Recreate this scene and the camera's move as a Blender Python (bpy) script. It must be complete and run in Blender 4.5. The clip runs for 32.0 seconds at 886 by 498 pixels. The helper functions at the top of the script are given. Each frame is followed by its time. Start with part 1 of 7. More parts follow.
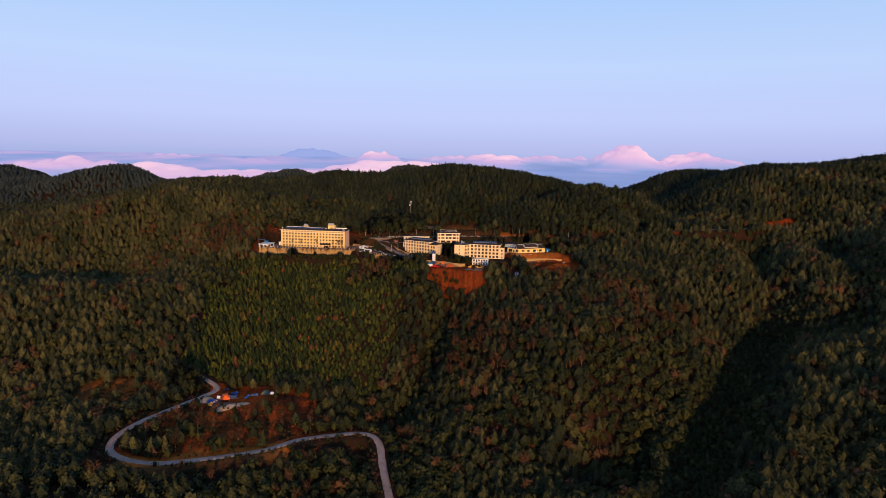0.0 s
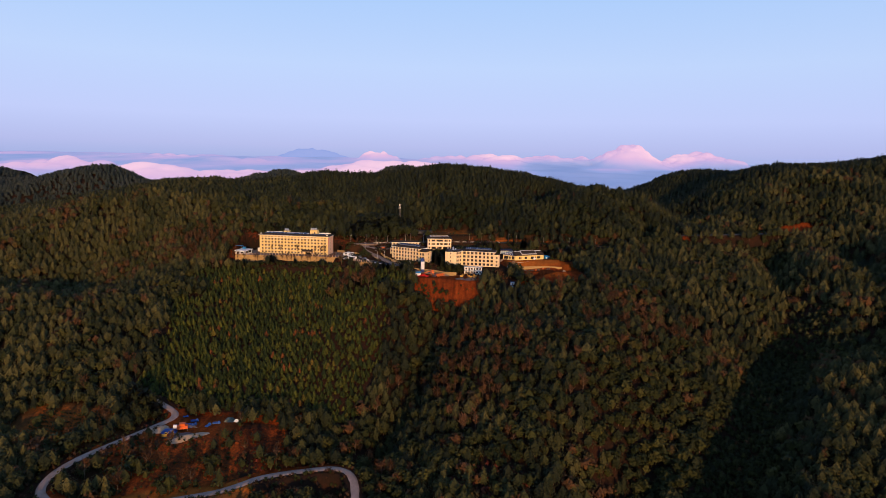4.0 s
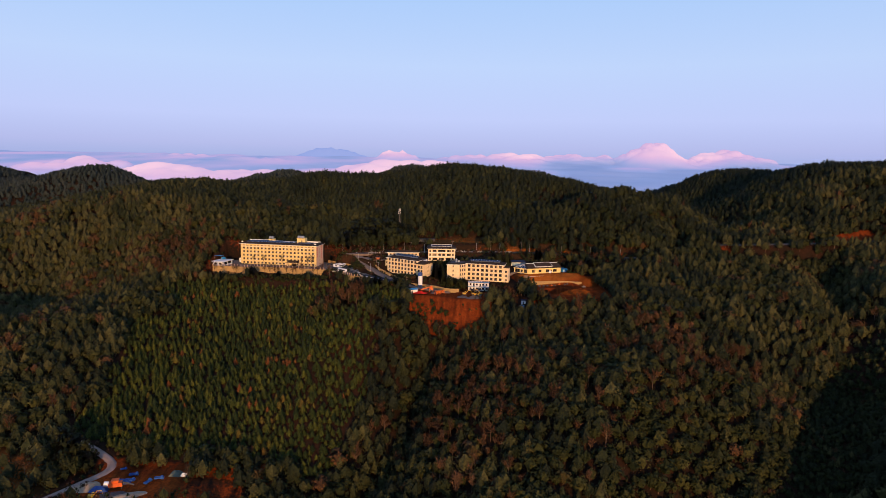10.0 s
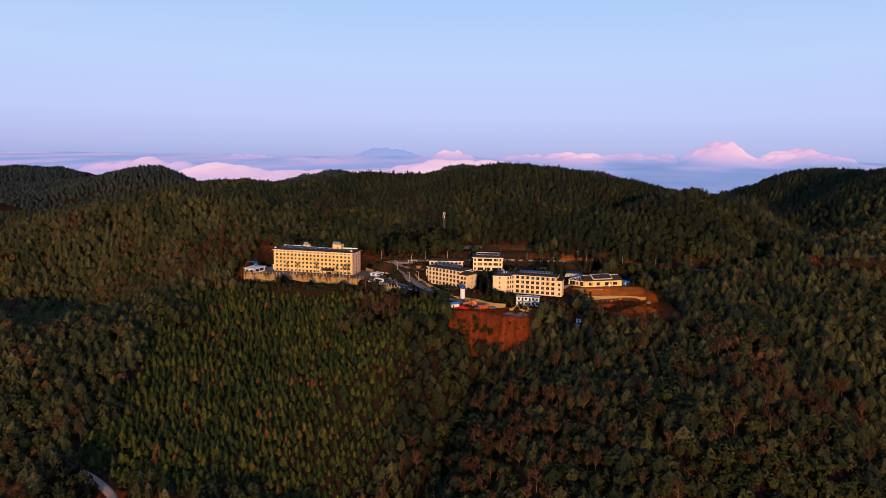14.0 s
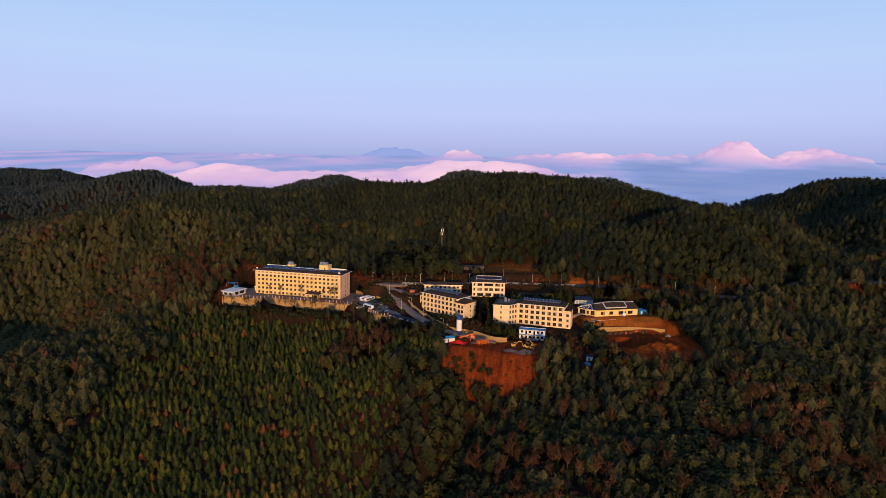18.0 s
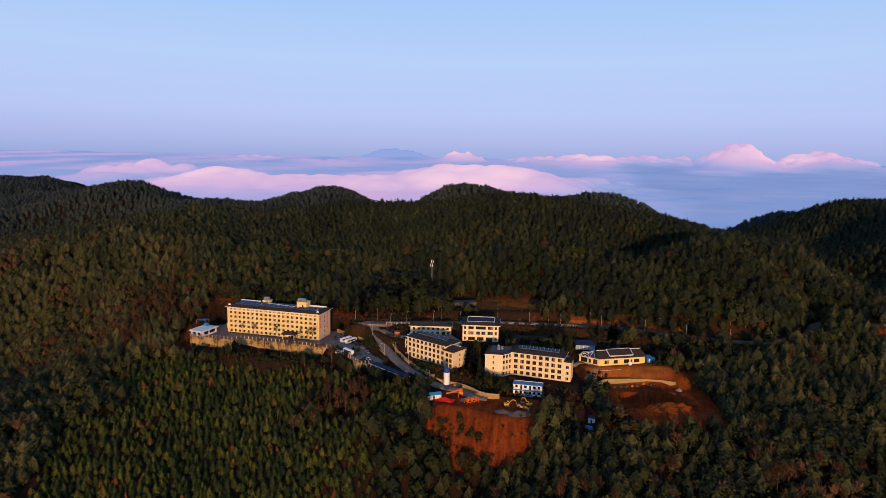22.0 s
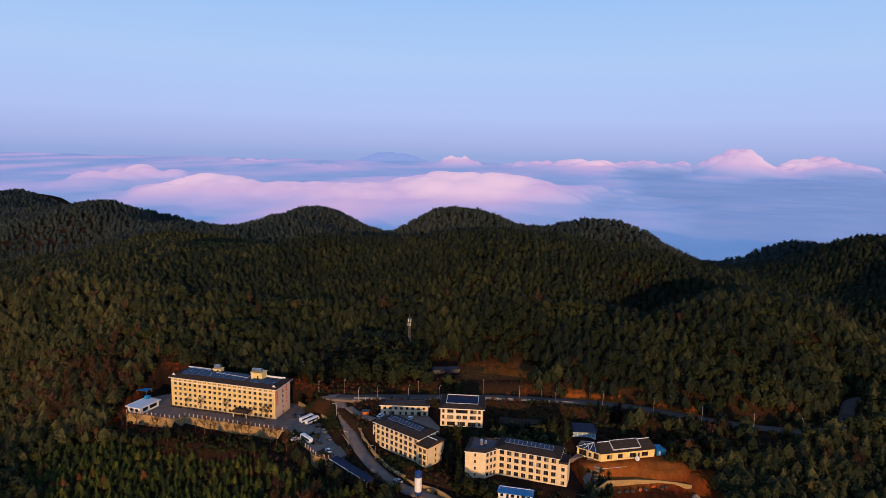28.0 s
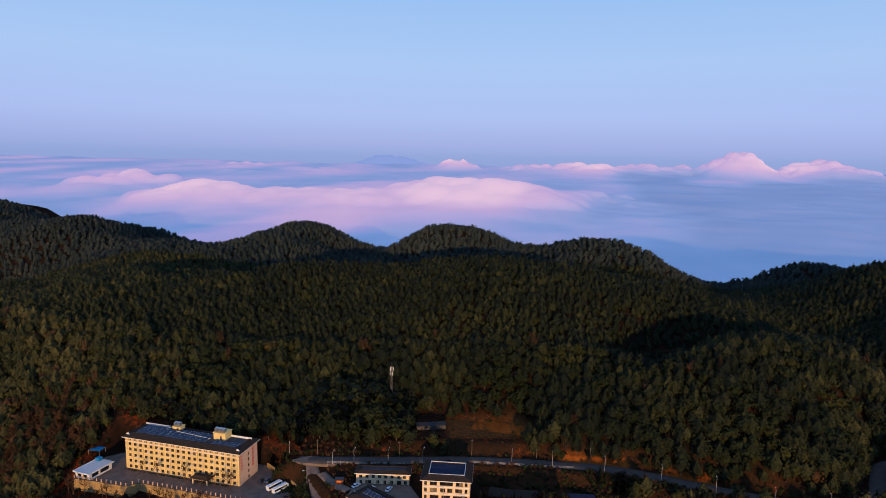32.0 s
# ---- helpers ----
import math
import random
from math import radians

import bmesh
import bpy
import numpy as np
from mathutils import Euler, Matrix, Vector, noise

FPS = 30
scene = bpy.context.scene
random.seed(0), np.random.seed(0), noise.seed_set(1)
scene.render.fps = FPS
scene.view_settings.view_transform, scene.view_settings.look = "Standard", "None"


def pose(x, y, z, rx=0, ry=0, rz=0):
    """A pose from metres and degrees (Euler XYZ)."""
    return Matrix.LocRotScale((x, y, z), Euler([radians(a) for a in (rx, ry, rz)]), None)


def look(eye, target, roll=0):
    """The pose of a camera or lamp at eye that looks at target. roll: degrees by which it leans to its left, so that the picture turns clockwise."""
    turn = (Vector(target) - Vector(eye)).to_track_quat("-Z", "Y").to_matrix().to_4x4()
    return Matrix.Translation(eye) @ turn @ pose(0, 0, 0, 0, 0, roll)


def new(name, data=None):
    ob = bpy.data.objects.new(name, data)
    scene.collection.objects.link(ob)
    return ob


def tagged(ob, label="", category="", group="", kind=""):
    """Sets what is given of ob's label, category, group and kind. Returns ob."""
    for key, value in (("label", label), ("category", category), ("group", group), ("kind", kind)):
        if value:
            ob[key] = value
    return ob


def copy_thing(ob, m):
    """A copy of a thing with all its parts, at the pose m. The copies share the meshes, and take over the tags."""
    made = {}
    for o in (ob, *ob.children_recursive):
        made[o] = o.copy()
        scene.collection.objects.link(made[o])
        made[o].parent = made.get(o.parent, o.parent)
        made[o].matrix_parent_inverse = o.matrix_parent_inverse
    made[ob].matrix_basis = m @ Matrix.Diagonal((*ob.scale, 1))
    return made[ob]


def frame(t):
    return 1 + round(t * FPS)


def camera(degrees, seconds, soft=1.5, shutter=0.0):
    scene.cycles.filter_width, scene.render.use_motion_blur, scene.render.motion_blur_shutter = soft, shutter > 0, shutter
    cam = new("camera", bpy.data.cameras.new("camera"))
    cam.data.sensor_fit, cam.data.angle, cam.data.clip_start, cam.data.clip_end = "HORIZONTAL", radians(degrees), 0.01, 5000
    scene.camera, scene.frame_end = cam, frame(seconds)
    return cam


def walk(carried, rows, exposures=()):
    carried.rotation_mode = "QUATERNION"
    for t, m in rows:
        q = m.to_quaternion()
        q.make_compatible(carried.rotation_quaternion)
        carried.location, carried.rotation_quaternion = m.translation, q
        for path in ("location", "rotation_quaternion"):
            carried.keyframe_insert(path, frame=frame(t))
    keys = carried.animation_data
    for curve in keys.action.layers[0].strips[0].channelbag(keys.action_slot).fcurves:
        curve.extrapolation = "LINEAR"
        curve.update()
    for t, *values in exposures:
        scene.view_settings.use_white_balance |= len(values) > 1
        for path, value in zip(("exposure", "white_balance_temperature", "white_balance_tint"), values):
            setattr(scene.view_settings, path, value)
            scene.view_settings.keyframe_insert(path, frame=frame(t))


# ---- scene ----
cam = camera(70.0, 32.0, soft=0.55)
METRES, EYE, TILT, LEAN, TURN = 350.0, 100.0, -7.9, -1.2, 0.0
ROWS = [
    (0.0, 0.0, 0.0, 0.0, 0.0, 0.0, -0.0),
    (0.5, 0.0034, 0.0149, 0.0019, 0.05, 0.01, 0.01),
    (1.0, 0.0069, 0.031, 0.0039, 0.11, 0.0, 0.01),
    (1.5, 0.0102, 0.0458, 0.0058, 0.14, 0.01, 0.02),
    (2.0, 0.0137, 0.0619, 0.0081, 0.16, 0.0, 0.01),
    (2.5, 0.0171, 0.0769, 0.0099, 0.17, 0.02, 0.02),
    (3.0, 0.0207, 0.093, 0.0123, 0.17, 0.01, 0.04),
    (3.5, 0.024, 0.1079, 0.0144, 0.16, 0.01, 0.02),
    (5.5, 0.0378, 0.1703, 0.024, 0.14, -0.02, 0.0),
    (6.0, 0.0412, 0.1866, 0.0261, 0.11, -0.02, -0.03),
    (6.5, 0.0442, 0.2016, 0.028, 0.08, -0.02, -0.02),
    (7.0, 0.0484, 0.2179, 0.0301, 0.08, -0.0, 0.01),
    (7.5, 0.0512, 0.2328, 0.0324, 0.03, -0.03, 0.05),
    (8.0, 0.0551, 0.2491, 0.0345, 0.03, -0.02, 0.09),
    (8.5, 0.0584, 0.2641, 0.0364, 0.0, -0.03, 0.06),
    (9.0, 0.0614, 0.2803, 0.0387, 0.18, -0.06, 0.06),
    (9.5, 0.0643, 0.2955, 0.0407, 1.15, -0.06, -0.02),
    (10.0, 0.0677, 0.3119, 0.0431, 2.1, -0.07, -0.11),
    (10.5, 0.0705, 0.327, 0.045, 3.01, -0.05, -0.2),
    (11.0, 0.0728, 0.3434, 0.0472, 4.18, -0.05, -0.3),
    (11.5, 0.0745, 0.3584, 0.0492, 5.21, -0.07, -0.43),
    (12.0, 0.077, 0.3749, 0.0515, 6.1, -0.1, -0.51),
    (12.5, 0.0784, 0.3899, 0.0535, 6.56, -0.09, -0.57),
    (13.0, 0.0801, 0.4063, 0.0558, 6.89, -0.11, -0.6),
    (13.5, 0.081, 0.4213, 0.0581, 7.08, -0.12, -0.63),
    (14.0, 0.0821, 0.4377, 0.0604, 7.18, -0.12, -0.62),
    (14.5, 0.083, 0.4528, 0.0626, 7.28, -0.13, -0.64),
    (16.5, 0.0879, 0.5156, 0.0808, 7.75, -0.21, -0.72),
    (17.0, 0.0889, 0.5309, 0.0889, 7.94, -0.24, -0.78),
    (17.5, 0.0895, 0.5442, 0.0966, 8.0, -0.27, -0.81),
    (18.0, 0.0911, 0.5585, 0.1048, 8.08, -0.28, -0.82),
    (18.5, 0.0916, 0.5713, 0.1124, 8.1, -0.27, -0.88),
    (19.0, 0.0928, 0.5856, 0.121, 8.16, -0.28, -0.93),
    (19.5, 0.0939, 0.5982, 0.1288, 8.18, -0.3, -0.94),
    (20.0, 0.0948, 0.6118, 0.1372, 8.19, -0.32, -0.97),
    (20.5, 0.0955, 0.6243, 0.1449, 8.22, -0.34, -1.02),
    (21.0, 0.0961, 0.6378, 0.1535, 8.22, -0.37, -0.99),
    (21.5, 0.0973, 0.6501, 0.1609, 8.25, -0.35, -0.97),
    (22.0, 0.0977, 0.6634, 0.1693, 8.22, -0.37, -1.0),
    (22.5, 0.0988, 0.6757, 0.1768, 8.25, -0.37, -1.05),
    (23.0, 0.0998, 0.6891, 0.1851, 8.24, -0.37, -1.03),
    (23.5, 0.1005, 0.7013, 0.1927, 8.22, -0.37, -1.05),
    (24.0, 0.1015, 0.7146, 0.201, 8.2, -0.37, -1.05),
    (24.5, 0.102, 0.7268, 0.2085, 8.19, -0.36, -1.07),
    (25.0, 0.1027, 0.7401, 0.2168, 8.16, -0.38, -1.07),
    (25.5, 0.1034, 0.7523, 0.2244, 8.16, -0.4, -1.07),
    (27.5, 0.1056, 0.8029, 0.2552, 8.08, -0.33, -1.11),
    (28.0, 0.1061, 0.8162, 0.2637, 8.05, -0.34, -1.11),
    (28.5, 0.1071, 0.8283, 0.2707, 8.04, -0.29, -1.12),
    (29.0, 0.1078, 0.8414, 0.2788, 8.03, -0.3, -1.13),
    (29.5, 0.1086, 0.8535, 0.2865, 8.03, -0.3, -1.14),
    (30.0, 0.1092, 0.8663, 0.2945, 8.02, -0.3, -1.12),
    (30.5, 0.11, 0.8782, 0.3019, 8.02, -0.28, -1.13),
    (31.0, 0.111, 0.8908, 0.31, 8.03, -0.27, -1.16),
    (31.5, 0.1118, 0.9025, 0.3174, 8.01, -0.26, -1.12),
    (32.0, 0.1121, 0.9149, 0.3256, 7.99, -0.28, -1.1),
]
walk(cam, [(t, pose(0, 0, EYE, TILT, LEAN, TURN) @ pose(METRES * x, METRES * y, METRES * z, 90 + pitch, roll, yaw)) for t, x, y, z, yaw, pitch, roll in ROWS],
     [(0.0, 0.06, 6500, 12), (14.0, 0.03, 6500, 12), (20.0, -0.02, 6380, 10.5), (28.0, -0.14, 5980, 7.5), (32.0, -0.18, 5930, 7)])

# ---- sky and sun ----
world = bpy.data.worlds.new("dusk_sky")
scene.world = world
world.use_nodes = True
wn, wl = world.node_tree.nodes, world.node_tree.links
wn.clear()
w_out = wn.new("ShaderNodeOutputWorld")
w_bg = wn.new("ShaderNodeBackground")
w_sky = wn.new("ShaderNodeTexSky")
w_sky.sky_type = "NISHITA"
w_sky.sun_disc = False
SUN_EL, SUN_FROM = 6.5, 10.0        # degrees above the horizon; degrees to the right of straight behind
w_sky.sun_elevation = radians(SUN_EL)
w_sky.sun_rotation = radians(180 - SUN_FROM)
w_sky.altitude = 2000
w_co = wn.new("ShaderNodeTexCoord")
w_sep = wn.new("ShaderNodeSeparateXYZ")
w_ramp = wn.new("ShaderNodeValToRGB")
w_map = wn.new("ShaderNodeMapRange")
w_map.inputs["From Min"].default_value, w_map.inputs["From Max"].default_value = -0.1, 0.5
els = w_ramp.color_ramp.elements
SKY = ((0.0, (0.24, 0.33, 0.62)), (0.165, (0.32, 0.42, 0.80)), (0.20, (0.42, 0.48, 0.87)), (0.27, (0.52, 0.60, 0.98)), (0.40, (0.53, 0.68, 1.0)), (0.6, (0.41, 0.63, 1.0)), (0.82, (0.34, 0.54, 0.98)), (1.0, (0.28, 0.46, 0.90)))
while len(els) < len(SKY):
    els.new(0.5)
for e, (p, c) in zip(els, SKY):
    e.position, e.color = p, (*c, 1)
w_mix = wn.new("ShaderNodeMix")
w_mix.data_type = "RGBA"
w_mix.inputs["Factor"].default_value = 0.88
w_scale = wn.new("ShaderNodeVectorMath")
w_scale.operation = "SCALE"
w_scale.inputs["Scale"].default_value = 0.10
wl.new(w_co.outputs["Generated"], w_sep.inputs[0])
wl.new(w_sep.outputs["Z"], w_map.inputs["Value"])
wl.new(w_map.outputs[0], w_ramp.inputs[0])
wl.new(w_sky.outputs[0], w_scale.inputs[0])
wl.new(w_scale.outputs[0], w_mix.inputs["A"])
wl.new(w_ramp.outputs[0], w_mix.inputs["B"])
wl.new(w_mix.outputs["Result"], w_bg.inputs["Color"])
wl.new(w_bg.outputs[0], w_out.inputs[0])
w_bg.inputs["Strength"].default_value = 1.0

sun = new("sun", bpy.data.lights.new("sun", "SUN"))
sun.data.energy, sun.data.angle, sun.data.color = 4.9, radians(0.5), (1.0, 0.565, 0.235)
a, b = radians(SUN_FROM), radians(SUN_EL)
sun.matrix_world = look((math.sin(a) * math.cos(b) * 900, -math.cos(a) * math.cos(b) * 900, math.sin(b) * 900 + 60), (0, 0, 60))

# ---- materials ----
def material(name, rough=0.8, metal=0.0, spec=0.3):
    m = bpy.data.materials.new(name)
    m.use_nodes = True
    n, l = m.node_tree.nodes, m.node_tree.links
    s = n["Principled BSDF"]
    s.inputs["Roughness"].default_value, s.inputs["Metallic"].default_value = rough, metal
    s.inputs["Specular IOR Level"].default_value = spec
    return m, n, l, s


def ramp(n, l, fac, stops):
    r = n.new("ShaderNodeValToRGB")
    e = r.color_ramp.elements
    while len(e) < len(stops):
        e.new(0.5)
    for el, (p, c) in zip(e, stops):
        el.position, el.color = p, (*c, 1)
    l.new(fac, r.inputs[0])
    return r.outputs[0]


def tex_noise(n, l, scale, detail=4, rough=0.6, coord="Object"):
    co = n.new("ShaderNodeTexCoord")
    t = n.new("ShaderNodeTexNoise")
    t.inputs["Scale"].default_value, t.inputs["Detail"].default_value, t.inputs["Roughness"].default_value = scale, detail, rough
    l.new(co.outputs[coord], t.inputs["Vector"])
    return t.outputs["Fac"]


def blend(n, l, fac, a, b, mode="MIX"):
    m = n.new("ShaderNodeMix")
    m.data_type, m.blend_type = "RGBA", mode
    for key, v in (("Factor", fac), ("A", a), ("B", b)):
        if isinstance(v, (int, float)):
            m.inputs[key].default_value = v
        elif isinstance(v, tuple):
            m.inputs[key].default_value = (*v, 1)
        else:
            l.new(v, m.inputs[key])
    return m.outputs["Result"]


def bump(n, l, s, height, strength=0.4, dist=0.1):
    b = n.new("ShaderNodeBump")
    b.inputs["Strength"].default_value, b.inputs["Distance"].default_value = strength, dist
    l.new(height, b.inputs["Height"])
    l.new(b.outputs[0], s.inputs["Normal"])


def surface(name, dark, light, scale=1.5, fine=18.0, rough=0.8, metal=0.0, relief=0.3, spec=0.3):
    """Two-scale mottled surface between two base colours."""
    m, n, l, s = material(name, rough, metal, spec)
    big, small = tex_noise(n, l, scale), tex_noise(n, l, fine, 3)
    mixed = blend(n, l, 0.4, big, small)
    l.new(ramp(n, l, mixed, ((0.3, dark), (0.7, light))), s.inputs["Base Color"])
    bump(n, l, s, small, relief, 0.03)
    return m


def foliage(name, stops, spread=0.35, soft=True):
    """Leaf colour by tree (attribute tint) and by leaf spray; soft: needles and leaves lie round the crown (attribute lie)."""
    m, n, l, s = material(name, 0.75, 0, 0.12)
    at = n.new("ShaderNodeAttribute")
    at.attribute_name = "tint"
    geo = n.new("ShaderNodeNewGeometry")
    c = ramp(n, l, at.outputs["Fac"], stops)
    v = n.new("ShaderNodeMapRange")
    v.inputs["To Min"].default_value, v.inputs["To Max"].default_value = 1 - spread, 1 + spread
    l.new(geo.outputs["Random Per Island"], v.inputs["Value"])
    h = n.new("ShaderNodeHueSaturation")
    l.new(c, h.inputs["Color"])
    l.new(v.outputs[0], h.inputs["Value"])
    fine = tex_noise(n, l, 1.9, 3, 0.7)
    spray = ramp(n, l, fine, ((0.36, (0.48, 0.48, 0.50)), (0.5, (0.88, 0.88, 0.88)), (0.66, (1.45, 1.42, 1.3))))
    l.new(blend(n, l, 1.0, h.outputs[0], spray, "MULTIPLY"), s.inputs["Base Color"])
    bump(n, l, s, fine, 0.7, 0.4)
    if soft:
        lie = n.new("ShaderNodeAttribute")
        lie.attribute_name = "lie"
        l.new(lie.outputs["Vector"], n["Bump"].inputs["Normal"])
    return m


PALE_BARK = surface("pale_bark", (0.055, 0.036, 0.022), (0.135, 0.090, 0.056), 2, 30)
PLANTED = foliage("young_conifer_needles", ((0.0, (0.012, 0.021, 0.005)), (0.45, (0.026, 0.037, 0.006)), (0.86, (0.068, 0.072, 0.009)), (0.93, (0.085, 0.054, 0.010)), (1.0, (0.125, 0.044, 0.012))), 0.3)
PINE = foliage("pine_needles", ((0.0, (0.010, 0.014, 0.006)), (0.5, (0.024, 0.028, 0.008)), (0.85, (0.047, 0.046, 0.014)), (1.0, (0.064, 0.059, 0.018))), 0.22)
# blue haze over the distant hills is put into the needle colour
HAZED_PINE = foliage("hazed_far_needles", ((0.0, (0.013, 0.021, 0.019)), (0.5, (0.020, 0.029, 0.026)), (1.0, (0.034, 0.041, 0.034))), 0.15)
BROAD = foliage("broad_leaves", ((0.0, (0.012, 0.017, 0.004)), (0.55, (0.027, 0.030, 0.006)), (0.92, (0.044, 0.043, 0.009)), (0.985, (0.070, 0.034, 0.012)), (1.0, (0.10, 0.022, 0.014))), 0.22)
BARE = foliage("bare_twigs", ((0.0, (0.040, 0.019, 0.009)), (0.6, (0.068, 0.032, 0.014)), (1.0, (0.105, 0.054, 0.026))), 0.3, False)
BARK = surface("bark", (0.05, 0.030, 0.020), (0.13, 0.082, 0.055), 2, 30)

GROUND, n, l, s = material("forest_floor_and_red_earth", 0.95, 0, 0.0)
soil = n.new("ShaderNodeAttribute")
soil.attribute_name = "soil"
dry = n.new("ShaderNodeAttribute")
dry.attribute_name = "dry"
g1, g2, g3 = tex_noise(n, l, 0.06), tex_noise(n, l, 0.7, 5, 0.7), tex_noise(n, l, 4.0, 4, 0.7)
floor_c = ramp(n, l, blend(n, l, 0.5, g1, g2), ((0.3, (0.010, 0.009, 0.006)), (0.5, (0.019, 0.011, 0.007)), (0.72, (0.042, 0.016, 0.009))))
g4 = tex_noise(n, l, 0.16, 6, 0.75)
co = n.new("ShaderNodeTexCoord")
mp = n.new("ShaderNodeMapping")
mp.inputs["Scale"].default_value = (0.42, 0.05, 0.05)
l.new(co.outputs["Object"], mp.inputs[0])
rill = n.new("ShaderNodeTexNoise")
rill.inputs["Scale"].default_value, rill.inputs["Detail"].default_value, rill.inputs["Roughness"].default_value = 1.0, 6, 0.7
l.new(mp.outputs[0], rill.inputs["Vector"])
earth = blend(n, l, 0.5, blend(n, l, 0.5, g4, rill.outputs["Fac"]), blend(n, l, 0.55, g2, g3))
red_c = ramp(n, l, earth, ((0.36, (0.028, 0.008, 0.005)), (0.49, (0.10, 0.021, 0.006)), (0.58, (0.20, 0.041, 0.009)), (0.69, (0.32, 0.078, 0.016))))
ochre_c = ramp(n, l, earth, ((0.34, (0.10, 0.029, 0.007)), (0.5, (0.23, 0.068, 0.012)), (0.68, (0.39, 0.128, 0.024))))
dry_c = ramp(n, l, blend(n, l, 0.6, g2, g3), ((0.3, (0.034, 0.016, 0.007)), (0.5, (0.085, 0.039, 0.013)), (0.7, (0.17, 0.080, 0.024))))
edge = n.new("ShaderNodeMath")
edge.operation = "ADD"
l.new(soil.outputs["Fac"], edge.inputs[0])
wob = n.new("ShaderNodeMapRange")
wob.inputs["To Min"].default_value, wob.inputs["To Max"].default_value = -0.45, 0.45
l.new(g2, wob.inputs["Value"])
l.new(wob.outputs[0], edge.inputs[1])
sharp = n.new("ShaderNodeMapRange")
sharp.inputs["From Min"].default_value, sharp.inputs["From Max"].default_value = 0.35, 0.6
l.new(edge.outputs[0], sharp.inputs["Value"])
c1 = blend(n, l, dry.outputs["Fac"], floor_c, dry_c)
l.new(blend(n, l, sharp.outputs[0], c1, blend(n, l, dry.outputs["Fac"], red_c, ochre_c)), s.inputs["Base Color"])
bump(n, l, s, blend(n, l, 0.5, g2, rill.outputs["Fac"]), 0.8, 0.6)

ASPHALT = surface("worn_grey_road", (0.052, 0.040, 0.033), (0.100, 0.076, 0.062), 0.3, 6, 0.95, spec=0.1)
PALE_ROAD = surface("pale_concrete_road", (0.15, 0.105, 0.080), (0.28, 0.200, 0.160), 0.3, 6, 0.95, spec=0.1)
CONCRETE = surface("stained_concrete", (0.098, 0.070, 0.052), (0.21, 0.150, 0.112), 0.25, 5, 0.95, spec=0.1)

# ---- the lie of the land: soft knolls (x, y, radius, height) on a long slope ----
LOW_SLOPES = (
    (-500, 100, 130, 44.3), (-250, 100, 130, -3), (0, 100, 130, -5.7), (250, 100, 130, 19.2),
    (500, 100, 130, 45.7), (-320, 260, 80, -7.8), (-160, 260, 80, 24.4), (-40, 260, 80, -21.2),
    (80, 260, 80, 19.2), (190, 260, 80, -20.6), (320, 260, 80, 48.3), (480, 260, 80, 10.3),
    (90, 310, 30, -12.7), (110, 290, 22, 22.7), (100, 312, 22, -20.9),
)
MID_SLOPES = (
    (-400, 380, 60, -11.9), (-260, 380, 60, -6.5), (-150, 380, 60, -6.8), (-60, 380, 60, 2.7),
    (30, 380, 60, -4.5), (120, 380, 60, 19.8), (210, 380, 60, -20.5), (330, 380, 60, 1.1),
    (600, 350, 120, 43.6), (165, 335, 40, 4.3), (110, 410, 40, 5.7), (185, 400, 38, 3.6),
    (-30, 380, 35, -16), (130, 340, 28, -10.2), (230, 420, 28, 1.7), (250, 350, 40, 15.4),
    (190, 378, 22, 26.2), (145, 333, 22, 36.6), (242, 428, 24, 18.2), (156, 390, 24, -29.9),
    (123, 345, 24, -36.3),
)
SPUR = (
    (-320, 480, 55, 23.1), (-200, 480, 55, 8.9), (-110, 480, 55, -15.5), (-30, 480, 55, 23.9),
    (60, 480, 55, 10.3), (140, 480, 55, 16.9), (220, 480, 55, 0.5), (320, 480, 55, 26.1),
    (25, 503, 25, -6.3), (-650, 450, 120, 13.9), (205, 455, 38, -18.9), (-25, 430, 30, -15.7),
    (560, 500, 90, 22.8), (430, 470, 70, 32.1), (0, 470, 30, -17.4), (110, 470, 32, -12.5),
    (150, 480, 32, 3.3), (60, 470, 30, -6), (191, 440, 24, 3.3), (237, 440, 22, -16), (266, 458, 22, -14),
    (285, 480, 20, -10),
)
BENCH = (
    (-420, 570, 55, -17.7), (-300, 570, 55, -33.7), (-190, 570, 55, 0.1), (-90, 570, 55, -1.2),
    (0, 570, 55, 7.5), (90, 570, 55, -4.1), (170, 570, 55, 6.4), (250, 570, 55, 1.9),
    (350, 570, 55, -1.9), (600, 600, 120, 62), (440, 600, 70, 7.9),
)
RIDGE_FOOT = (
    (-330, 660, 60, 21.5), (-200, 660, 60, 11.5), (-90, 660, 60, 8.6), (20, 660, 60, -2),
    (120, 660, 60, 15.6), (210, 660, 60, 1.9), (330, 660, 60, 13.1), (365, 720, 60, 33.6),
    (140, 690, 28, 35.4), (230, 640, 40, 4.5), (480, 720, 70, 43.1), (165, 662, 34, 5.2),
    (108, 690, 24, 9.1), (165, 702, 28, -14.8), (205, 700, 28, 21), (120, 705, 26, -51.2),
    (245, 690, 30, -18), (150, 740, 26, -2.7), (215, 745, 28, -4.4),
)
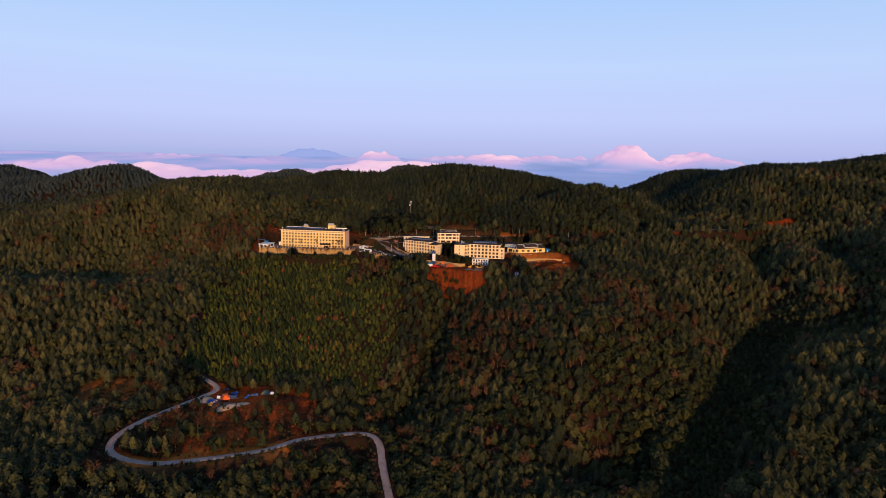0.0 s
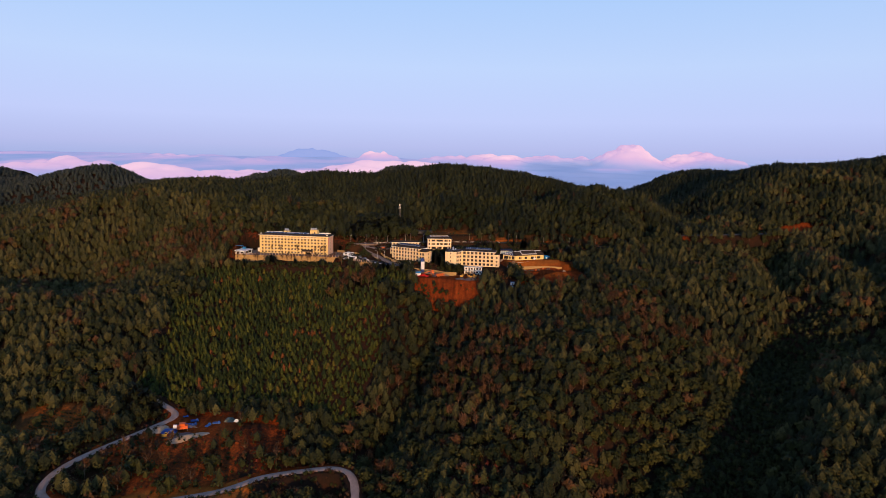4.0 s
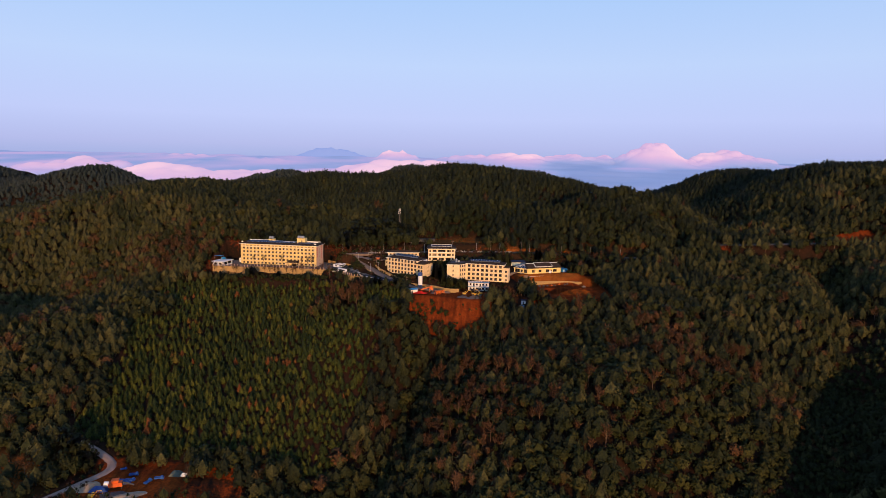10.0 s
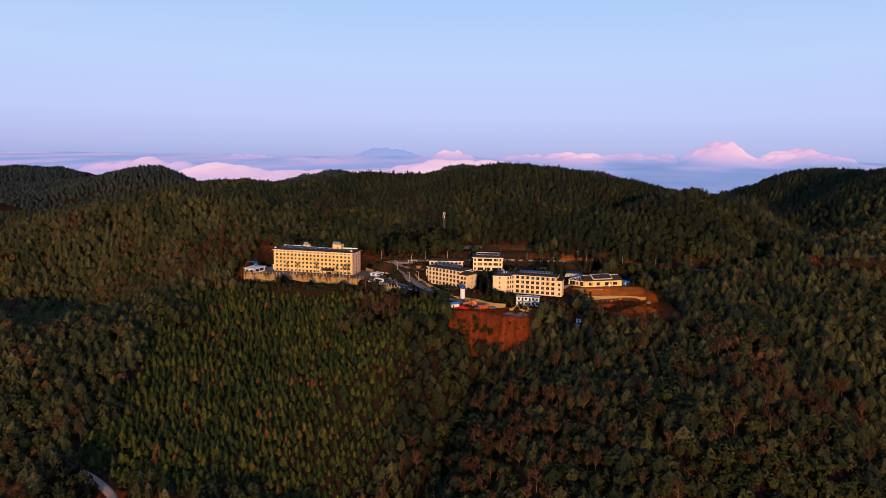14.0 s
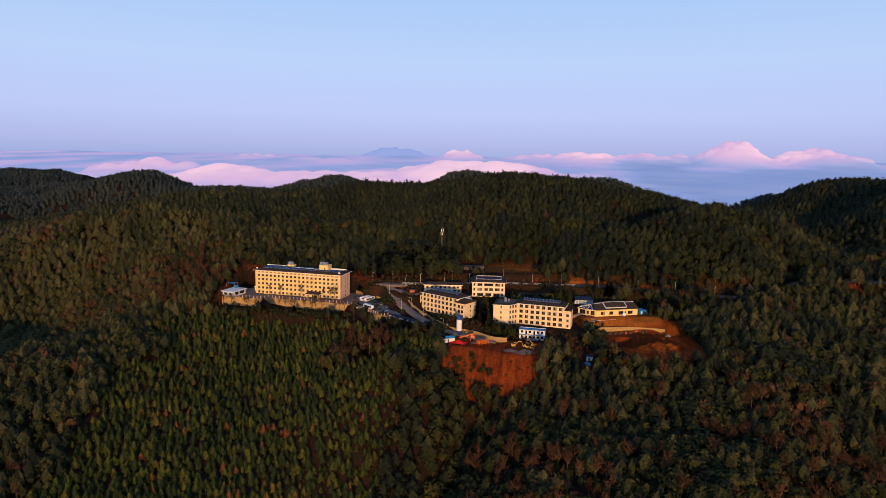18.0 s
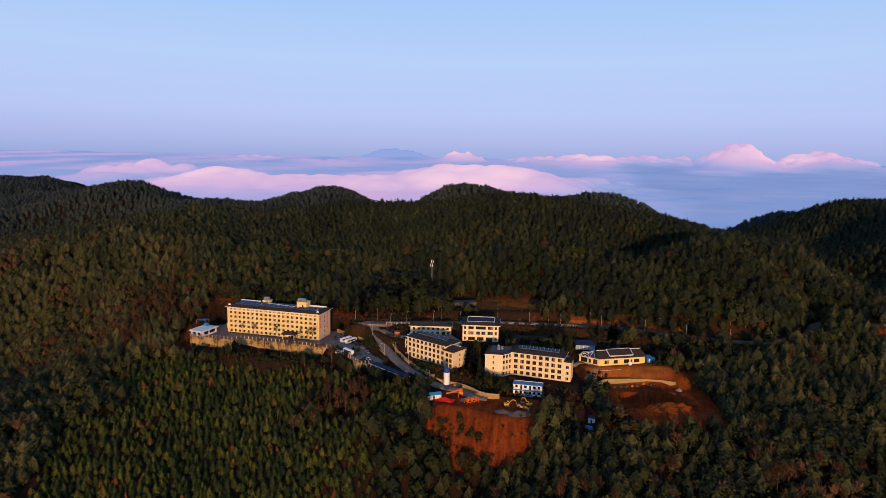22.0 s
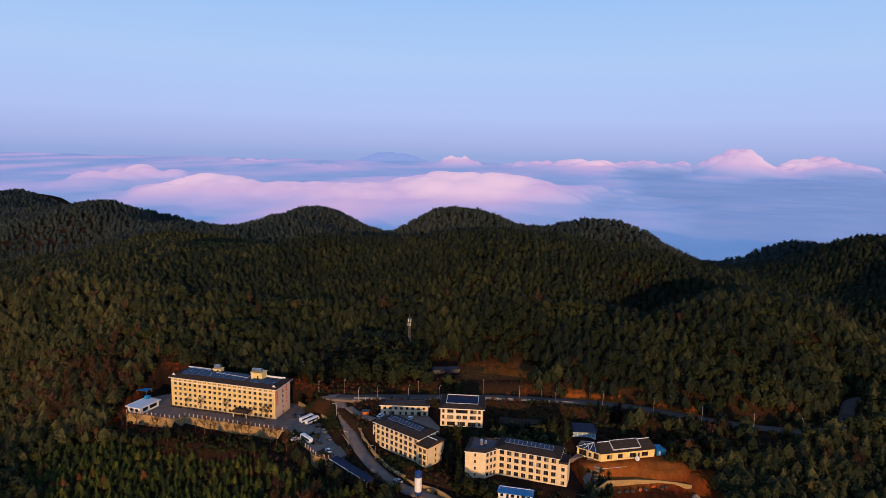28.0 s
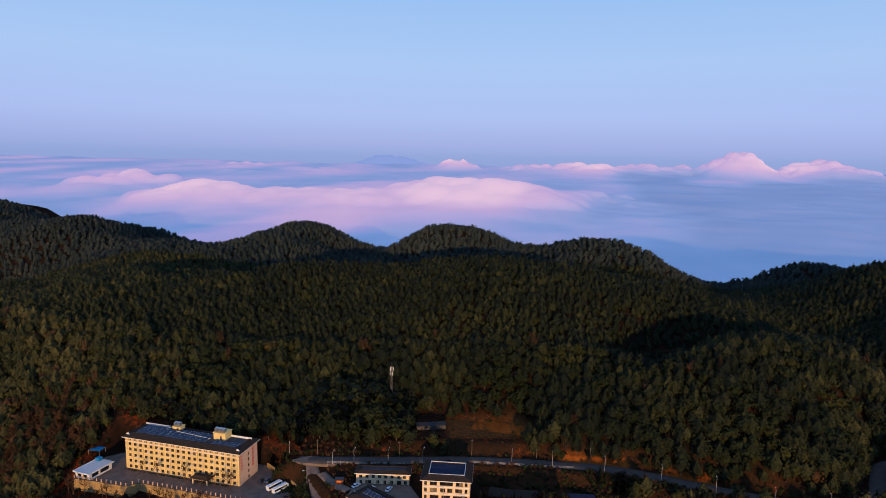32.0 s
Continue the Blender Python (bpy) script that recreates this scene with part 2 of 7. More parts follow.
RIDGE_TOP = (
    (-420, 770, 75, -7.8), (-260, 770, 75, 22.1), (-130, 770, 75, 2.2), (20, 770, 75, 34.5),
    (160, 770, 75, 15.1), (300, 770, 75, 10.3), (450, 770, 75, -26.5), (-580, 900, 90, -69),
    (-400, 900, 90, -5.7), (-230, 900, 90, -28.7), (-60, 900, 90, -0.7), (110, 900, 90, -17.1),
    (280, 900, 90, 1), (480, 900, 90, 28), (245, 790, 45, -26.3), (560, 820, 110, 14.9),
    (314, 879, 38, 19.4), (222, 880, 38, -4.9), (-138, 802, 38, 14.7), (368, 819, 38, 2.3),
)
BACK_HILLS = (
    (-750, 1060, 100, -23.8), (-560, 1060, 100, -1.1), (-400, 1060, 100, -12.9), (-250, 1060, 100, 25.9),
    (-60, 1060, 100, -1.5), (120, 1060, 100, -13.1), (320, 1060, 100, -23.8), (560, 1060, 100, -5.6),
    (-60, 1072, 60, 33), (120, 1015, 55, 44.7), (-170, 1090, 50, -29), (-555, 1085, 60, 25.2),
    (280, 1130, 60, 5.2), (-380, 1010, 60, 14.5), (-150, 1000, 60, -16.9), (-338, 1048, 38, -15.2),
    (230, 1000, 38, -3.2), (339, 1011, 38, 9), (308, 1024, 38, 25.5),
)
LAST_HILLS = (
    (-900, 1220, 130, -13.6), (-620, 1220, 130, 30.4), (-280, 1220, 130, -5.6), (0, 1220, 130, 12.1),
    (280, 1220, 130, -21.1), (-1000, 1420, 170, 115.6), (-500, 1420, 170, 18), (0, 1420, 170, -0.5),
    (500, 1420, 170, -18.4), (-272, 1185, 60, 36), (-430, 1180, 70, -21), (-898, 1448, 38, 21.4),
    (-1022, 1349, 38, -23.6),
)


# levelled ground: centre x, y, half sizes, turn, height, softness
PADS = (
    (-120, 576, 56, 5, -5, 10.9, 3.0), (-74, 561, 18, 5, -44, 11.4, 3.0), (-125, 602.5, 48, 15.5, -6, 15.9, 0.6), (-66, 580, 13, 18, 38, 16.2, 0.8), (-16, 570, 22, 10, -31, 17.0, 4.0),
    (36, 562, 25, 10, -5, 15.5, 4.0), (-8, 593, 31, 13, 5, 24.2, 4.0), (81, 582, 21, 8.5, 18, 18.4, 3.0),
    (14, 525, 25, 14, -6, 11.6, 3.0), (95, 541, 24, 20, 5, 12.0, 4.0), (-124, 378, 20, 13, 5, -48.4, 6.0),
    (10, 638, 28, 12, 5, 32.2, 9.0), (45, 594, 20, 8, 3, 21.5, 5.0),
)
BACK_ROAD = ((-68, 606.5, 25.4), (-60, 606, 25.8), (-29, 609, 27), (16, 616, 27.5), (60, 619, 27.5), (88, 617.5, 27.5), (116, 610, 27.5),
             (146, 602, 27.8), (172, 600, 28.6), (188, 608, 29.6), (196, 623, 30.2), (205, 637, 31.4), (217, 636, 34), (228, 618, 37.5), (255, 606, 40), (300, 606, 42), (345, 614, 44))
DOWN_ROAD = ((-62, 607, 25.6), (-51.5, 586, 20.6), (-43.5, 573, 18.2), (-35.0, 560.5, 16.9), (-26, 551, 15.4), (-17, 544.5, 13.6), (-9, 541.6, 12.4), (-2, 539.8, 12.0), (3, 536.6, 11.9), (8, 532.4, 11.9), (15, 531.2, 11.9))
LOW_ROAD = ((-163, 397.5, -39.5), (-156, 396, -41), (-144, 391, -45), (-141, 384, -46.3), (-147, 373, -47), (-158, 356, -48), (-168, 338, -48.6), (-172, 323, -49.4), (-170, 311, -51), (-161, 304, -52.2),
            (-147, 302, -53.8), (-129, 307, -55), (-96, 324, -57), (-78, 341, -58), (-57, 351, -59), (-43, 355, -60), (-34, 347, -61), (-29, 322, -64), (-23, 295, -67), (-16, 265, -71), (-6, 236, -76), (8, 205, -81), (16, 170, -86))

BRANCH = ((-53.5, 598, 23.7), (-50, 594.5, 23.3), (-46, 591, 23.3), (-41, 587, 23.8), (-36.5, 584, 24.3))


def smooth_line(pts, step=2.0):
    """A rounded polyline through the points, about every step metres."""
    p = np.array(pts, float)
    out = []
    for i in range(len(p) - 1):
        a, b, c, d = p[max(i - 1, 0)], p[i], p[i + 1], p[min(i + 2, len(p) - 1)]
        k = max(2, int(np.linalg.norm(c - b) / step))
        for t in np.arange(k) / k:
            out.append(0.5 * (2 * b + (c - a) * t + (2 * a - 5 * b + 4 * c - d) * t * t + (3 * b - a - 3 * c + d) * t ** 3))
    out.append(p[-1])
    return np.array(out)


ROADS = ((smooth_line(BACK_ROAD), 3.0), (smooth_line(DOWN_ROAD), 2.9), (smooth_line(LOW_ROAD), 2.15), (smooth_line(BRANCH), 2.2))


def step01(v):
    v = np.clip(v, 0, 1)
    return v * v * (3 - 2 * v)


def wave(x, y, size, seed):
    """Smooth random swell of about +-1, vectorised."""
    r = np.random.RandomState(seed)
    out = np.zeros_like(x)
    for k in range(7):
        ang, f, ph = r.uniform(0, 6.28), r.uniform(0.6, 1.7) / size * 6.28, r.uniform(0, 6.28)
        out += np.sin((x * np.cos(ang) + y * np.sin(ang)) * f + ph)
    return out / 3.0


def boxed(x, y, pad, grow=0.0):
    """How far outside a pad a place lies, in metres (0 inside)."""
    cx, cy, hx, hy, turn = pad[:5]
    c, s = math.cos(radians(turn)), math.sin(radians(turn))
    u, v = (x - cx) * c + (y - cy) * s, -(x - cx) * s + (y - cy) * c
    return np.hypot(np.maximum(np.abs(u) - hx - grow, 0), np.maximum(np.abs(v) - hy - grow, 0))


def road_near(x, y, line, reach=30):
    """Distance to a road's middle line and its height there."""
    best, high = np.full(x.shape, 1e9), np.zeros(x.shape)
    lo, hi = line[:, :2].min(0) - reach, line[:, :2].max(0) + reach
    sel = (x > lo[0]) & (x < hi[0]) & (y > lo[1]) & (y < hi[1])
    xs, ys = x[sel], y[sel]
    bb, hh = np.full(xs.shape, 1e9), np.zeros(xs.shape)
    for px, py, pz in line:
        d = np.hypot(xs - px, ys - py)
        k = d < bb
        bb[k], hh[k] = d[k], pz
    best[sel], high[sel] = bb, hh
    return best, high


# stream beds: line with heights, slope of the banks
VALLEY = smooth_line(((275, 492, -12), (240, 455, -39), (205, 412, -56), (173, 370, -70), (143, 325, -80), (119, 288, -84), (90, 240, -96)), 5)
# small gullies: line, width, depth
GULLIES = ((smooth_line(((14, 498, 0), (0, 460, 0), (-7, 430, 0), (-19, 395, 0), (-30, 365, 0), (-41, 330, 0)), 3), 9.0, 12.0),
           (smooth_line(((292, 580, 0), (272, 520, 0), (255, 478, 0)), 4), 14.0, 15.0), (smooth_line(((96, 700, 0), (130, 722, 0), (175, 738, 0), (225, 744, 0), (262, 716, 0), (278, 680, 0)), 4), 12.0, 9.0), (smooth_line(((352, 560, 0), (325, 480, 0), (296, 440, 0)), 4), 17.0, 15.0))


def ground(x, y):
    """Height of the ground, as arrays."""
    x, y = np.asarray(x, float), np.asarray(y, float)
    z = np.interp(y, (-600, 100, 300, 520, 640, 820, 1050, 1250, 1500, 2000, 5000), (-120, -90, -65, -8, 22, 68, 60, 10, -80, -200, -260))
    for cx, cy, r, h in (*LOW_SLOPES, *MID_SLOPES, *SPUR, *BENCH, *RIDGE_FOOT, *RIDGE_TOP, *BACK_HILLS, *LAST_HILLS):
        d2 = (x - cx) ** 2 + (y - cy) ** 2
        z = z + h * np.exp(-d2 / (2.0 * r * r))
    z = z + 1.2 * wave(x, y, 38, 3) + 0.5 * wave(x, y, 13, 5) + np.clip((np.hypot(x, y - 600) - 350) / 400, 0, 1) * 3.5 * wave(x, y, 110, 8)
    d, hz = road_near(x, y, VALLEY, 90)
    cut = hz + 0.72 * np.sqrt(d * d + 40) + 1.5 * wave(x, y, 25, 17)
    z = np.where(d < 85, np.minimum(z, cut), z)
    for line, wide, deep in GULLIES:
        z = z - deep * np.exp(-(road_near(x, y, line)[0] / wide) ** 2)
    for pad in PADS:
        w = 1 - step01(boxed(x, y, pad) / (pad[6] * 2.2))
        z = z * (1 - w) + pad[5] * w
    # the cut face below the work yard
    brink = np.interp(x, (-14, -9, 0, 6, 12, 19, 36, 42), (516, 518, 520, 518, 515, 511.5, 510.5, 508))
    brink = brink + 1.2 * wave(x, x * 0 + y * 0.2, 11, 91) - 1.5 * np.abs(wave(x, y * 0.15, 6, 92)) + 0.5 * wave(x, y * 0.5, 2.6, 93)
    w = (1 - step01((np.abs(x - 16) - 23) / 5)) * step01((brink + 2 - y) / 2) * (1 - step01((498 - y) / 14))
    z = z * (1 - w) + np.clip(11.6 - (brink - y) * 1.12, -9, 11.6) * w
    # pit hollow with steep sides, spoil left standing before it
    edge = boxed(x + 1.2 * wave(x, y, 9, 94), y + 1.2 * wave(x, y, 7, 95), (96, 543.5, 15, 7.5, 8))
    z = z - (5.2 + 0.9 * wave(x, y, 6, 96)) * (1 - step01(edge / 2.2)) * (boxed(x, y, (96, 543, 25, 20, 8)) < 0.1)
    for cx, cy, rx, ry, h in ((99, 530.5, 10.5, 6.5, 1.6), (82, 543, 3.5, 5, 2.0), (110, 538, 3, 4, 1.2), (108, 533, 4, 3, 1.2)):
        z = z + h * np.exp(-(((x - cx) / rx) ** 2 + ((y - cy) / ry) ** 2) ** 2) * (1 + 0.2 * wave(x, y, 4, 97))
    for line, half in ROADS:
        d, hz = road_near(x, y, line)
        z = np.where(d < 29, np.minimum(z, hz + 0.8 + 0.85 * np.maximum(d - half - 1.0, 0) + 0.3 * np.maximum(d - 20, 0) ** 2), z) if half == 3.0 else z
        w = 1 - step01((d - half - (3.0 if half == 2.15 else 1.6)) / 5.0)
        z = z * (1 - w) + (hz - 0.2 - 0.35 * step01((half + 1.2 - d) / 0.8)) * w
    return z


def soil_of(x, y):
    """Bare red earth, 0 to 1."""
    m = np.zeros_like(x)
    for pad, k in (((16, 516, 24, 17, -4), 1.0), ((95, 544, 25, 25, 5), 1.0), ((85, 570, 24, 6, 16), 1.0), ((11, 640, 28, 13, 3), 0.36), ((26, 644, 11, 3.5, -8), 0.9), ((72, 622.5, 14, 1.2, -2), 0.8), ((112, 614.5, 10, 1.2, -14), 0.8), ((-10, 614, 60, 2, 8), 0.22), ((80, 624, 70, 2, -6), 0.25),
                   ((278, 615, 82, 5, 2), 0.85), ((-124, 380, 22, 14, 5), 0.62), ((-88, 391, 22, 4, 6), 0.7), ((-197, 374, 22, 15, 0), 0.5), ((-120, 624, 50, 4, -6), 0.42), ((-60, 357, 25, 8, 20), 0.5), ((-120, 318, 40, 5, 25), 0.85), ((-125, 345, 30, 20, 20), 0.5), ((-87, 371, 13, 9, 20), 0.5), ((206, 628, 5, 8, 0), 0.5), ((-120, 576, 52, 5, -5), 0.38), ((-174, 592, 7, 12, 0), 0.5), ((-66, 611, 14, 4, 5), 0.4)):
        m = np.maximum(m, k * (1 - step01(boxed(x, y, pad) / 5)))
    # raw cut bank on the uphill side of the low road
    d = road_near(x, y - 3.0, ROADS[2][0])[0]
    m = np.maximum(m, (1 - step01((d - 2.5) / 2.5)) * (y < 352) * (x > -168) * (x < -40))
    d = road_near(x, y - 5.0, ROADS[0][0])[0]
    m = np.maximum(m, (1 - step01((d - 2.5) / 2.5)) * (x < 170) * np.clip(0.08 + 0.42 * wave(x, y, 24, 98), 0, 0.5))
    return m


def dry_of(x, y):
    """Dry grass and brush, 0 to 1."""
    m = np.zeros_like(x)
    for pad, k in (((60, 609, 75, 4, -2), 0.2), ((-58, 590, 6, 14, 30), 0.25), ((20, 643, 18, 9, 10), 0.8), ((72, 622.5, 14, 1.2, -2), 0.9), ((112, 614.5, 10, 1.2, -14), 0.9), ((-130, 345, 34, 30, 20), 0.15), ((-196, 373, 32, 18, 0), 0.7), ((86, 569.5, 20, 4, 18), 0.9), ((-120, 314, 40, 5, 25), 0.9), ((-10, 614, 55, 3, 8), 0.2), ((95, 621, 60, 3, -8), 0.2)):
        m = np.maximum(m, k * (1 - step01(boxed(x, y, pad) / 6)))
    return m


def spaced(*runs):
    """Grid lines from runs of (start, end, step)."""
    out = []
    for a, b, st in runs:
        out.extend(np.arange(a, b, st))
    return np.array(out + [runs[-1][1]], float)


def mesh_from(name, verts, faces, mats, smooth=False, mat_index=None):
    """A mesh from arrays of places and equal-sized faces."""
    verts, faces = np.asarray(verts, np.float32), np.asarray(faces, np.int32)
    me = bpy.data.meshes.new(name)
    me.vertices.add(len(verts))
    me.vertices.foreach_set("co", verts.ravel())
    k = faces.shape[1]
    me.loops.add(faces.size)
    me.loops.foreach_set("vertex_index", faces.ravel())
    me.polygons.add(len(faces))
    me.polygons.foreach_set("loop_start", np.arange(0, faces.size, k, dtype=np.int32))
    if smooth:
        me.polygons.foreach_set("use_smooth", np.ones(len(faces), bool))
    for m in mats:
        me.materials.append(m)
    if mat_index is not None:
        me.polygons.foreach_set("material_index", np.asarray(mat_index, np.int32))
    me.update(calc_edges=True)
    return me


def scalar(me, name, values):
    me.attributes.new(name, "FLOAT", "POINT").data.foreach_set("value", np.asarray(values, np.float32))


def ways_of(me, values):
    """Which way the leaves lie, point by point."""
    me.attributes.new("lie", "FLOAT_VECTOR", "POINT").data.foreach_set("vector", np.asarray(values, np.float32).ravel())


def sheet(xs, ys, height):
    X, Y = np.meshgrid(xs, ys)
    Z = height(X, Y)
    v = np.stack((X, Y, Z), -1).reshape(-1, 3)
    nx, ny = len(xs), len(ys)
    i = (np.arange(ny - 1)[:, None] * nx + np.arange(nx - 1)).ravel()
    return v, np.stack((i, i + 1, i + nx + 1, i + nx), -1)


gx = spaced((-5000, -1500, 500), (-1500, -450, 35), (-450, -210, 6), (-210, -16, 2.2), (-16, 125, 1.3), (125, 210, 2.2), (210, 450, 6), (450, 1500, 35), (1500, 5000, 500))
gy = spaced((-800, 150, 50), (150, 280, 5), (280, 295, 3), (295, 405, 2), (405, 480, 3), (480, 495, 1.8), (495, 574, 1.3), (574, 660, 1.8), (660, 900, 6), (900, 1500, 12), (1500, 5000, 250))
v, f = sheet(gx, gy, ground)
me = mesh_from("ground", v, f, [GROUND], True)
scalar(me, "soil", soil_of(v[:, 0], v[:, 1]))
scalar(me, "dry", dry_of(v[:, 0], v[:, 1]))
land = tagged(new("ground", me), "hilly ground of dark forest floor and bare red earth", "ground", kind="structure")


def ribbon(name, line, half, lift, thick, mat, label, flare=0.0):
    """A road strip with depth along a line."""
    d = np.gradient(line[:, :2], axis=0)
    d /= np.linalg.norm(d, axis=1)[:, None]
    side = np.stack((d[:, 1], -d[:, 0]), -1)
    k = len(line)
    v = []
    for off, dz in ((-half - flare, -thick), (-half, 0), (-half * 0.4, 0.05), (half * 0.4, 0.05), (half, 0), (half + flare, -thick)):
        v.append(np.c_[line[:, :2] + side * off, line[:, 2] + lift + dz])
    v = np.concatenate(v)
    f = []
    for r in range(5):
        i = np.arange(k - 1)
        f.append(np.stack((r * k + i, r * k + i + 1, (r + 1) * k + i + 1, (r + 1) * k + i), -1))
    me = mesh_from(name, v, np.concatenate(f), [mat], False)
    return tagged(new(name, me), label, "road", kind="structure")


ribbon("road", ROADS[0][0], 2.8, 0.0, 0.8, ASPHALT, "grey asphalt mountain road along the hillside", 0.8)
ribbon("road", ROADS[1][0], 2.9, 0.06, 0.6, CONCRETE, "pale concrete access road winding down past the houses")
ribbon("road", ROADS[2][0], 1.5, 0.0, 0.7, PALE_ROAD, "narrow pale road with a hairpin bend in the forest", 0.9)
ribbon("road", ROADS[3][0], 2.2, 0.05, 0.5, CONCRETE, "short concrete branch road to the forecourt")

# ---- sea of clouds and far peak, the backdrop behind the hills ----
CLOUD, n, l, s = material("cloud", 1.0, 0, 0.0)
c_light = n.new("ShaderNodeAttribute")
c_light.attribute_name = "tone"
c_noise = tex_noise(n, l, 0.0026, 7, 0.6)
c_mix = n.new("ShaderNodeMath")
c_mix.operation = "MULTIPLY_ADD"
c_mix.inputs[1].default_value = 0.34
l.new(c_noise, c_mix.inputs[0])
l.new(c_light.outputs["Fac"], c_mix.inputs[2])
# pink sunlight and blue shade are painted into the clouds' own glow
c_col = ramp(n, l, c_mix.outputs[0], ((0.05, (0.085, 0.20, 0.45)), (0.3, (0.17, 0.29, 0.59)), (0.5, (0.36, 0.33, 0.63)), (0.75, (0.56, 0.37, 0.62)), (1.0, (0.80, 0.52, 0.66))))
s.inputs["Base Color"].default_value = (0.24, 0.20, 0.22, 1)
l.new(c_col, s.inputs["Emission Color"])
s.inputs["Emission Strength"].default_value = 0.82


def puffs(x, y, size, seed):
    """Rounded heaps: smooth tops, creased between."""
    a, b = wave(x, y, size, seed), wave(x, y, size * 0.8, seed + 50)
    return np.sqrt(np.clip(1 - np.minimum(np.abs(a), 1) * 0.9, 0, 1)) * 0.6 + 0.4 * np.sqrt(np.clip(1 - np.minimum(np.abs(b), 1) * 0.9, 0, 1))


# cumulus heaps: place, half width, height, number of lobes
HEAPS = ((-1130, 2480, 300, 70, 220), (-860, 2520, 310, 46, 160), (-560, 2540, 280, 46, 180), (-180, 2620, 400, 86, 280), (-430, 4330, 150, 95, 18), (-1700, 2900, 330, 60, 26), (140, 2800, 340, 34, 24), (1235, 4320, 225, 175, 260), (1440, 4330, 150, 60, 30), (1080, 4330, 115, 110, 70), (1620, 4400, 150, 44, 16),
         (1760, 4420, 300, 110, 150), (1980, 4440, 110, 50, 10), (700, 4350, 240, 60, 60), (930, 4400, 150, 68, 40), (-1500, 3900, 420, 24, 18), (330, 4300, 300, 56, 70), (60, 4300, 230, 66, 60), (-1900, 4200, 320, 24, 16))
LOBES = []
lobe_rng = np.random.RandomState(5)
for cx, cy, r, h, k in HEAPS:
    for j in range(k):
        d = r * math.sqrt(lobe_rng.rand()) * 0.95
        a = lobe_rng.uniform(0, 6.28)
        rr = r * lobe_rng.uniform(0.07, 0.26) * (1.15 - 0.4 * d / r)
        LOBES.append((cx + d * math.cos(a), cy + 0.6 * d * math.sin(a), rr, 0.72 * h * (1 - (d / r) ** 2) * lobe_rng.uniform(0.75, 1.0), min(rr * 0.42, h * 0.6)))


def heaps(x, y):
    """Height of the cauliflower heads over the deck."""
    z = np.zeros_like(x)
    for cx, cy, r, h, k in HEAPS:
        z = np.maximum(z, 0.62 * h * np.exp(-(((x - cx) ** 2 + (y - cy) ** 2) / (0.75 * r * r)) ** 1.4))
    for cx, cy, r, h, b in LOBES:
        d2 = ((x - cx) ** 2 + (y - cy) ** 2) / (r * r)
        z = np.maximum(z, h * np.clip(1 - d2, 0, 1) ** 0.22 + b * np.sqrt(np.clip(1 - d2, 0, 1)))
    return z


def deck(x, y):
    far = np.clip((y - 1400) / 3400, 0, 1)
    z = -95 + 205 * far ** 0.75 + (7 + 4 * far) * (puffs(x, y, 640, 21) - 0.7) * 2 + (1.6 + 1.6 * far) * (puffs(x, y, 230, 22) - 0.7) * 2
    return z + heaps(x, y)


def cloud_light_of(x, y):
    """Evening light painted as cloud colour, from blue mist low down to pink heads."""
    v = 0.10 + 0.20 * np.clip(wave(x, y, 900, 61), -0.5, 1) + 0.06 * np.clip((puffs(x, y, 230, 22) - 0.55) * 2, -1, 1)
    h = heaps(x, y)
    for cx, cy, r, hh, k in HEAPS[:4]:
        v = v + 0.16 * np.exp(-((x - cx) / (1.1 * r)) ** 2 - ((y - cy + 160) / (1.2 * r)) ** 2)
    v = v + 0.10 * step01((y - 2100) / 700) * step01((700 - x) / 500) + 0.36 * step01(h / 70) + 0.22 * step01(h / 90) * step01((y - 3900) / 200)
    return np.clip(v - 0.58 * np.clip((x - 200) / 800, 0, 1) * np.clip((3900 - y) / 800, 0, 1), 0, 0.8)


cx_ = spaced((-4900, -2200, 90), (-2200, -1500, 24), (-1500, 500, 18), (500, 950, 24), (950, 2100, 10), (2100, 2600, 24), (2600, 4900, 90))
cy_ = spaced((1380, 2250, 28), (2250, 3000, 18), (3000, 4120, 40), (4120, 4560, 12), (4560, 4850, 30))
v, f = sheet(cx_, cy_, deck)
me = mesh_from("cloud_sea", v, f, [CLOUD], True)
scalar(me, "tone", cloud_light_of(v[:, 0], v[:, 1]))
tagged(new("cloud_sea", me), "pink and blue evening sea of clouds filling the valleys", "clouds", kind="structure")

# haze on the far peak is painted as an even blue glow
PEAK, n, l, s = material("peak_haze_glow", 1.0, 0, 0.0)
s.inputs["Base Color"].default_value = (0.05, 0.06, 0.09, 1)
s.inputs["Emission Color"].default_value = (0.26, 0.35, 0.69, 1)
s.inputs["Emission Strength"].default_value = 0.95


def peak(x, y):
    u = (x + 990) / 300
    top = 70 * np.exp(-np.abs(u) ** 1.3 * 2.2) + 36 * np.exp(-((u + 0.45) / 0.35) ** 2) + 30 * np.exp(-((u - 0.5) / 0.35) ** 2) + 6 * wave(x, y, 60, 71)
    return 95 + top * np.exp(-((y - 4880) / 60) ** 2)


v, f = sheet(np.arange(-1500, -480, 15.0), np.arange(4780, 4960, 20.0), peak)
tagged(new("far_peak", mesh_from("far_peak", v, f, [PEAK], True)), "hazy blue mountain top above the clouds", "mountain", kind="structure")

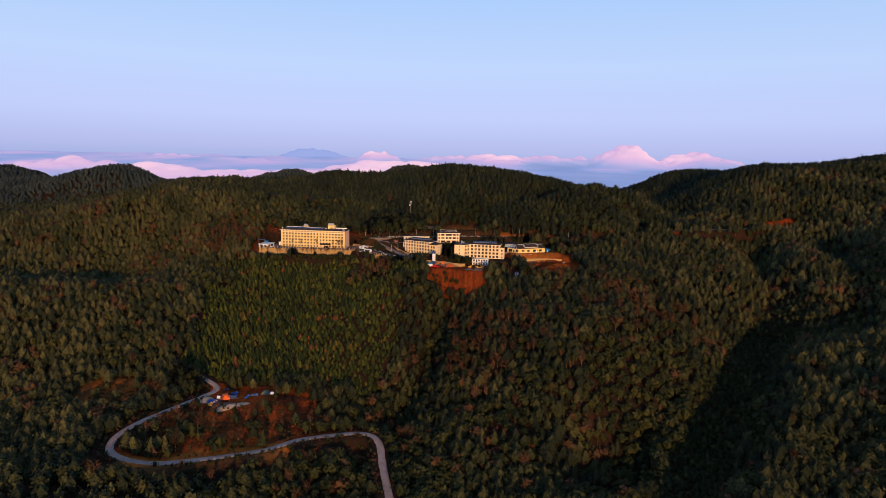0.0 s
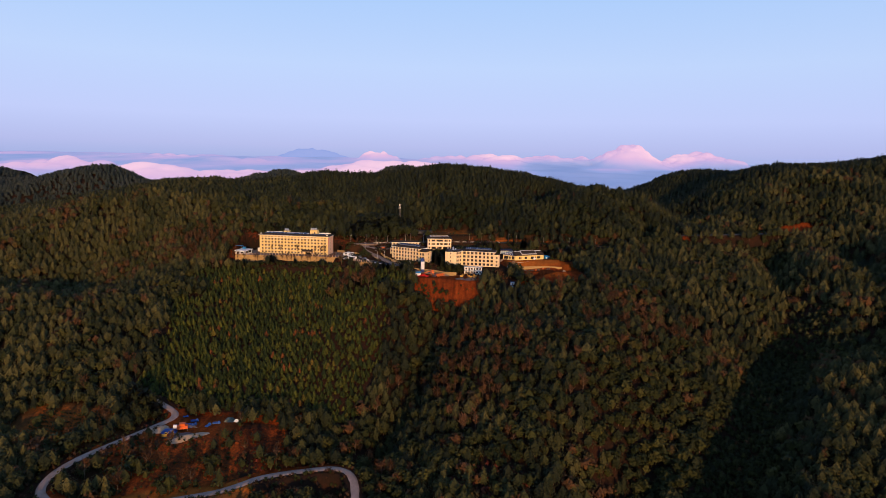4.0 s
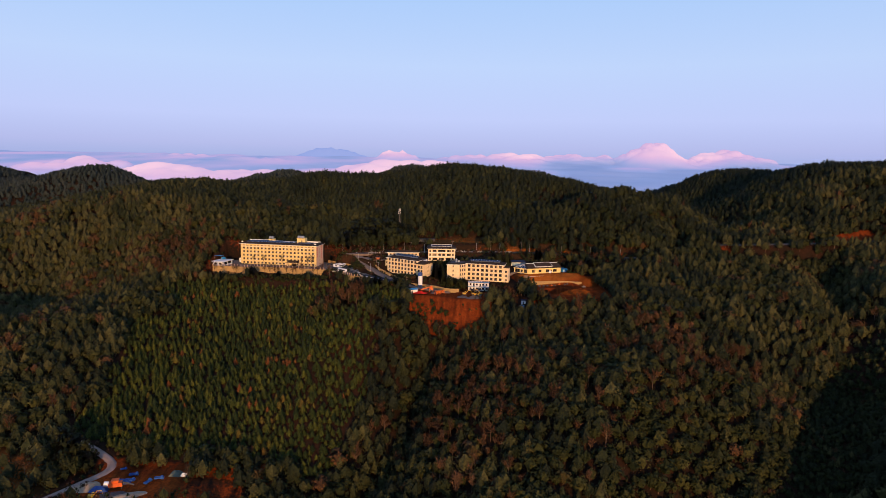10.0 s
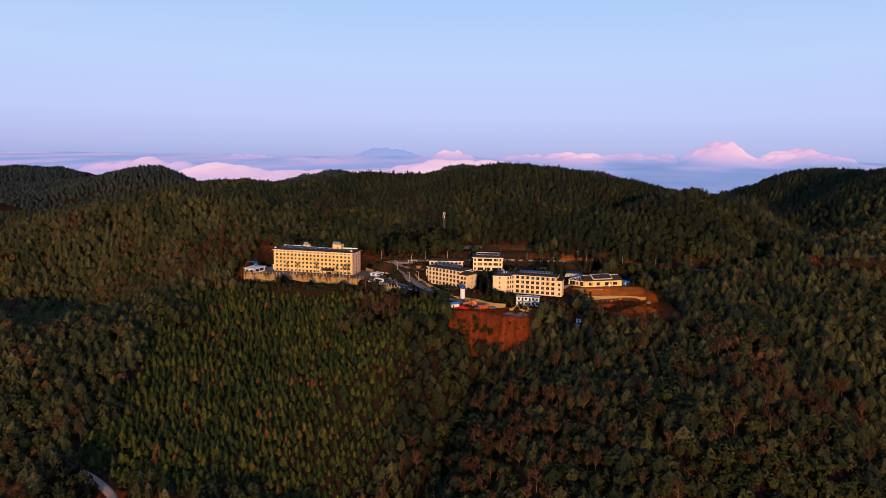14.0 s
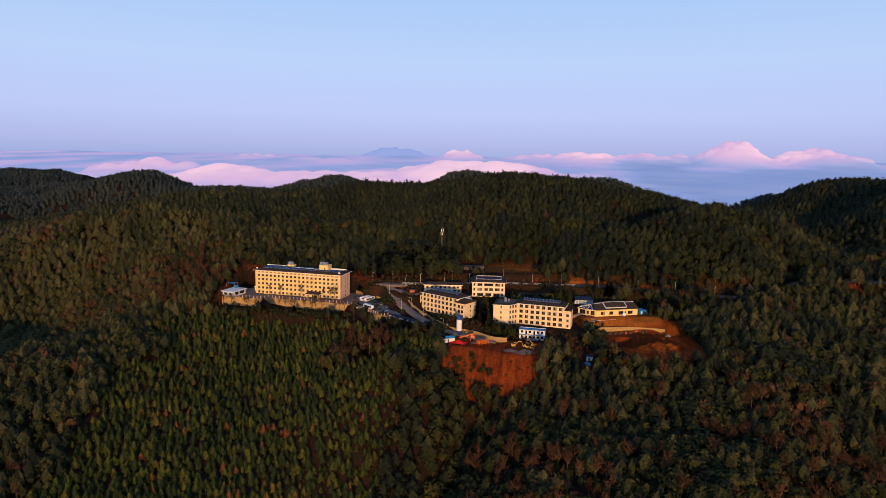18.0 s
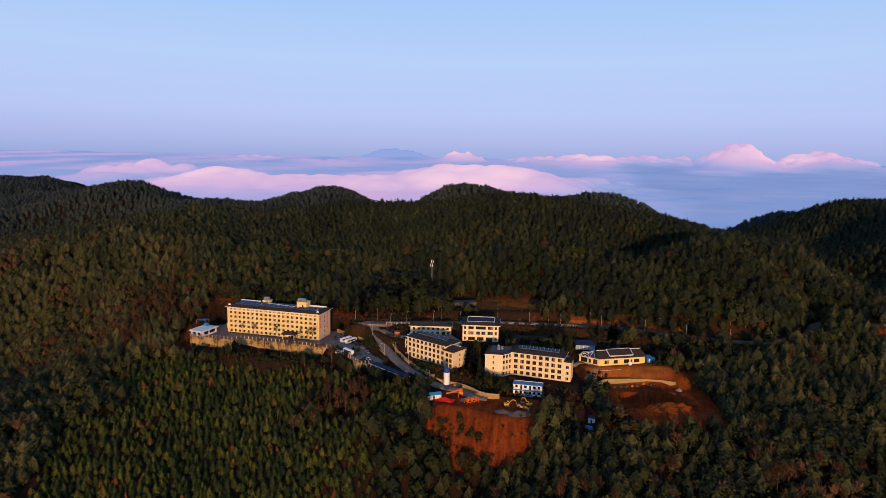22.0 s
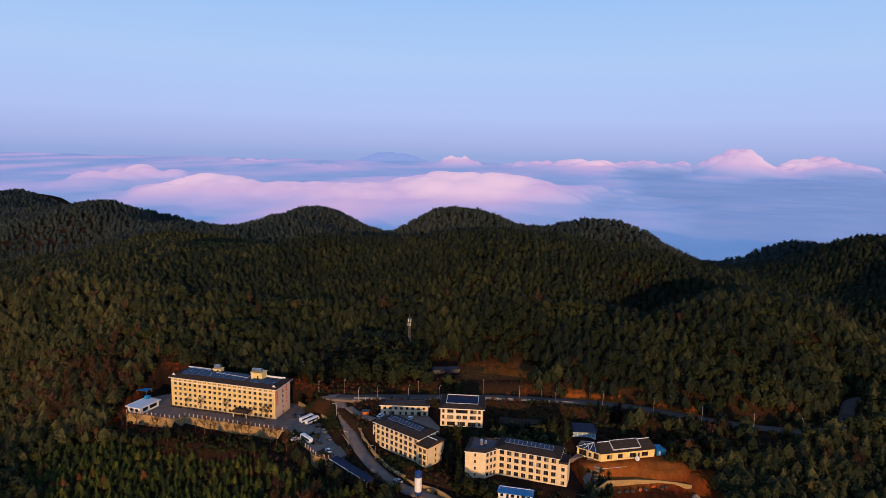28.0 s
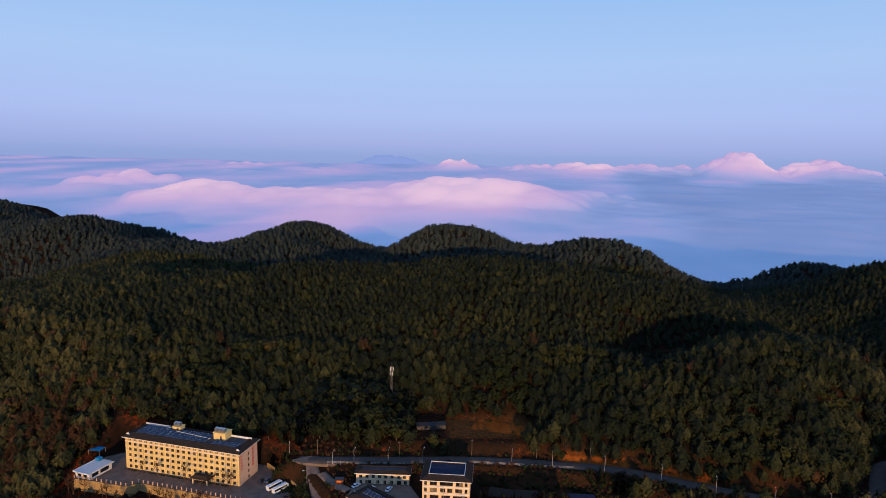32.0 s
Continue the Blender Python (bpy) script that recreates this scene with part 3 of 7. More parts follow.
# ---- building materials ----
CREAM = surface("cream_yellow_render", (0.48, 0.345, 0.125), (0.80, 0.62, 0.255), 0.5, 3.2, 0.85)
BUFF = surface("buff_render", (0.52, 0.385, 0.225), (0.76, 0.60, 0.37), 0.5, 3.2, 0.85)
PINKISH = surface("pink_stone_render", (0.55, 0.36, 0.24), (0.68, 0.47, 0.31), 0.5, 5, 0.85)
WHITE = surface("white_paint", (0.54, 0.52, 0.48), (0.76, 0.74, 0.70), 0.6, 6, 0.6)
TILE, n, l, s = material("dark_roof_tiles", 0.95, 0, 0.04)
t1, t2 = tex_noise(n, l, 0.8), tex_noise(n, l, 9.0)
l.new(ramp(n, l, blend(n, l, 0.5, t1, t2), ((0.3, (0.020, 0.015, 0.012)), (0.7, (0.055, 0.040, 0.030)))), s.inputs["Base Color"])
wv = n.new("ShaderNodeTexWave")
wv.inputs["Scale"].default_value = 1.3
co = n.new("ShaderNodeTexCoord")
l.new(co.outputs["Object"], wv.inputs["Vector"])
bump(n, l, s, wv.outputs["Fac"], 0.6, 0.08)
DECKING = surface("roof_felt", (0.030, 0.028, 0.032), (0.07, 0.064, 0.066), 0.4, 4, 0.9)
BLUE_DECK = surface("blue_roof_coating", (0.010, 0.014, 0.030), (0.028, 0.036, 0.062), 0.4, 4, 0.9, spec=0.1)
NAVY = surface("navy_paint", (0.008, 0.03, 0.13), (0.016, 0.055, 0.2), 0.7, 7, 0.5)
SOLAR = surface("solar_glass", (0.007, 0.009, 0.022), (0.014, 0.016, 0.030), 0.8, 3, 0.25, 0.0, 0.05, 0.5)
STEEL = surface("brushed_steel", (0.45, 0.45, 0.46), (0.62, 0.62, 0.63), 2, 20, 0.35, 0.9, 0.1)
POLE = surface("galvanised_pole", (0.35, 0.34, 0.33), (0.5, 0.48, 0.46), 2, 20, 0.5, 0.4, 0.1)
BLUE = surface("blue_sheet_metal", (0.015, 0.13, 0.28), (0.03, 0.22, 0.42), 0.7, 7, 0.6, spec=0.15)
RED = surface("red_paint", (0.42, 0.03, 0.02), (0.60, 0.06, 0.03), 0.9, 8, 0.6)
ORANGE = surface("orange_paint", (0.42, 0.085, 0.014), (0.62, 0.14, 0.02), 0.9, 8, 0.5)
YELLOW = surface("yellow_machine_paint", (0.38, 0.19, 0.012), (0.54, 0.29, 0.025), 0.9, 8, 0.5)
STONEWALL = surface("rough_stone_wall", (0.18, 0.112, 0.042), (0.44, 0.288, 0.112), 0.9, 3.5, 0.9, 0, 0.8)
RAIL = surface("dark_iron", (0.03, 0.028, 0.028), (0.07, 0.06, 0.06), 2, 12, 0.6)
RUBBER = surface("black_rubber", (0.012, 0.012, 0.012), (0.03, 0.03, 0.03), 3, 20, 0.8)
GREYBOX = surface("grey_plastic", (0.45, 0.43, 0.40), (0.6, 0.58, 0.55), 2, 20, 0.6)
FRAME = surface("window_frame", (0.10, 0.085, 0.07), (0.18, 0.155, 0.13), 1, 10, 0.5)
GLASS, n, l, s = material("window_glass", 0.12, 0, 0.22)
oi = n.new("ShaderNodeObjectInfo")
gc = ramp(n, l, oi.outputs["Random"], ((0.0, (0.010, 0.010, 0.012)), (0.76, (0.020, 0.018, 0.018)), (0.86, (0.07, 0.055, 0.04)), (1.0, (0.24, 0.18, 0.11))))
l.new(gc, s.inputs["Base Color"])
CARGLASS, n, l, s = material("car_glass", 0.05, 0, 0.6)
s.inputs["Base Color"].default_value = (0.012, 0.014, 0.018, 1)


# ---- building helpers ----
def part(name, bm, mat, parent, label=""):
    me = bpy.data.meshes.new(name)
    bmesh.ops.recalc_face_normals(bm, faces=bm.faces)
    bm.to_mesh(me)
    bm.free()
    me.materials.append(mat)
    ob = new(name, me)
    ob.parent = parent
    if label:
        tagged(ob, label)
    return ob


def piece(name, me, parent, m):
    """Another part on an existing mesh."""
    ob = new(name, me)
    ob.parent = parent
    ob.matrix_local = m
    return ob


def slab(bm, x0, x1, y0, y1, z0, z1, m=None, taper=0.0):
    t = taper
    v = [bm.verts.new(c) for c in ((x0, y0, z0), (x1, y0, z0), (x1, y1, z0), (x0, y1, z0), (x0 + t, y0 + t, z1), (x1 - t, y0 + t, z1), (x1 - t, y1 - t, z1), (x0 + t, y1 - t, z1))]
    if m is not None:
        for q in v:
            q.co = m @ q.co
    for i in ((3, 2, 1, 0), (4, 5, 6, 7), (0, 1, 5, 4), (1, 2, 6, 5), (2, 3, 7, 6), (3, 0, 4, 7)):
        bm.faces.new([v[k] for k in i])
    return v


def slabs(*rows):
    bm = bmesh.new()
    for r in rows:
        slab(bm, *r)
    return bm


def tube(bm, p, q, r0, r1=None, sides=8):
    """A round bar from p to q."""
    p, q = Vector(p), Vector(q)
    r1 = r0 if r1 is None else r1
    turn = (q - p).to_track_quat("Z", "Y")
    a, b = [], []
    for k in range(sides):
        d = Vector((math.cos(6.2832 * k / sides), math.sin(6.2832 * k / sides), 0))
        a.append(bm.verts.new(p + turn @ (d * r0)))
        b.append(bm.verts.new(q + turn @ (d * r1)))
    for k in range(sides):
        j = (k + 1) % sides
        bm.faces.new((a[k], a[j], b[j], b[k]))
    bm.faces.new(a[::-1])
    bm.faces.new(b)


def tubes(*rows, sides=8):
    bm = bmesh.new()
    for r in rows:
        tube(bm, *r, sides=sides)
    return bm


def thing(name, place, label, category, turn=0.0, group=""):
    ob = new(name)
    ob.empty_display_size = 0.2
    ob.matrix_world = pose(*place, 0, 0, turn)
    return tagged(ob, label, category, group)


def wall_with_holes(length, height, holes, thick=0.25):
    """An upright wall along x, its face at y=0, with openings (x0, x1, z0, z1) cut through."""
    bm = bmesh.new()
    us = sorted({0.0, length, *[h[0] for h in holes], *[h[1] for h in holes]})
    vs = sorted({0.0, height, *[h[2] for h in holes], *[h[3] for h in holes]})
    grid = {}

    def at(u, v, y):
        key = (round(u, 4), round(v, 4), y)
        if key not in grid:
            grid[key] = bm.verts.new((u, y, v))
        return grid[key]

    for i in range(len(us) - 1):
        for j in range(len(vs) - 1):
            u, v = (us[i] + us[i + 1]) / 2, (vs[j] + vs[j + 1]) / 2
            if any(h[0] < u < h[1] and h[2] < v < h[3] for h in holes):
                continue
            for y in (0.0, thick):
                bm.faces.new((at(us[i], vs[j], y), at(us[i + 1], vs[j], y), at(us[i + 1], vs[j + 1], y), at(us[i], vs[j + 1], y)))
    for a, b, c, d in (*holes, (0.0, length, 0.0, height)):
        for (u0, v0), (u1, v1) in (((a, c), (b, c)), ((b, c), (b, d)), ((b, d), (a, d)), ((a, d), (a, c))):
            q = [bm.verts.new((u0, 0, v0)), bm.verts.new((u1, 0, v1)), bm.verts.new((u1, thick, v1)), bm.verts.new((u0, thick, v0))]
            bm.faces.new(q)
    return bm


WINDOW_MESHES = {}


def window_meshes(w, h):
    key = (round(w, 2), round(h, 2))
    if key not in WINDOW_MESHES:
        b = 0.07
        parts = []
        c = w / 2
        bm = wall_with_holes(w, h, ((b, c - 0.03, b, h - b), (c + 0.03, w - b, b, h - b)), 0.1)
        bmesh.ops.translate(bm, verts=bm.verts, vec=(0, 0.06, 0))
        bmesh.ops.remove_doubles(bm, verts=bm.verts, dist=0.001)
        bmesh.ops.recalc_face_normals(bm, faces=bm.faces)
        for name, body, mat in (("window", bm, FRAME), ("sill", slabs((-0.08, w + 0.08, -0.1, 0.06, -0.08, 0.0)), FRAME),
                                ("pane", slabs((b, c - 0.03, 0.10, 0.12, b, h - b)), GLASS), ("pane", slabs((c + 0.03, w - b, 0.10, 0.12, b, h - b)), GLASS)):
            me = bpy.data.meshes.new(name)
            body.to_mesh(me)
            body.free()
            me.materials.append(mat)
            parts.append(me)
        WINDOW_MESHES[key] = parts
    return WINDOW_MESHES[key]


def rows_of(length, cols, sills, w, h, margin=1.0, skip=()):
    """Openings in a regular grid of columns and sill heights."""
    out = []
    gap = (length - 2 * margin) / cols
    for i in range(cols):
        for j, z in enumerate(sills):
            if (i, j) not in skip:
                u = margin + gap * (i + 0.5)
                out.append((u - w / 2, u + w / 2, z, z + h))
    return out


def side(owner, a, b, z0, height, holes, mat, label=""):
    """One outer wall from a to b (plan, outside on the right hand) with its windows."""
    o = owner.matrix_world.translation
    ln = math.hypot(b[0] - a[0], b[1] - a[1])
    m = pose(a[0] - o.x, a[1] - o.y, z0 - o.z, 0, 0, math.degrees(math.atan2(b[1] - a[1], b[0] - a[0])))
    w = part("wall", wall_with_holes(ln, height, holes), mat, owner, label)
    w.matrix_local = m
    for h in holes:
        fr, si, p1, p2 = window_meshes(h[1] - h[0], h[3] - h[2])
        win = piece("window", fr, owner, m @ pose(h[0], 0, h[2]))
        piece("sill", si, win, Matrix())
        piece("pane", p1, win, Matrix())
        piece("pane", p2, win, Matrix())
    return m


def lerp(a, b, t):
    return (a[0] + (b[0] - a[0]) * t, a[1] + (b[1] - a[1]) * t)


def offset_ring(pts, d):
    """The plan outline moved outwards by d (counter-clockwise outline)."""
    out = []
    k = len(pts)
    for i in range(k):
        p, q, r = Vector(pts[i - 1]), Vector(pts[i]), Vector(pts[(i + 1) % k])
        e, f = (q - p).normalized(), (r - q).normalized()
        n1, n2 = Vector((e.y, -e.x)), Vector((f.y, -f.x))
        b = (n1 + n2)
        b = b / max(0.3, (1 + n1.dot(n2)))
        out.append((q.x + b.x * d, q.y + b.y * d))
    return out


def ribs(owner, m, length, cols, margin, height, floors, mat):
    """Shallow pilasters between the window bays and a string course at each floor."""
    gap = (length - 2 * margin) / cols
    me = bpy.data.meshes.new("pilaster")
    bm = slabs((-0.16, 0.16, -0.10, -0.004, 0.0, height - 0.3))
    bm.to_mesh(me)
    bm.free()
    me.materials.append(mat)
    for i in range(cols + 1):
        piece("pilaster", me, owner, m @ pose(margin + gap * i, 0, 0))
    for z in floors:
        part("string_course", slabs((0.05, length - 0.05, -0.07, -0.002, z, z + 0.16)), mat, owner).matrix_local = m


def skirt_roof(owner, pts, z, out, inset, rise, mat=TILE, deck=DECKING, thick=0.22, parapet=0.0):
    """Tiled eaves all round a flat middle."""
    o = owner.matrix_world.translation
    rings = ((offset_ring(pts, -0.05), z - 0.02), (offset_ring(pts, out), z - 0.05), (offset_ring(pts, out), z + thick), (offset_ring(pts, -inset), z + thick + rise), (offset_ring(pts, -inset - 0.15), z + thick + rise - 0.1), (offset_ring(pts, -inset - 0.2), z + thick + rise - 0.55))
    bm = bmesh.new()
    vs = [[bm.verts.new((x - o.x, y - o.y, h - o.z)) for x, y in ring] for ring, h in rings]
    k = len(pts)
    for a, b in zip(vs, vs[1:]):
        for i in range(k):
            j = (i + 1) % k
            bm.faces.new((a[i], a[j], b[j], b[i]))
    roof = part("roof", bm, mat, owner, "dark tiled sloping eaves")
    bm = bmesh.new()
    ring = offset_ring(pts, -inset + 0.1)
    h = z + thick + rise - 0.5
    top, low = [bm.verts.new((x - o.x, y - o.y, h - o.z)) for x, y in ring], [bm.verts.new((x - o.x, y - o.y, h - 0.3 - o.z)) for x, y in ring]
    bm.faces.new(top)
    bm.faces.new(low[::-1])
    for i in range(k):
        bm.faces.new((low[i], low[(i + 1) % k], top[(i + 1) % k], top[i]))
    part("roof_deck", bm, deck, owner, "flat roof deck")
    # white fascia under the eaves
    bm = bmesh.new()
    a, b = offset_ring(pts, out + 0.04), offset_ring(pts, out - 0.08)
    va = [[bm.verts.new((x - o.x, y - o.y, hh - o.z)) for x, y in ring_] for ring_, hh in ((a, z - 0.12), (a, z + 0.14), (b, z + 0.14), (b, z - 0.12))]
    for q in range(4):
        for i in range(k):
            j = (i + 1) % k
            bm.faces.new((va[q][i], va[q][j], va[(q + 1) % 4][j], va[(q + 1) % 4][i]))
    part("fascia", bm, WHITE, owner, "white eaves board")
    if parapet:
        bm = bmesh.new()
        a, b = offset_ring(pts, -inset - 0.02), offset_ring(pts, -inset - 0.28)
        z0, z1 = z + thick + rise - 0.12, z + thick + rise + parapet
        va = [[bm.verts.new((x - o.x, y - o.y, hh - o.z)) for x, y in ring_] for ring_, hh in ((a, z0), (a, z1), (b, z1), (b, z0))]
        for q in range(4):
            for i in range(k):
                j = (i + 1) % k
                bm.faces.new((va[q][i], va[q][j], va[(q + 1) % 4][j], va[(q + 1) % 4][i]))
        part("parapet", bm, GREYBOX, owner, "low white parapet")
    return roof


def pitched_roof(owner, pts, z, out, rise, mat=TILE, along=0):
    """Gabled or hipped roof over a four-cornered plan; the ridge runs along the first side."""
    o = owner.matrix_world.translation
    r = offset_ring(pts, out)
    a, b = lerp(r[1], r[2], 0.5), lerp(r[3], r[0], 0.5)
    a, b = lerp(a, b, along), lerp(b, a, along)
    bm = bmesh.new()
    e = [bm.verts.new((x - o.x, y - o.y, z + 0.12 - o.z)) for x, y in r]
    u = [bm.verts.new((x - o.x, y - o.y, z - 0.12 - o.z)) for x, y in r]
    A, B = bm.verts.new((a[0] - o.x, a[1] - o.y, z + rise - o.z)), bm.verts.new((b[0] - o.x, b[1] - o.y, z + rise - o.z))
    bm.faces.new((e[0], e[1], A, B))
    bm.faces.new((e[1], e[2], A))
    bm.faces.new((e[2], e[3], B, A))
    bm.faces.new((e[3], e[0], B))
    bm.faces.new(u[::-1])
    for i in range(4):
        j = (i + 1) % 4
        bm.faces.new((u[i], u[j], e[j], e[i]))
    roof = part("roof", bm, mat, owner, "dark tiled pitched roof")
    ridge = bmesh.new()
    tube(ridge, (a[0] - o.x, a[1] - o.y, z + rise + 0.05 - o.z), (b[0] - o.x, b[1] - o.y, z + rise + 0.05 - o.z), 0.18, sides=6)
    part("ridge", ridge, WHITE, owner, "pale ridge tiles")
    return roof


def solar_rows(owner, m, rows, length, deep, mat=SOLAR, tilt=18, panels=8):
    """Rows of tilted panels on low legs; m places the first row."""
    bm = slabs((0, length / panels - 0.14, 0, deep, 0, 0.05))
    me = bpy.data.meshes.new("solar_panel")
    bm.to_mesh(me)
    bm.free()
    me.materials.append(mat)
    bm = slabs((0, length, -0.06, 0.02, -0.5, -0.02), (-0.08, length, -0.08, deep + 0.08, -0.05, -0.005), (0, length, deep - 0.06, deep + 0.04, -0.45, -0.06))
    fm = bpy.data.meshes.new("solar_frame")
    bm.to_mesh(fm)
    bm.free()
    fm.materials.append(STEEL)
    for y in rows:
        base = m @ pose(0, y, 0.45, tilt, 0, 0)
        fr = piece("solar_frame", fm, owner, base)
        for k in range(panels):
            piece("solar_panel", me, fr, pose(k * length / panels, 0, 0))


# ---- the large hotel ----
HP, HQ = (-152.9, 599.2), (-90.9, 591.9)
hd = Vector((HQ[0] - HP[0], HQ[1] - HP[1])).normalized()
hn = Vector((-hd.y, hd.x))
HR, HS = (HQ[0] + hn.x * 15.6, HQ[1] + hn.y * 15.6), (HP[0] + hn.x * 15.6, HP[1] + hn.y * 15.6)
hotel = thing("hotel", (HP[0], HP[1], 15.9), "long six-storey cream hotel with dark tiled eaves on a walled terrace", "hotel")
hl = (Vector(HQ) - Vector(HP)).length
sills = (1.2, 4.1, 7.0, 9.9, 12.6)
holes = rows_of(hl, 20, sills, 1.55, 1.4, 1.2, skip=[(13, 0), (14, 0)])
attic = []
for i in range(20):
    u = 1.2 + (hl - 2.4) / 20 * (i + 0.5)
    attic += [(u - 0.75, u - 0.15, 15.1, 15.8), (u + 0.15, u + 0.75, 15.1, 15.8)]
m_front = side(hotel, HP, HQ, 15.9, 16.6, holes + attic, CREAM, "sunlit cream wall")
m_side = side(hotel, HQ, HR, 15.9, 16.6, rows_of(15.6, 1, sills, 1.2, 1.5, 6.6), PINKISH, "pinkish end wall")
side(hotel, HR, HS, 15.9, 16.6, rows_of(hl, 12, sills, 1.4, 1.5, 2.0), CREAM)
side(hotel, HS, HP, 15.9, 16.6, rows_of(15.6, 3, sills, 1.2, 1.5, 1.5), CREAM)
ribs(hotel, m_front, hl, 20, 1.2, 16.6, (3.2, 14.7), BUFF)
skirt_roof(hotel, [HP, HQ, HR, HS], 32.5, 1.0, 2.4, 1.25)
for u0, u1 in ((1.5, 15.5), (50.0, 61.0)):
    o = part("parapet", slabs((u0, u1, 13.0, 13.3, 17.2, 18.5)), WHITE, hotel, "low white parapet")
    o.matrix_local = m_front
# pale string courses and pilasters
for z in (14.4,):
    b = part("string_course", slabs((-0.05, hl + 0.05, -0.12, 0.02, z, z + 0.25)), WHITE, hotel)
    b.matrix_local = m_front
pil = bpy.data.meshes.new("pilaster")
bm = slabs((-0.14, 0.14, -0.1, 0.02, 0, 14.4))
bm.to_mesh(pil)
bm.free()
pil.materials.append(CREAM)
for i in range(21):
    piece("pilaster", pil, hotel, m_front @ pose(max(0.15, min(hl - 0.15, 1.2 + (hl - 2.4) / 20 * i)), 0, 0))
unit = bpy.data.meshes.new("air_conditioner")
bm = slabs((0, 0.75, -0.36, -0.04, 0, 0.52), (0.05, 0.1, -0.42, 0.02, -0.12, 0.0), (0.7, 0.75, -0.42, 0.02, -0.12, 0.0))
bm.to_mesh(unit)
bm.free()
unit.materials.append(GREYBOX)
r = random.Random(5)
for i in range(20):
    for j in range(5):
        if r.random() < 0.6 and not (j == 0 and i in (13, 14)):
            piece("air_conditioner", unit, hotel, m_front @ pose(1.2 + (hl - 2.4) / 20 * (i + 0.5) - 1.55 + 2.3 * (i % 2), 0, sills[j] + 0.2))
# red sign strokes, unreadable, on the end wall and the corner
stroke = bpy.data.meshes.new("sign_stroke")
bm = slabs((0, 1.5, -0.1, -0.02, 0, 0.18), (0.1, 0.3, -0.1, -0.02, -0.5, 0.7), (1.1, 1.3, -0.1, -0.02, -0.5, 0.7), (0.2, 1.25, -0.1, -0.02, -0.45, -0.3))
bm.to_mesh(stroke)
bm.free()
stroke.materials.append(RED)
for u, count, z in ((1.0, 5, 14.6), (10.6, 7, 15.6)):
    for k in range(count):
        piece("sign_stroke", stroke, hotel, m_side @ pose(u, 0, z - k * 1.55))
# roof gear
deck_z = 32.5 + 0.22 + 1.25 - 0.5 - 15.9
m_roof = m_front @ pose(0, 0, deck_z)
solar_rows(hotel, m_roof @ pose(4, 3.2, 0), (0, 1.7, 3.4, 5.1, 6.8), 38, 1.25, panels=12)
solar_rows(hotel, m_roof @ pose(46, 3.2, 0), (0, 1.7), 13, 1.25, panels=4)
for u, v_, w, d, h in ((18.5, 11.0, 4.5, 3.4, 1.8), (43.5, 8.2, 6.5, 5.2, 3.4)):
    st = part("stair_house", slabs((0, w, 0, d, 0, h), (-0.3, w + 0.3, -0.3, d + 0.3, h, h + 0.2)), CREAM, hotel, "rendered roof stair house")
    st.matrix_local = m_roof @ pose(u, v_, 0)
    part("door", slabs((w * 0.55, w * 0.55 + 0.9, -0.05, 0.02, 0.05, 2.0 if h > 2.5 else 1.5)), RAIL, st)
    for k in range(2 if h < 2.5 else 3):
        part("water_tank", slabs((0.3 + k * 1.9, 1.9 + k * 1.9, 0.5, 2.3, h + 0.5, h + 2.0), (0.4 + k * 1.9, 0.5 + k * 1.9, 0.6, 2.2, h + 0.2, h + 0.5), (1.7 + k * 1.9, 1.8 + k * 1.9, 0.6, 2.2, h + 0.2, h + 0.5)), STEEL, st, "steel roof water tank")
p_ = part("pipe_run", tubes((((22, 9, 0.9), (43, 6.5, 0.9), 0.1, 0.1)), ((16, 10, 1.0), (20, 13.5, 1.6), 0.1, 0.1), ((20, 8, 0.8), (21, 4, 0.8), 0.08, 0.08)), WHITE, hotel, "white roof pipes")
p_.matrix_local = m_roof
# corner gable ornaments
for u, v_ in ((1.2, 0.6), (hl - 1.2, 0.6)):
    bm = bmesh.new()
    q = [bm.verts.new(c) for c in ((-1.0, 0, 0), (1.0, 0, 0), (0, 0, 1.1), (-1.0, 0.3, 0), (1.0, 0.3, 0), (0, 0.3, 1.1))]
    for i in ((0, 1, 2), (5, 4, 3), (0, 3, 4, 1), (1, 4, 5, 2), (2, 5, 3, 0)):
        bm.faces.new([q[k] for k in i])
    g = part("gable", bm, WHITE, hotel, "small white gable")
    g.matrix_local = m_front @ pose(u, v_, 17.6)
# entrance porch
porch = part("porch", slabs((40, 40.5, -4.2, -3.7, 0, 3.2), (47.5, 48, -4.2, -3.7, 0, 3.2), (40, 40.5, -0.6, 0, 0, 3.2), (47.5, 48, -0.6, 0, 0, 3.2), (39.6, 48.4, -4.6, 0, 3.2, 3.6)), BUFF, hotel, "columned entrance porch")
porch.matrix_local = m_front
bm = bmesh.new()
slab(bm, 39.0, 49.0, -5.1, -0.02, 3.6, 5.0, taper=1.6)
part("porch_roof", bm, TILE, porch, "tiled porch roof")
part("entrance_door", slabs((42, 46, -0.06, 0.02, 0, 2.7)), CARGLASS, porch, "dark glazed doors")
an = part("annex", slabs((-4.6, -0.02, 6.5, 10.5, 0, 3.4), (-4.9, 0.0, 6.2, 10.8, 3.4, 3.65)), WHITE, hotel, "low white annex")
an.matrix_local = m_front
fr = window_meshes(1.25, 1.5)[0]
w_ = piece("window", fr, an, pose(-3.6, 6.5 - 0.14, 1.2))

# ---- house with stepped roofs ----
A, B = (-35.5, 573.6), (-4.6, 554.4)
d_ = Vector((B[0] - A[0], B[1] - A[1])).normalized()
n_ = Vector((-d_.y, d_.x))


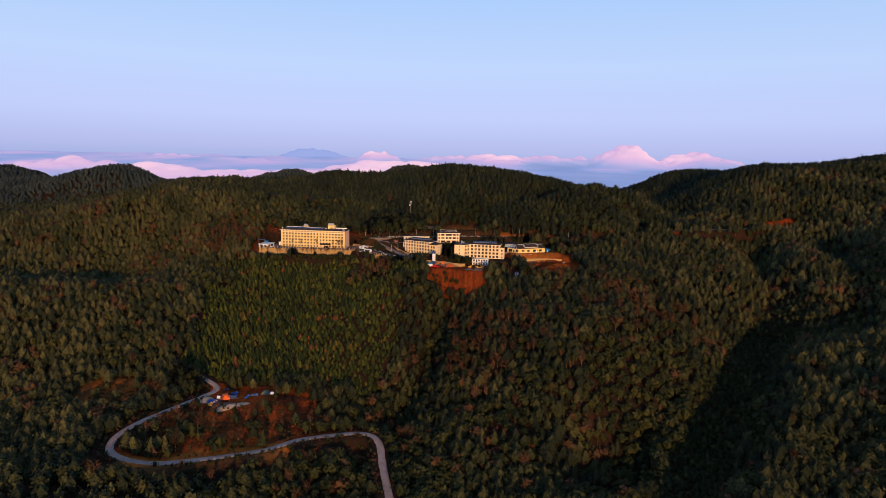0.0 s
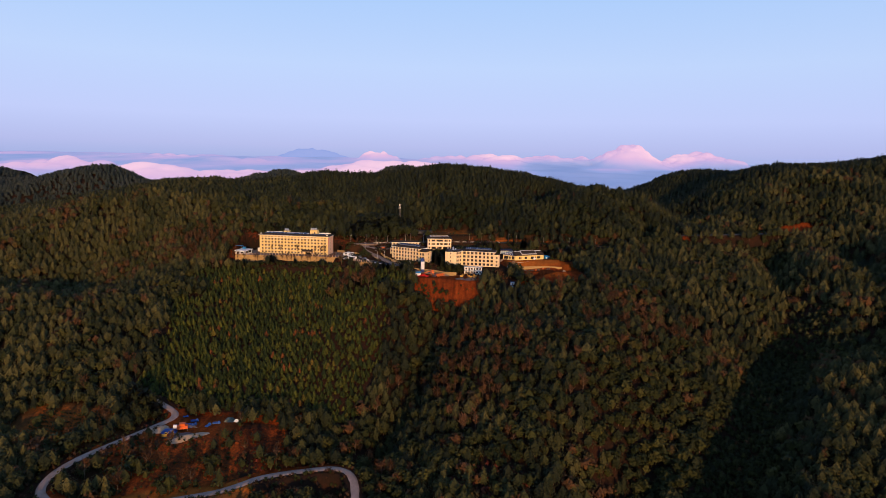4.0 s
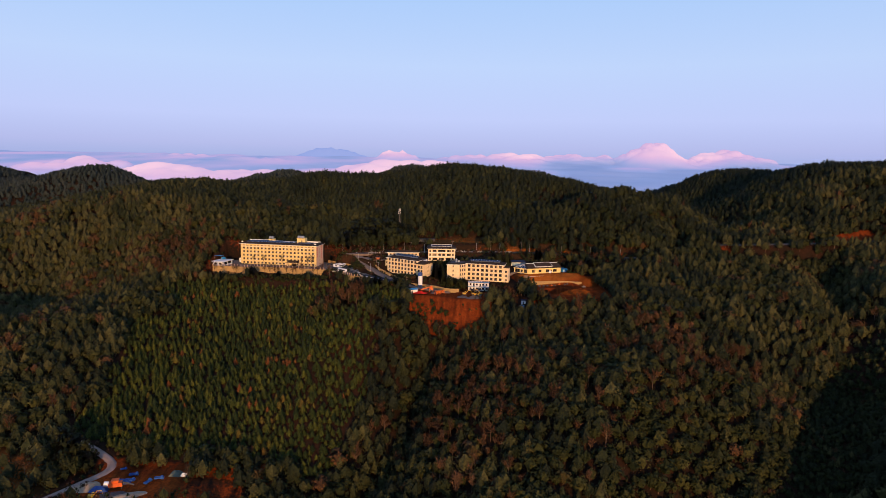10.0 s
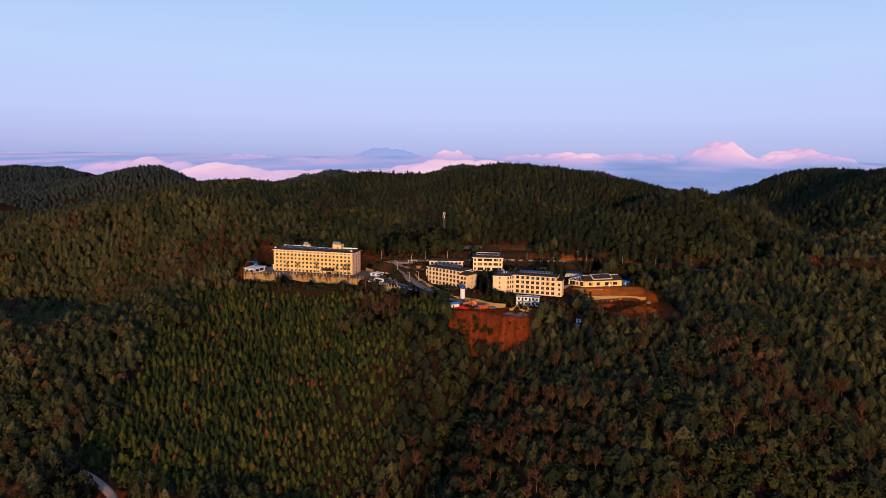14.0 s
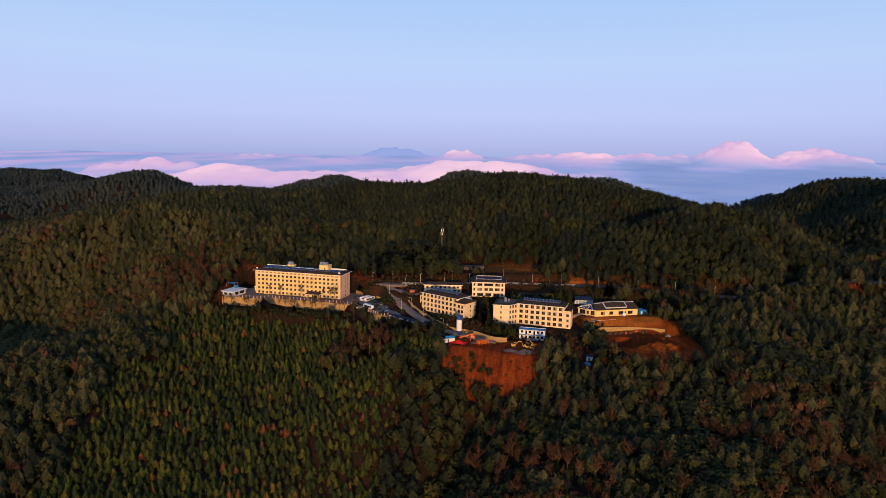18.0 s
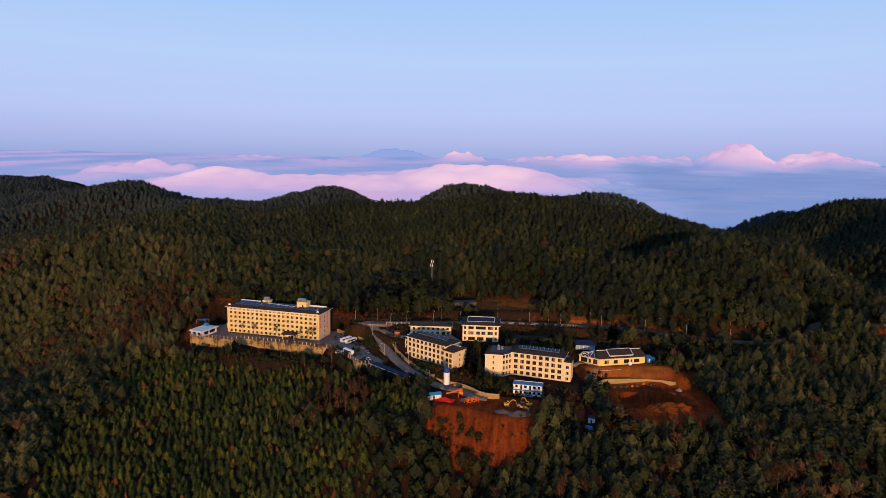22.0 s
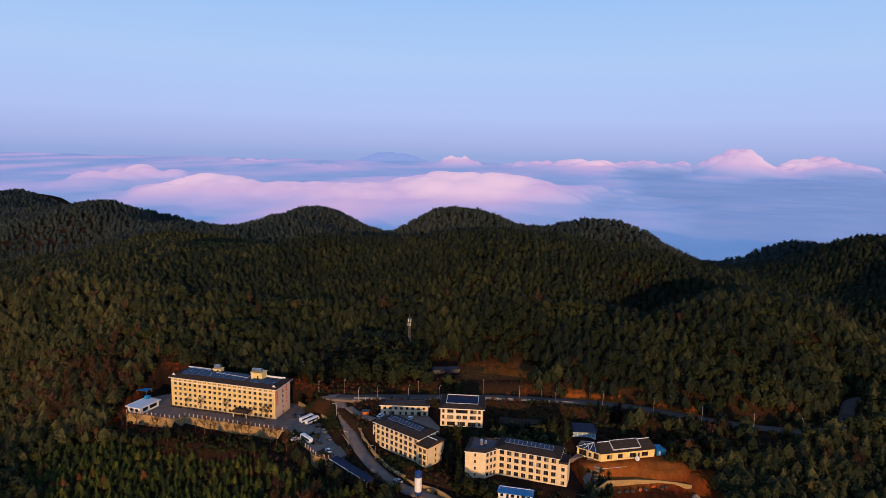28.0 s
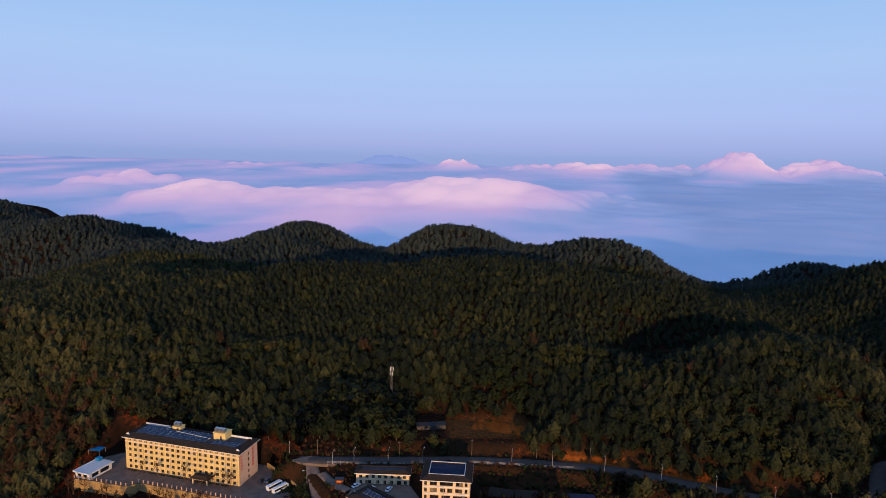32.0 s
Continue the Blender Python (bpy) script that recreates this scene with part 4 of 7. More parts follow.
def along(o, u, v):
    return (o[0] + d_.x * u + n_.x * v, o[1] + d_.y * u + n_.y * v)


block_1 = thing("guest_house", (*A, 16.9), "four-storey buff guest house with stepped dark tiled roofs and solar panels", "house", group="guest houses")
f4 = (0.9, 3.7, 6.5, 9.3)
for u0, u1, v0, v1, h, cols, sl in ((0, 2.8, 1.2, 10.5, 9.4, 1, f4[:3]), (2.8, 30.4, 0, 11.6, 11.4, 9, f4), (30.4, 36.3, -0.8, 10.6, 9.6, 2, f4[:3])):
    ring = [along(A, u0, v0), along(A, u1, v0), along(A, u1, v1), along(A, u0, v1)]
    for k in range(4):
        p, q = ring[k], ring[(k + 1) % 4]
        ln = math.hypot(q[0] - p[0], q[1] - p[1])
        if k == 0:
            m1 = side(block_1, p, q, 16.9, h, rows_of(ln, cols, sl, 1.7, 1.8, 0.6), BUFF)
            ribs(block_1, m1, ln, cols, 0.6, h, (3.05,), CREAM)
        elif k == 1 and u1 > 36:
            side(block_1, p, q, 16.9, h, rows_of(ln, 1, sl, 0.9, 1.3, 8.0), BUFF)
        else:
            side(block_1, p, q, 16.9, h, [], BUFF)
    if cols == 9:
        skirt_roof(block_1, ring, 16.9 + h, 0.8, 2.6, 1.1)
        solar_rows(block_1, pose(ring[0][0] - A[0], ring[0][1] - A[1], h + 1.3, 0, 0, math.degrees(math.atan2(d_.y, d_.x))) @ pose(4.5, 4.4, 0), (0,), 20, 2.2, panels=10, tilt=24)
    elif cols == 2:
        pitched_roof(block_1, ring, 16.9 + h, 0.7, 1.9)
    else:
        pitched_roof(block_1, ring, 16.9 + h, 0.3, 1.0)
pil = bpy.data.meshes.new("wall_air_conditioner")
for i in range(9):
    for j in range(4):
        if (i * 7 + j * 3) % 4 != 0:
            p = along(A, 2.8 + 0.6 + (27.6 - 1.2) / 9 * (i + 1) - 0.45, 0)
            piece("air_conditioner", unit, block_1, pose(p[0] - A[0], p[1] - A[1], f4[j] + 0.1, 0, 0, math.degrees(math.atan2(d_.y, d_.x))))

# ---- angled house above the yard ----
A2, B2_, C2, D2, E2 = (11.7, 552.3), (20.4, 552.3), (25.3, 556.9), (51.6, 551.9), (55.2, 551.2)
block_2 = thing("guest_house", (A2[0], A2[1], 15.4), "angled four-storey buff guest house with roof solar panels above the yard", "house", group="guest houses")
g4 = (0.9, 3.9, 6.9, 9.9)
side(block_2, A2, B2_, 15.4, 11.9, rows_of(8.7, 1, g4, 0.8, 1.3, 3.6), BUFF)
side(block_2, B2_, C2, 15.4, 11.9, rows_of(math.hypot(4.9, 4.6), 3, g4, 1.25, 1.6, 0.3), BUFF)
m2 = side(block_2, C2, D2, 15.4, 12.2, rows_of(26.77, 8, g4, 1.95, 1.85, 0.5), BUFF, "sunlit buff wall with eight window bays")
ribs(block_2, m2, 26.77, 8, 0.5, 12.2, (3.2,), CREAM)
F2 = (D2[0] + 2.1, D2[1] + 11.0)
side(block_2, D2, F2, 15.4, 12.2, [], BUFF)
side(block_2, F2, (27.0, 568.0), 15.4, 12.2, rows_of(26, 7, g4, 1.5, 1.6, 1.0), BUFF)
side(block_2, (27.0, 568.0), (13.0, 566.5), 15.4, 11.9, [], BUFF)
side(block_2, (13.0, 566.5), A2, 15.4, 11.9, rows_of(14.2, 3, g4, 1.2, 1.5, 1.0), BUFF)
skirt_roof(block_2, [C2, D2, F2, (27.0, 568.0)], 27.6, 0.7, 2.7, 1.0)
skirt_roof(block_2, [A2, B2_, C2, (26.5, 566.9), (13.0, 566.5)], 27.2, 0.4, 1.3, 0.7)
a2 = math.degrees(math.atan2(D2[1] - C2[1], D2[0] - C2[0]))
solar_rows(block_2, pose(C2[0] - A2[0], C2[1] - A2[1], 13.3, 0, 0, a2) @ pose(2.5, 4.2, 0), (0,), 21, 2.2, panels=11, tilt=24)
side(block_2, D2, E2, 15.4, 10.2, rows_of(3.67, 1, g4[:3], 1.5, 1.5, 0.6), BUFF)
side(block_2, E2, (56.8, 560.0), 15.4, 10.2, [], BUFF)
side(block_2, (56.8, 560.0), F2, 15.4, 10.2, [], BUFF)
bm = slabs((0, 3.9, -0.3, 9.3, 10.2, 10.5), (0, 3.9, -0.3, 0.0, 10.5, 11.0), (3.6, 3.9, 0, 9.3, 10.5, 11.0))
t_ = part("terrace", bm, TILE, block_2, "small tiled side terrace")
t_.matrix_local = pose(D2[0] - A2[0], D2[1] - A2[1], 0, 0, 0, a2)
for i in range(8):
    for j in range(4):
        if (i * 5 + j * 3) % 3:
            piece("air_conditioner", unit, block_2, m2 @ pose(0.5 + 25.77 / 8 * (i + 1) - 0.4, 0, g4[j] + 0.2))
tk = part("water_tank", tubes(((6.5, 6, 12.6), (6.5, 6, 14.8), 0.75, 0.75), ((8.3, 7.2, 12.6), (8.3, 7.2, 14.0), 0.6, 0.6), ((6.5, 6, 14.8), (6.5, 6, 15.4), 0.3, 0.12)), STEEL, block_2, "steel water tanks on the roof")

# ---- hall with the blue roof ----
A3, B3 = (-3.4, 581.2), (16.7, 582.6)
C3, D3 = (15.9, 598.4), (-4.3, 597.4)
hall = thing("reception_hall", (*A3, 24.9), "three-storey cream hall with wide tiled eaves and blue flat roof", "house", group="guest houses")
side(hall, A3, B3, 24.9, 9.2, [(0.8, 1.9, 0.8, 2.4), (3.2, 7.0, 0.5, 2.4), (8.2, 11.9, 0.5, 2.4), (13.1, 16.9, 0.5, 2.4), (18.0, 19.2, 0.8, 2.4), (0.8, 1.9, 3.9, 5.6), (3.2, 6.2, 3.9, 5.6), (7.6, 9.8, 3.9, 5.6), (10.6, 12.8, 3.9, 5.6), (14.0, 17.0, 3.9, 5.6), (18.0, 19.2, 3.9, 5.6), (0.8, 1.9, 6.9, 8.5), (3.2, 6.2, 6.9, 8.5), (7.4, 13.0, 6.9, 8.5), (14.2, 17.2, 6.9, 8.5), (18.0, 19.2, 6.9, 8.5)], BUFF)
side(hall, B3, C3, 24.9, 9.2, rows_of(15.8, 4, (0.9, 3.9, 6.9), 1.3, 1.5, 1.0), BUFF)
side(hall, C3, D3, 24.9, 9.2, [], BUFF)
side(hall, D3, A3, 24.9, 9.2, rows_of(16.2, 4, (0.9, 3.9, 6.9), 1.3, 1.5, 1.0), BUFF)
skirt_roof(hall, [A3, B3, C3, D3], 34.1, 0.9, 2.3, 1.3, deck=BLUE_DECK, parapet=0.15)
for z in (3.1, 6.2):
    b = part("balcony_band", slabs((0.2, 19.9, -0.35, 0.0, z, z + 0.35)), WHITE, hall)
    b.matrix_local = pose(0, 0, 0, 0, 0, 4.0)
part("flagpole", tubes(((9.5, -3.0, 0), (9.5, -3.0, 8.5), 0.07, 0.04)), POLE, hall, "thin flagpole")

# ---- low two-storey house beside it ----
A5, B5 = (-35.0, 590.6), (-11.4, 593.4)
C5, D5 = (-12.2, 600.2), (-35.8, 597.4)
low_house = thing("staff_house", (*A5, 23.6), "long low two-storey grey house with dark tiled roof", "house", group="guest houses")
side(low_house, A5, B5, 23.6, 5.6, rows_of(23.7, 8, (3.5,), 1.4, 1.3, 0.6) + [(1.5, 2.6, 0.05, 2.4), (4.0, 6.8, 0.8, 2.4), (9.0, 10.4, 0.8, 2.4), (12.2, 13.4, 0.05, 2.4), (15.0, 16.6, 0.8, 2.4), (18.2, 20.2, 0.4, 2.4), (21.4, 22.8, 0.8, 2.4)], BUFF)
side(low_house, B5, C5, 23.6, 5.6, rows_of(6.8, 2, (0.9, 3.5), 1.2, 1.3, 0.5), BUFF)
side(low_house, C5, D5, 23.6, 5.6, [], BUFF)
side(low_house, D5, A5, 23.6, 5.6, [], BUFF)
skirt_roof(low_house, [A5, B5, C5, D5], 29.2, 0.7, 1.6, 0.8)

# ---- single-storey hall with glazed end ----
A4, B4, C4 = (71.2, 571.2), (96.2, 581.0), (92.6, 590.2)
D4, E4 = (67.6, 580.4), (61.0, 576.6)
pav = thing("dining_pavilion", (*A4, 18.4), "low cream dining pavilion with dark hipped roof and glazed end", "house", group="guest houses")
side(pav, A4, B4, 18.4, 4.0, [(3.0, 5.6, 0.9, 2.8), (8.4, 10.8, 0.9, 2.8), (14.4, 17.4, 0.7, 2.8), (18.4, 19.4, 0.05, 2.6), (20.4, 23.6, 0.9, 2.8)], CREAM)
side(pav, B4, C4, 18.4, 4.0, [], CREAM)
side(pav, C4, D4, 18.4, 4.0, [], CREAM)
side(pav, E4, A4, 18.4, 3.8, [(1.0, 4.6, 0.6, 3.2), (5.6, 7.0, 0.9, 2.8), (8.0, 10.4, 0.6, 3.2)], CREAM, "glazed end wall")
side(pav, (63.4, 582.6), E4, 18.4, 3.8, [(1.0, 5.4, 0.6, 3.2)], CREAM)
side(pav, D4, (63.4, 582.6), 18.4, 3.8, [], CREAM)
pitched_roof(pav, [A4, B4, C4, D4], 22.4, 0.7, 2.9, along=0.04)
roof_m = pose(0, 0, 4.12, 0, 0, math.degrees(math.atan2(9.8, 25.0))) @ pose(0, -0.7, 0, 27, 0, 0)
part("raised_roof", slabs((6.2, 19.8, 1.4, 6.2, 0.0, 0.5)), TILE, pav, "raised middle of the tiled roof").matrix_local = roof_m
for row in ((6.0, 6.25, 1.3, 6.3, 0.0, 0.62), (19.75, 20.0, 1.3, 6.3, 0.0, 0.62), (6.25, 19.75, 1.15, 1.4, 0.0, 0.58), (6.25, 19.75, 6.2, 6.45, 0.0, 0.62)):
    part("roof_edging", slabs(row), GREYBOX, pav, "pale edging").matrix_local = roof_m
bm = bmesh.new()
o = pav.matrix_world.translation
ring = offset_ring([E4, A4, D4, (63.4, 582.6)], 0.35)
v1 = [bm.verts.new((x - o.x, y - o.y, 3.8)) for x, y in ring]
top = bm.verts.new((68.6 - o.x, 578.2 - o.y, 5.8))
for i in range(4):
    bm.faces.new((v1[i], v1[(i + 1) % 4], top))
bm.faces.new(v1[::-1])
part("glass_roof", bm, SOLAR, pav, "dark glazed roof")
gb = [((ring[0][0] - o.x, ring[0][1] - o.y, 3.85), (68.6 - o.x, 578.2 - o.y, 5.86), 0.1, 0.1), ((ring[1][0] - o.x, ring[1][1] - o.y, 3.85), (68.6 - o.x, 578.2 - o.y, 5.86), 0.1, 0.1), ((ring[3][0] - o.x, ring[3][1] - o.y, 3.85), (68.6 - o.x, 578.2 - o.y, 5.86), 0.1, 0.1)]
for t in (0.25, 0.5, 0.75):
    p = lerp(ring[0], ring[1], t)
    gb.append(((p[0] - o.x, p[1] - o.y, 3.85), (68.6 - o.x, 578.2 - o.y, 5.86), 0.07, 0.07))
for row in gb:
    part("glazing_bar", tubes(row, sides=6), WHITE, pav)


# ---- yards, walls and fences ----
def height_at(x, y):
    return float(ground(np.array([x]), np.array([y]))[0])


def prism(pts, z0, z1):
    bm = bmesh.new()
    lo, hi = [bm.verts.new((x, y, z0)) for x, y in pts], [bm.verts.new((x, y, z1)) for x, y in pts]
    bm.faces.new(hi)
    bm.faces.new(lo[::-1])
    for i in range(len(pts)):
        j = (i + 1) % len(pts)
        bm.faces.new((lo[i], lo[j], hi[j], hi[i]))
    bmesh.ops.triangulate(bm, faces=[f for f in bm.faces if len(f.verts) > 4])
    return bm


def paved(pts, z0, z1, mat, label):
    ob = part("pavement", prism(pts, z0, z1), mat, None)
    return tagged(ob, label, "pavement", kind="structure")


WALL_LINE = ((-170.0, 585.0), (-158.0, 584.3), (-142.0, 582.5), (-138.2, 586.5), (-105.0, 582.6), (-80.0, 579.5), (-57.2, 557.2), (-48.4, 554.6))
paved([(-169.6, 585.4), (-158, 584.7), (-142.2, 583), (-138.4, 587), (-105, 583), (-80, 579.9), (-57.4, 557.8), (-48.6, 555.2), (-42, 562), (-46.5, 570), (-56, 584), (-71, 602), (-80, 606), (-86, 612), (-90, 619), (-152, 625), (-171, 606)], 14.5, 16.5, CONCRETE, "stained concrete terrace and car park round the hotel")
paved([(-36, 580.5), (-3, 577.2), (-3.6, 581), (-11, 593), (-35, 590.5)], 22.5, 24.35, CONCRETE, "concrete forecourt with parked cars")
paved([(-70.5, 603.6), (-63, 609.2), (-44, 609.6), (-43, 604.0), (-54, 602.2), (-66, 601.8)], 24.4, 25.72, CONCRETE, "wide concrete apron where the roads meet")
paved([(57, 570), (61, 576.5), (60, 588), (71, 589.2), (70.5, 583), (62.5, 583.2), (61.2, 577), (64, 574.5)], 17, 18.9, CONCRETE, "small concrete yard beside the pavilion")
ribbon("pavement", smooth_line(((60.6, 547.0, height_at(60.6, 547) + 0.3), (63.2, 556.0, 13.4), (65.4, 565.0, 16.2), (67.0, 573.0, 18.7))), 1.5, 0.0, 1.5, CONCRETE, "pale concrete ramp up to the pavilion")


def run_wall(name, line, z0, z1, thick, mat, label, cap=None):
    """A wall along a plan line, one part for each straight run."""
    w = thing(name, (*line[0], z0), label, "wall")
    for p, q in zip(line, line[1:]):
        ln = math.hypot(q[0] - p[0], q[1] - p[1])
        ang = math.degrees(math.atan2(q[1] - p[1], q[0] - p[0]))
        m = pose(p[0] - line[0][0], p[1] - line[0][1], 0, 0, 0, ang)
        bm = bmesh.new()
        k = max(2, int(ln / 2.5))
        # slightly battered face built in courses
        for c in range(4):
            h0, h1 = (z1 - z0) * c / 4, (z1 - z0) * (c + 1) / 4
            slab(bm, -0.1, ln + 0.1, -0.30 + 0.07 * c, thick, h0, h1 - 0.03)
        o = part("wall_run", bm, mat, w)
        o.matrix_local = m
        if cap:
            o = part("coping", slabs((-0.15, ln + 0.15, -0.22, thick + 0.1, z1 - z0 - 0.03, z1 - z0 + 0.12)), cap, w, "pale coping")
            o.matrix_local = m
    return w


run_wall("retaining_wall", WALL_LINE, 10.6, 16.6, 0.5, STONEWALL, "tall sunlit stone retaining wall below the hotel terrace", CONCRETE)
ROADSIDE = ((-47.6, 587.0, 20.6), (-39.6, 574.6, 18.2), (-31.2, 562.4, 16.8), (-22.6, 553.4, 15.2), (-14.0, 549.2, 13.6))
w_ = thing("retaining_wall", (-47.6, 587.0, 13.0), "long low stone wall stepping down beside the access road", "wall")
for p, q in zip(ROADSIDE, ROADSIDE[1:]):
    for h in range(3):
        u0, u1 = h / 3, (h + 1) / 3
        a_, b_ = [p[i] + (q[i] - p[i]) * u0 for i in range(3)], [p[i] + (q[i] - p[i]) * u1 for i in range(3)]
        ln = math.hypot(b_[0] - a_[0], b_[1] - a_[1])
        top = a_[2] + 1.1 - 13.0
        o = part("wall_run", slabs((-0.05, ln + 0.05, -0.1, 0.3, top - 3.0, top), (-0.05, ln + 0.05, -0.18, 0.38, top, top + 0.12)), STONEWALL, w_)
        o.matrix_local = pose(a_[0] + 47.6, a_[1] - 587.0, 0, 0, 0, math.degrees(math.atan2(b_[1] - a_[1], b_[0] - a_[0])))
run_wall("retaining_wall", ((-14.0, 549.2), (-7.5, 545.4), (-1.0, 543.6), (2.5, 541.6), (5.5, 539.2), (8.0, 536.6), (10.5, 534.2), (15.0, 532.0), (20.5, 531.8)), 11.0, 14.0, 0.35, STONEWALL, "curved sunlit stone wall above the work yard")
run_wall("retaining_wall", ((66.2, 550.8), (73.4, 561.4), (86.0, 564.6), (95.0, 565.6), (102.5, 565.4), (109.0, 564.0)), 11.2, 14.8, 0.3, STONEWALL, "low stone wall under the red bank")
run_wall("retaining_wall", ((-86.0, 611.8), (-78.5, 606.4), (-66.0, 596.0), (-55.0, 582.5), (-45.2, 569.2)), 15.8, 18.6, 0.35, STONEWALL, "stepped stone wall behind the car park")

POST = bpy.data.meshes.new("post")
bm = slabs((-0.17, 0.17, -0.17, 0.17, 0, 1.35), (-0.23, 0.23, -0.23, 0.23, 1.35, 1.5))
bm.to_mesh(POST)
bm.free()
POST.materials.append(PINKISH)
fence = thing("terrace_fence", (-170, 585, 16.7), "pink stone posts with dark iron rails along the terrace", "fence")
for p, q in zip(WALL_LINE, WALL_LINE[1:]):
    ln = math.hypot(q[0] - p[0], q[1] - p[1])
    k = max(1, round(ln / 2.6))
    ang = math.degrees(math.atan2(q[1] - p[1], q[0] - p[0]))
    for i in range(k):
        x, y = lerp(p, q, i / k)
        piece("post", POST, fence, pose(x + 170, y - 585 + 0.25, 0, 0, 0, ang))
    bm = bmesh.new()
    for z in (0.25, 0.65, 1.1):
        slab(bm, 0, ln, 0.21, 0.27, z, z + 0.06)
    for i in range(int(ln / 0.35)):
        slab(bm, i * 0.35, i * 0.35 + 0.04, 0.22, 0.26, 0.25, 1.15)
    o = part("railing", bm, RAIL, fence, "dark iron railing")
    o.matrix_local = pose(p[0] + 170, p[1] - 585, 0, 0, 0, ang)

# ---- small buildings ----
gate = thing("gatehouse", (-171.0, 585.6, 16.5), "low white gatehouse with flat metal roof and glass front", "house", turn=-12)
part("wall", slabs((0.6, 9.4, 1.0, 1.2, 0, 3.0), (0.6, 0.8, 1.2, 13.5, 0, 3.0), (9.2, 9.4, 1.2, 13.5, 0, 0.9), (0.6, 9.4, 13.3, 13.5, 0, 3.0), (9.2, 9.4, 1.2, 2.4, 0.9, 3.0), (9.2, 9.4, 6.0, 7.0, 0.9, 3.0), (9.2, 9.4, 12.0, 13.5, 0.9, 3.0)), WHITE, gate)
part("window", slabs((9.25, 9.35, 2.4, 6.0, 0.9, 3.0)), CARGLASS, gate)
part("window", slabs((9.25, 9.35, 7.0, 12.0, 0.9, 3.0)), CARGLASS, gate)
part("window", slabs((2.0, 4.0, 0.94, 1.02, 1.0, 2.4)), CARGLASS, gate)
part("window", slabs((5.6, 7.6, 0.94, 1.02, 1.0, 2.4)), CARGLASS, gate)
rf = part("roof", slabs((0, 10, 0, 14.5, 3.0, 3.35), (0, 10, 0, 0.3, 3.35, 3.6), (0, 0.3, 0.3, 14.5, 3.35, 3.6), (9.7, 10, 0.3, 14.5, 3.35, 3.6)), WHITE, gate, "white flat roof")
part("roof_sheet", slabs((0.35, 9.65, 0.35, 14.4, 3.36, 3.44)), GREYBOX, gate, "pale grey roof sheet")
part("tank", slabs((1.2, 3.6, 11.5, 13.6, 3.5, 5.0)), BLUE, gate, "blue roof tank")
cover = thing("tarpaulin_shelter", (-176, 603, 16.0), "blue tarpaulin shelter on poles beside the gatehouse", "shelter")
cover.matrix_world = pose(-176, 603, height_at(-176, 603))
part("sheet", slabs((0, 6, 0, 3, 2.3, 2.4), (0, 6, 3, 5, 2.1, 2.2)), BLUE, cover)
for x, y in ((0.1, 0.1), (5.9, 0.1), (0.1, 4.9), (5.9, 4.9)):
    part("pole", tubes(((x, y, -0.2), (x, y, 2.3), 0.06, 0.06), sides=6), POLE, cover)

cabin = thing("site_office", (26.9, 539.6, 11.5), "two-storey white prefabricated site office with blue metal roof", "cabin", turn=-5)
for z in (0, 2.9):
    part("wall", wall_with_holes(14, 2.8, [(1.0, 2.2, 0.9, 2.2), (3.4, 4.4, 0.05, 2.2), (5.2, 6.6, 0.9, 2.2), (7.8, 8.8, 0.05, 2.2), (9.6, 11.0, 0.9, 2.2), (12.0, 13.2, 0.9, 2.2)], 0.12), WHITE, cabin).location = (0, 0, z)
    for x0, x1, a, b in ((1.0, 2.2, 0.9, 2.2), (3.4, 4.4, 0.05, 2.2), (5.2, 6.6, 0.9, 2.2), (7.8, 8.8, 0.05, 2.2), (9.6, 11.0, 0.9, 2.2), (12.0, 13.2, 0.9, 2.2)):
        part("window" if a > 0.5 else "door", slabs((x0 + 0.02, x1 - 0.02, 0.04, 0.08, z + a + 0.02, z + b - 0.02)), CARGLASS, cabin)
part("side_wall", slabs((0, 0.12, 0.12, 5, 0, 5.7), (13.88, 14, 0.12, 5, 0, 5.7), (0, 14, 4.9, 5.02, 0, 5.7)), WHITE, cabin)
part("floor_band", slabs((-0.1, 14.1, -1.2, -0.02, 2.75, 2.88)), BLUE, cabin, "blue walkway edge")
part("handrail", slabs((-0.1, 14.1, -1.2, -1.15, 3.8, 3.86), (-0.1, 14.1, -1.2, -1.15, 3.35, 3.4), *[(x, x + 0.05, -1.2, -1.15, 2.88, 3.86) for x in range(0, 15, 2)]), BLUE, cabin)
part("post", slabs(*[(x, x + 0.08, -1.2, -1.12, -0.4, 2.75) for x in (0.1, 4.6, 9.2, 13.8)]), BLUE, cabin)
bm = bmesh.new()
for i in range(28):
    x = -0.4 + i * 0.53
    slab(bm, x, x + 0.30, -1.5, 5.4, 5.72, 5.84, Matrix.Rotation(radians(-4), 4, "X"))
    slab(bm, x + 0.28, x + 0.55, -1.5, 5.4, 5.68, 5.76, Matrix.Rotation(radians(-4), 4, "X"))
part("roof", bm, BLUE, cabin, "ribbed blue metal roof")
stair = part("stair", slabs(*[(14.1, 15.0, -1.0 + 0.27 * i, -0.73 + 0.27 * i, 0.18 * i, 0.18 * i + 0.06) for i in range(16)]), RAIL, cabin, "steel outside stair")

